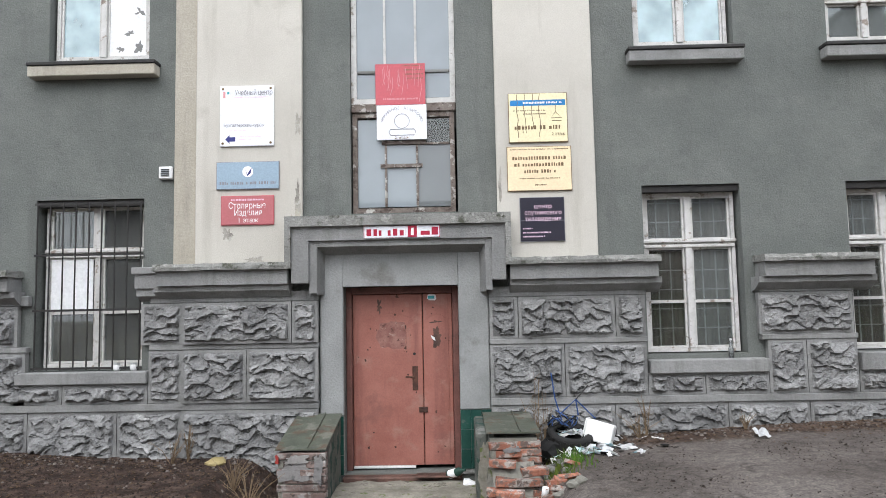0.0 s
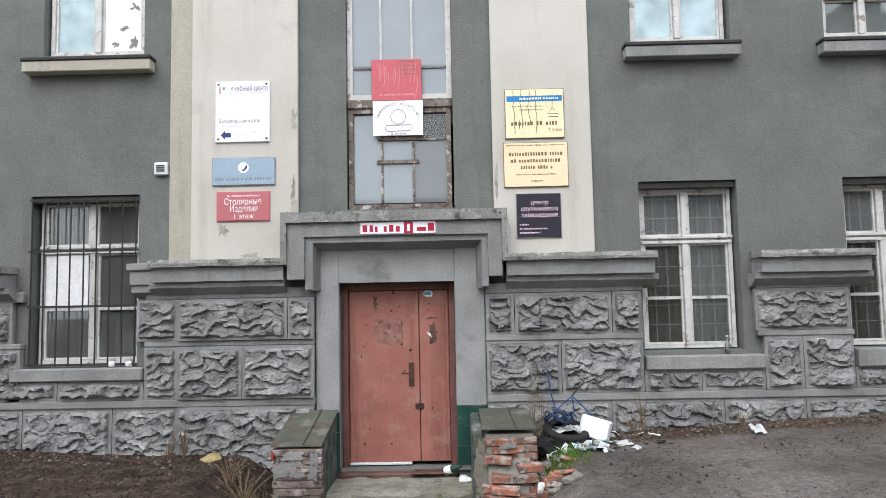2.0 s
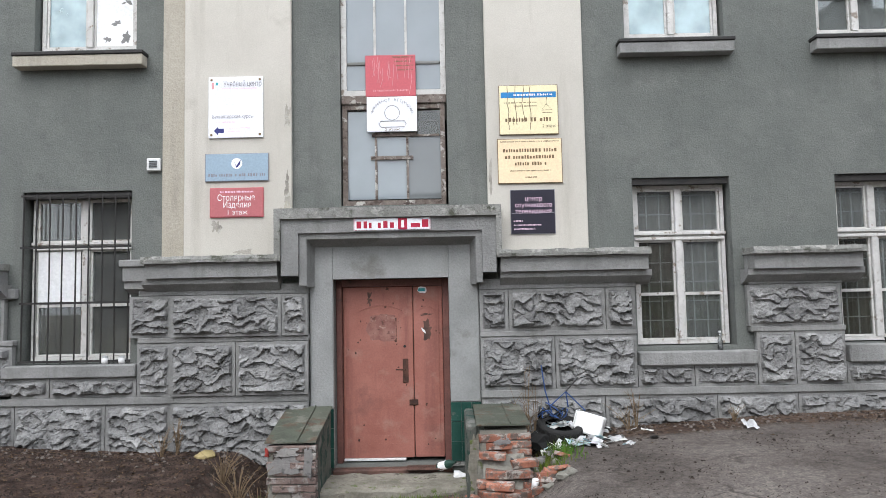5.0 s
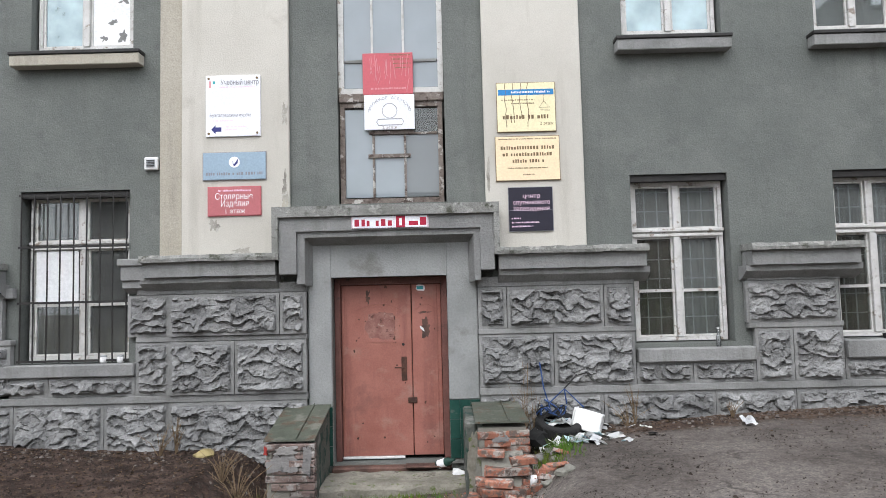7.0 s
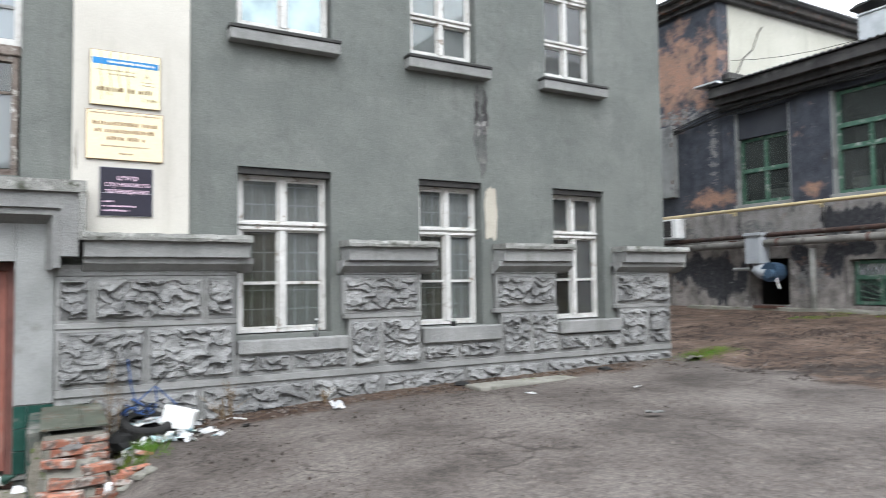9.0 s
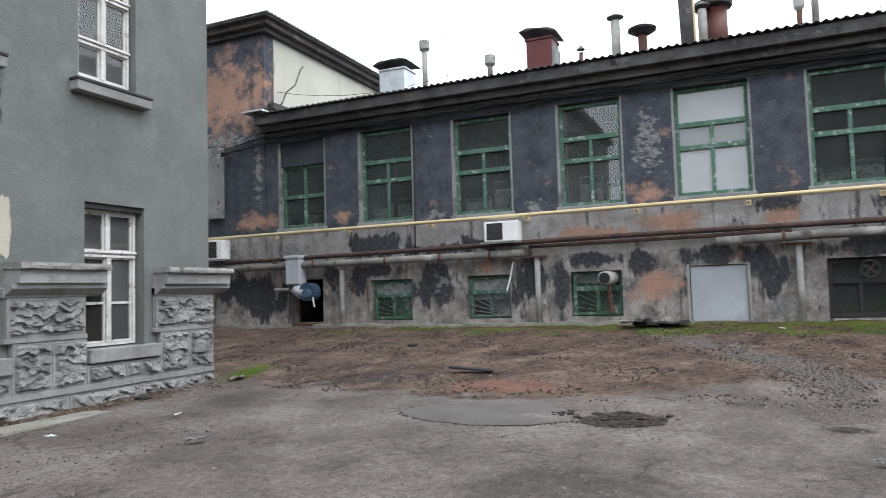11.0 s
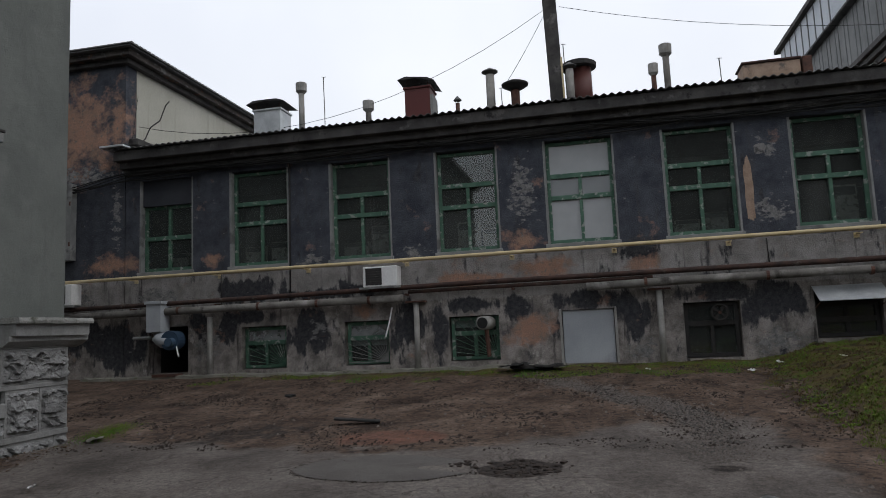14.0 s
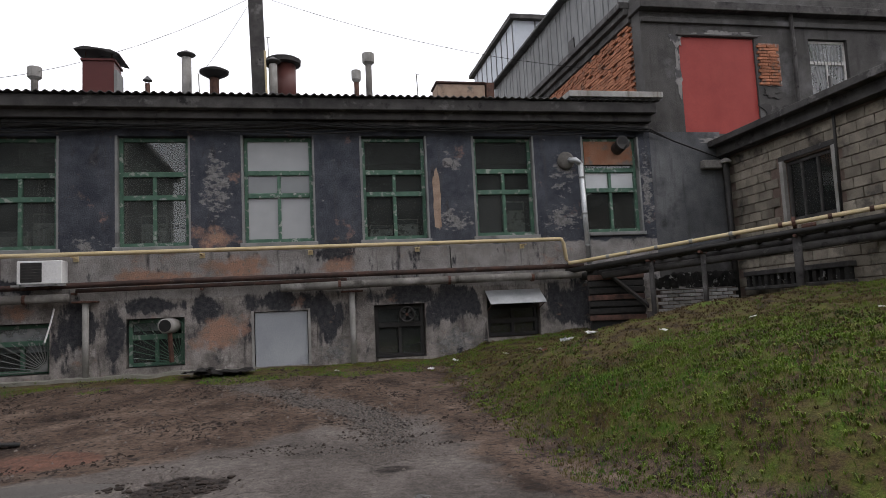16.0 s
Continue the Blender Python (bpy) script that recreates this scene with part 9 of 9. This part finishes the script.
scatter("patch_joint", "dark crumbling joint round the asphalt patch", "crack", 700, round_patch, pebble, M["clods"], 31)
for k in range(150):
    a, r = rng.uniform(0, 6.28), rng.random() ** 0.7
    reach = 1.0 + 0.55 * noise.noise((math.cos(a) * 1.6, math.sin(a) * 1.6, 71))
    x, y = 7.5 + 0.36 * reach * r * math.cos(a), 1.47 + 0.56 * reach * r * math.sin(a)
    chunk("asphalt_lump", "dark broken asphalt lump in a pothole", "rubble", x, y, 0.009 + 0.034 * rng.random() ** 2.2, M["clods"], k * 1.3, 0.42, "pothole lumps")
for k, (x, y, s_, m_) in enumerate(((10.3, -3.75, 0.10, "paper"), (10.6, -3.55, 0.07, "paper"), (9.2, -4.3, 0.07, "paper"), (8.3, -5.0, 0.05, "paper"), (11.0, -3.25, 0.12, "brick"), (11.3, -3.75, 0.17, "sheet_grey"), (14.0, -2.5, 0.07, "paper"), (13.4, -1.9, 0.07, "paper"), (13.7, -0.2, 0.07, "paper"), (14.1, -7.0, 0.09, "paper"), (7.0, -5.6, 0.05, "foam"), (5.1, 6.4, 0.05, "paper"), (6.3, 6.0, 0.05, "paper"), (5.4, 4.9, 0.08, "cornice"), (3.2, 7.3, 0.1, "paper"), (2.2, 7.4, 0.06, "foam"), (1.9, 6.9, 0.05, "paper"), (6.1, -0.5, 0.06, "cornice"), (12.9, -3.2, 0.06, "foam"), (9.0, 7.5, 0.16, "concrete"))):
    bm = grid_sheet(4, 4, lambda u, v: ((u - 0.5) * s_ * 2, (v - 0.5) * s_ * 1.2, 0.5 * s_ * noise.noise((u * 3 + k, v * 3, k * 2.0))))
    bmesh.ops.solidify(bm, geom=bm.faces, thickness=0.008)
    o = tagged(link("litter", bm, M[m_]), "crumpled pale scrap lying on the ground", "litter", "yard litter")
    o.matrix_basis = pose(x, y, ground_z(x, y) + 0.05, rng.uniform(-15, 15), rng.uniform(-15, 15), rng.uniform(0, 360))
tagged(link("kerb_slab", box(4.9, 6.4, 7.1, 7.45, 0.6, ground_z(5.6, 7.3) + 0.03, 0.01), M["concrete"]), "flat weathered concrete slab at the wall foot", "slab", kind="structure")
for k, (x, y) in enumerate(((7.2, 7.5), (4.95, 7.62), (12.0, 6.0))):
    chunk("black_scrap", "flat black scrap lying by the wall", "litter", x, y, 0.1, M["black"], 3.0 + k, 0.3)
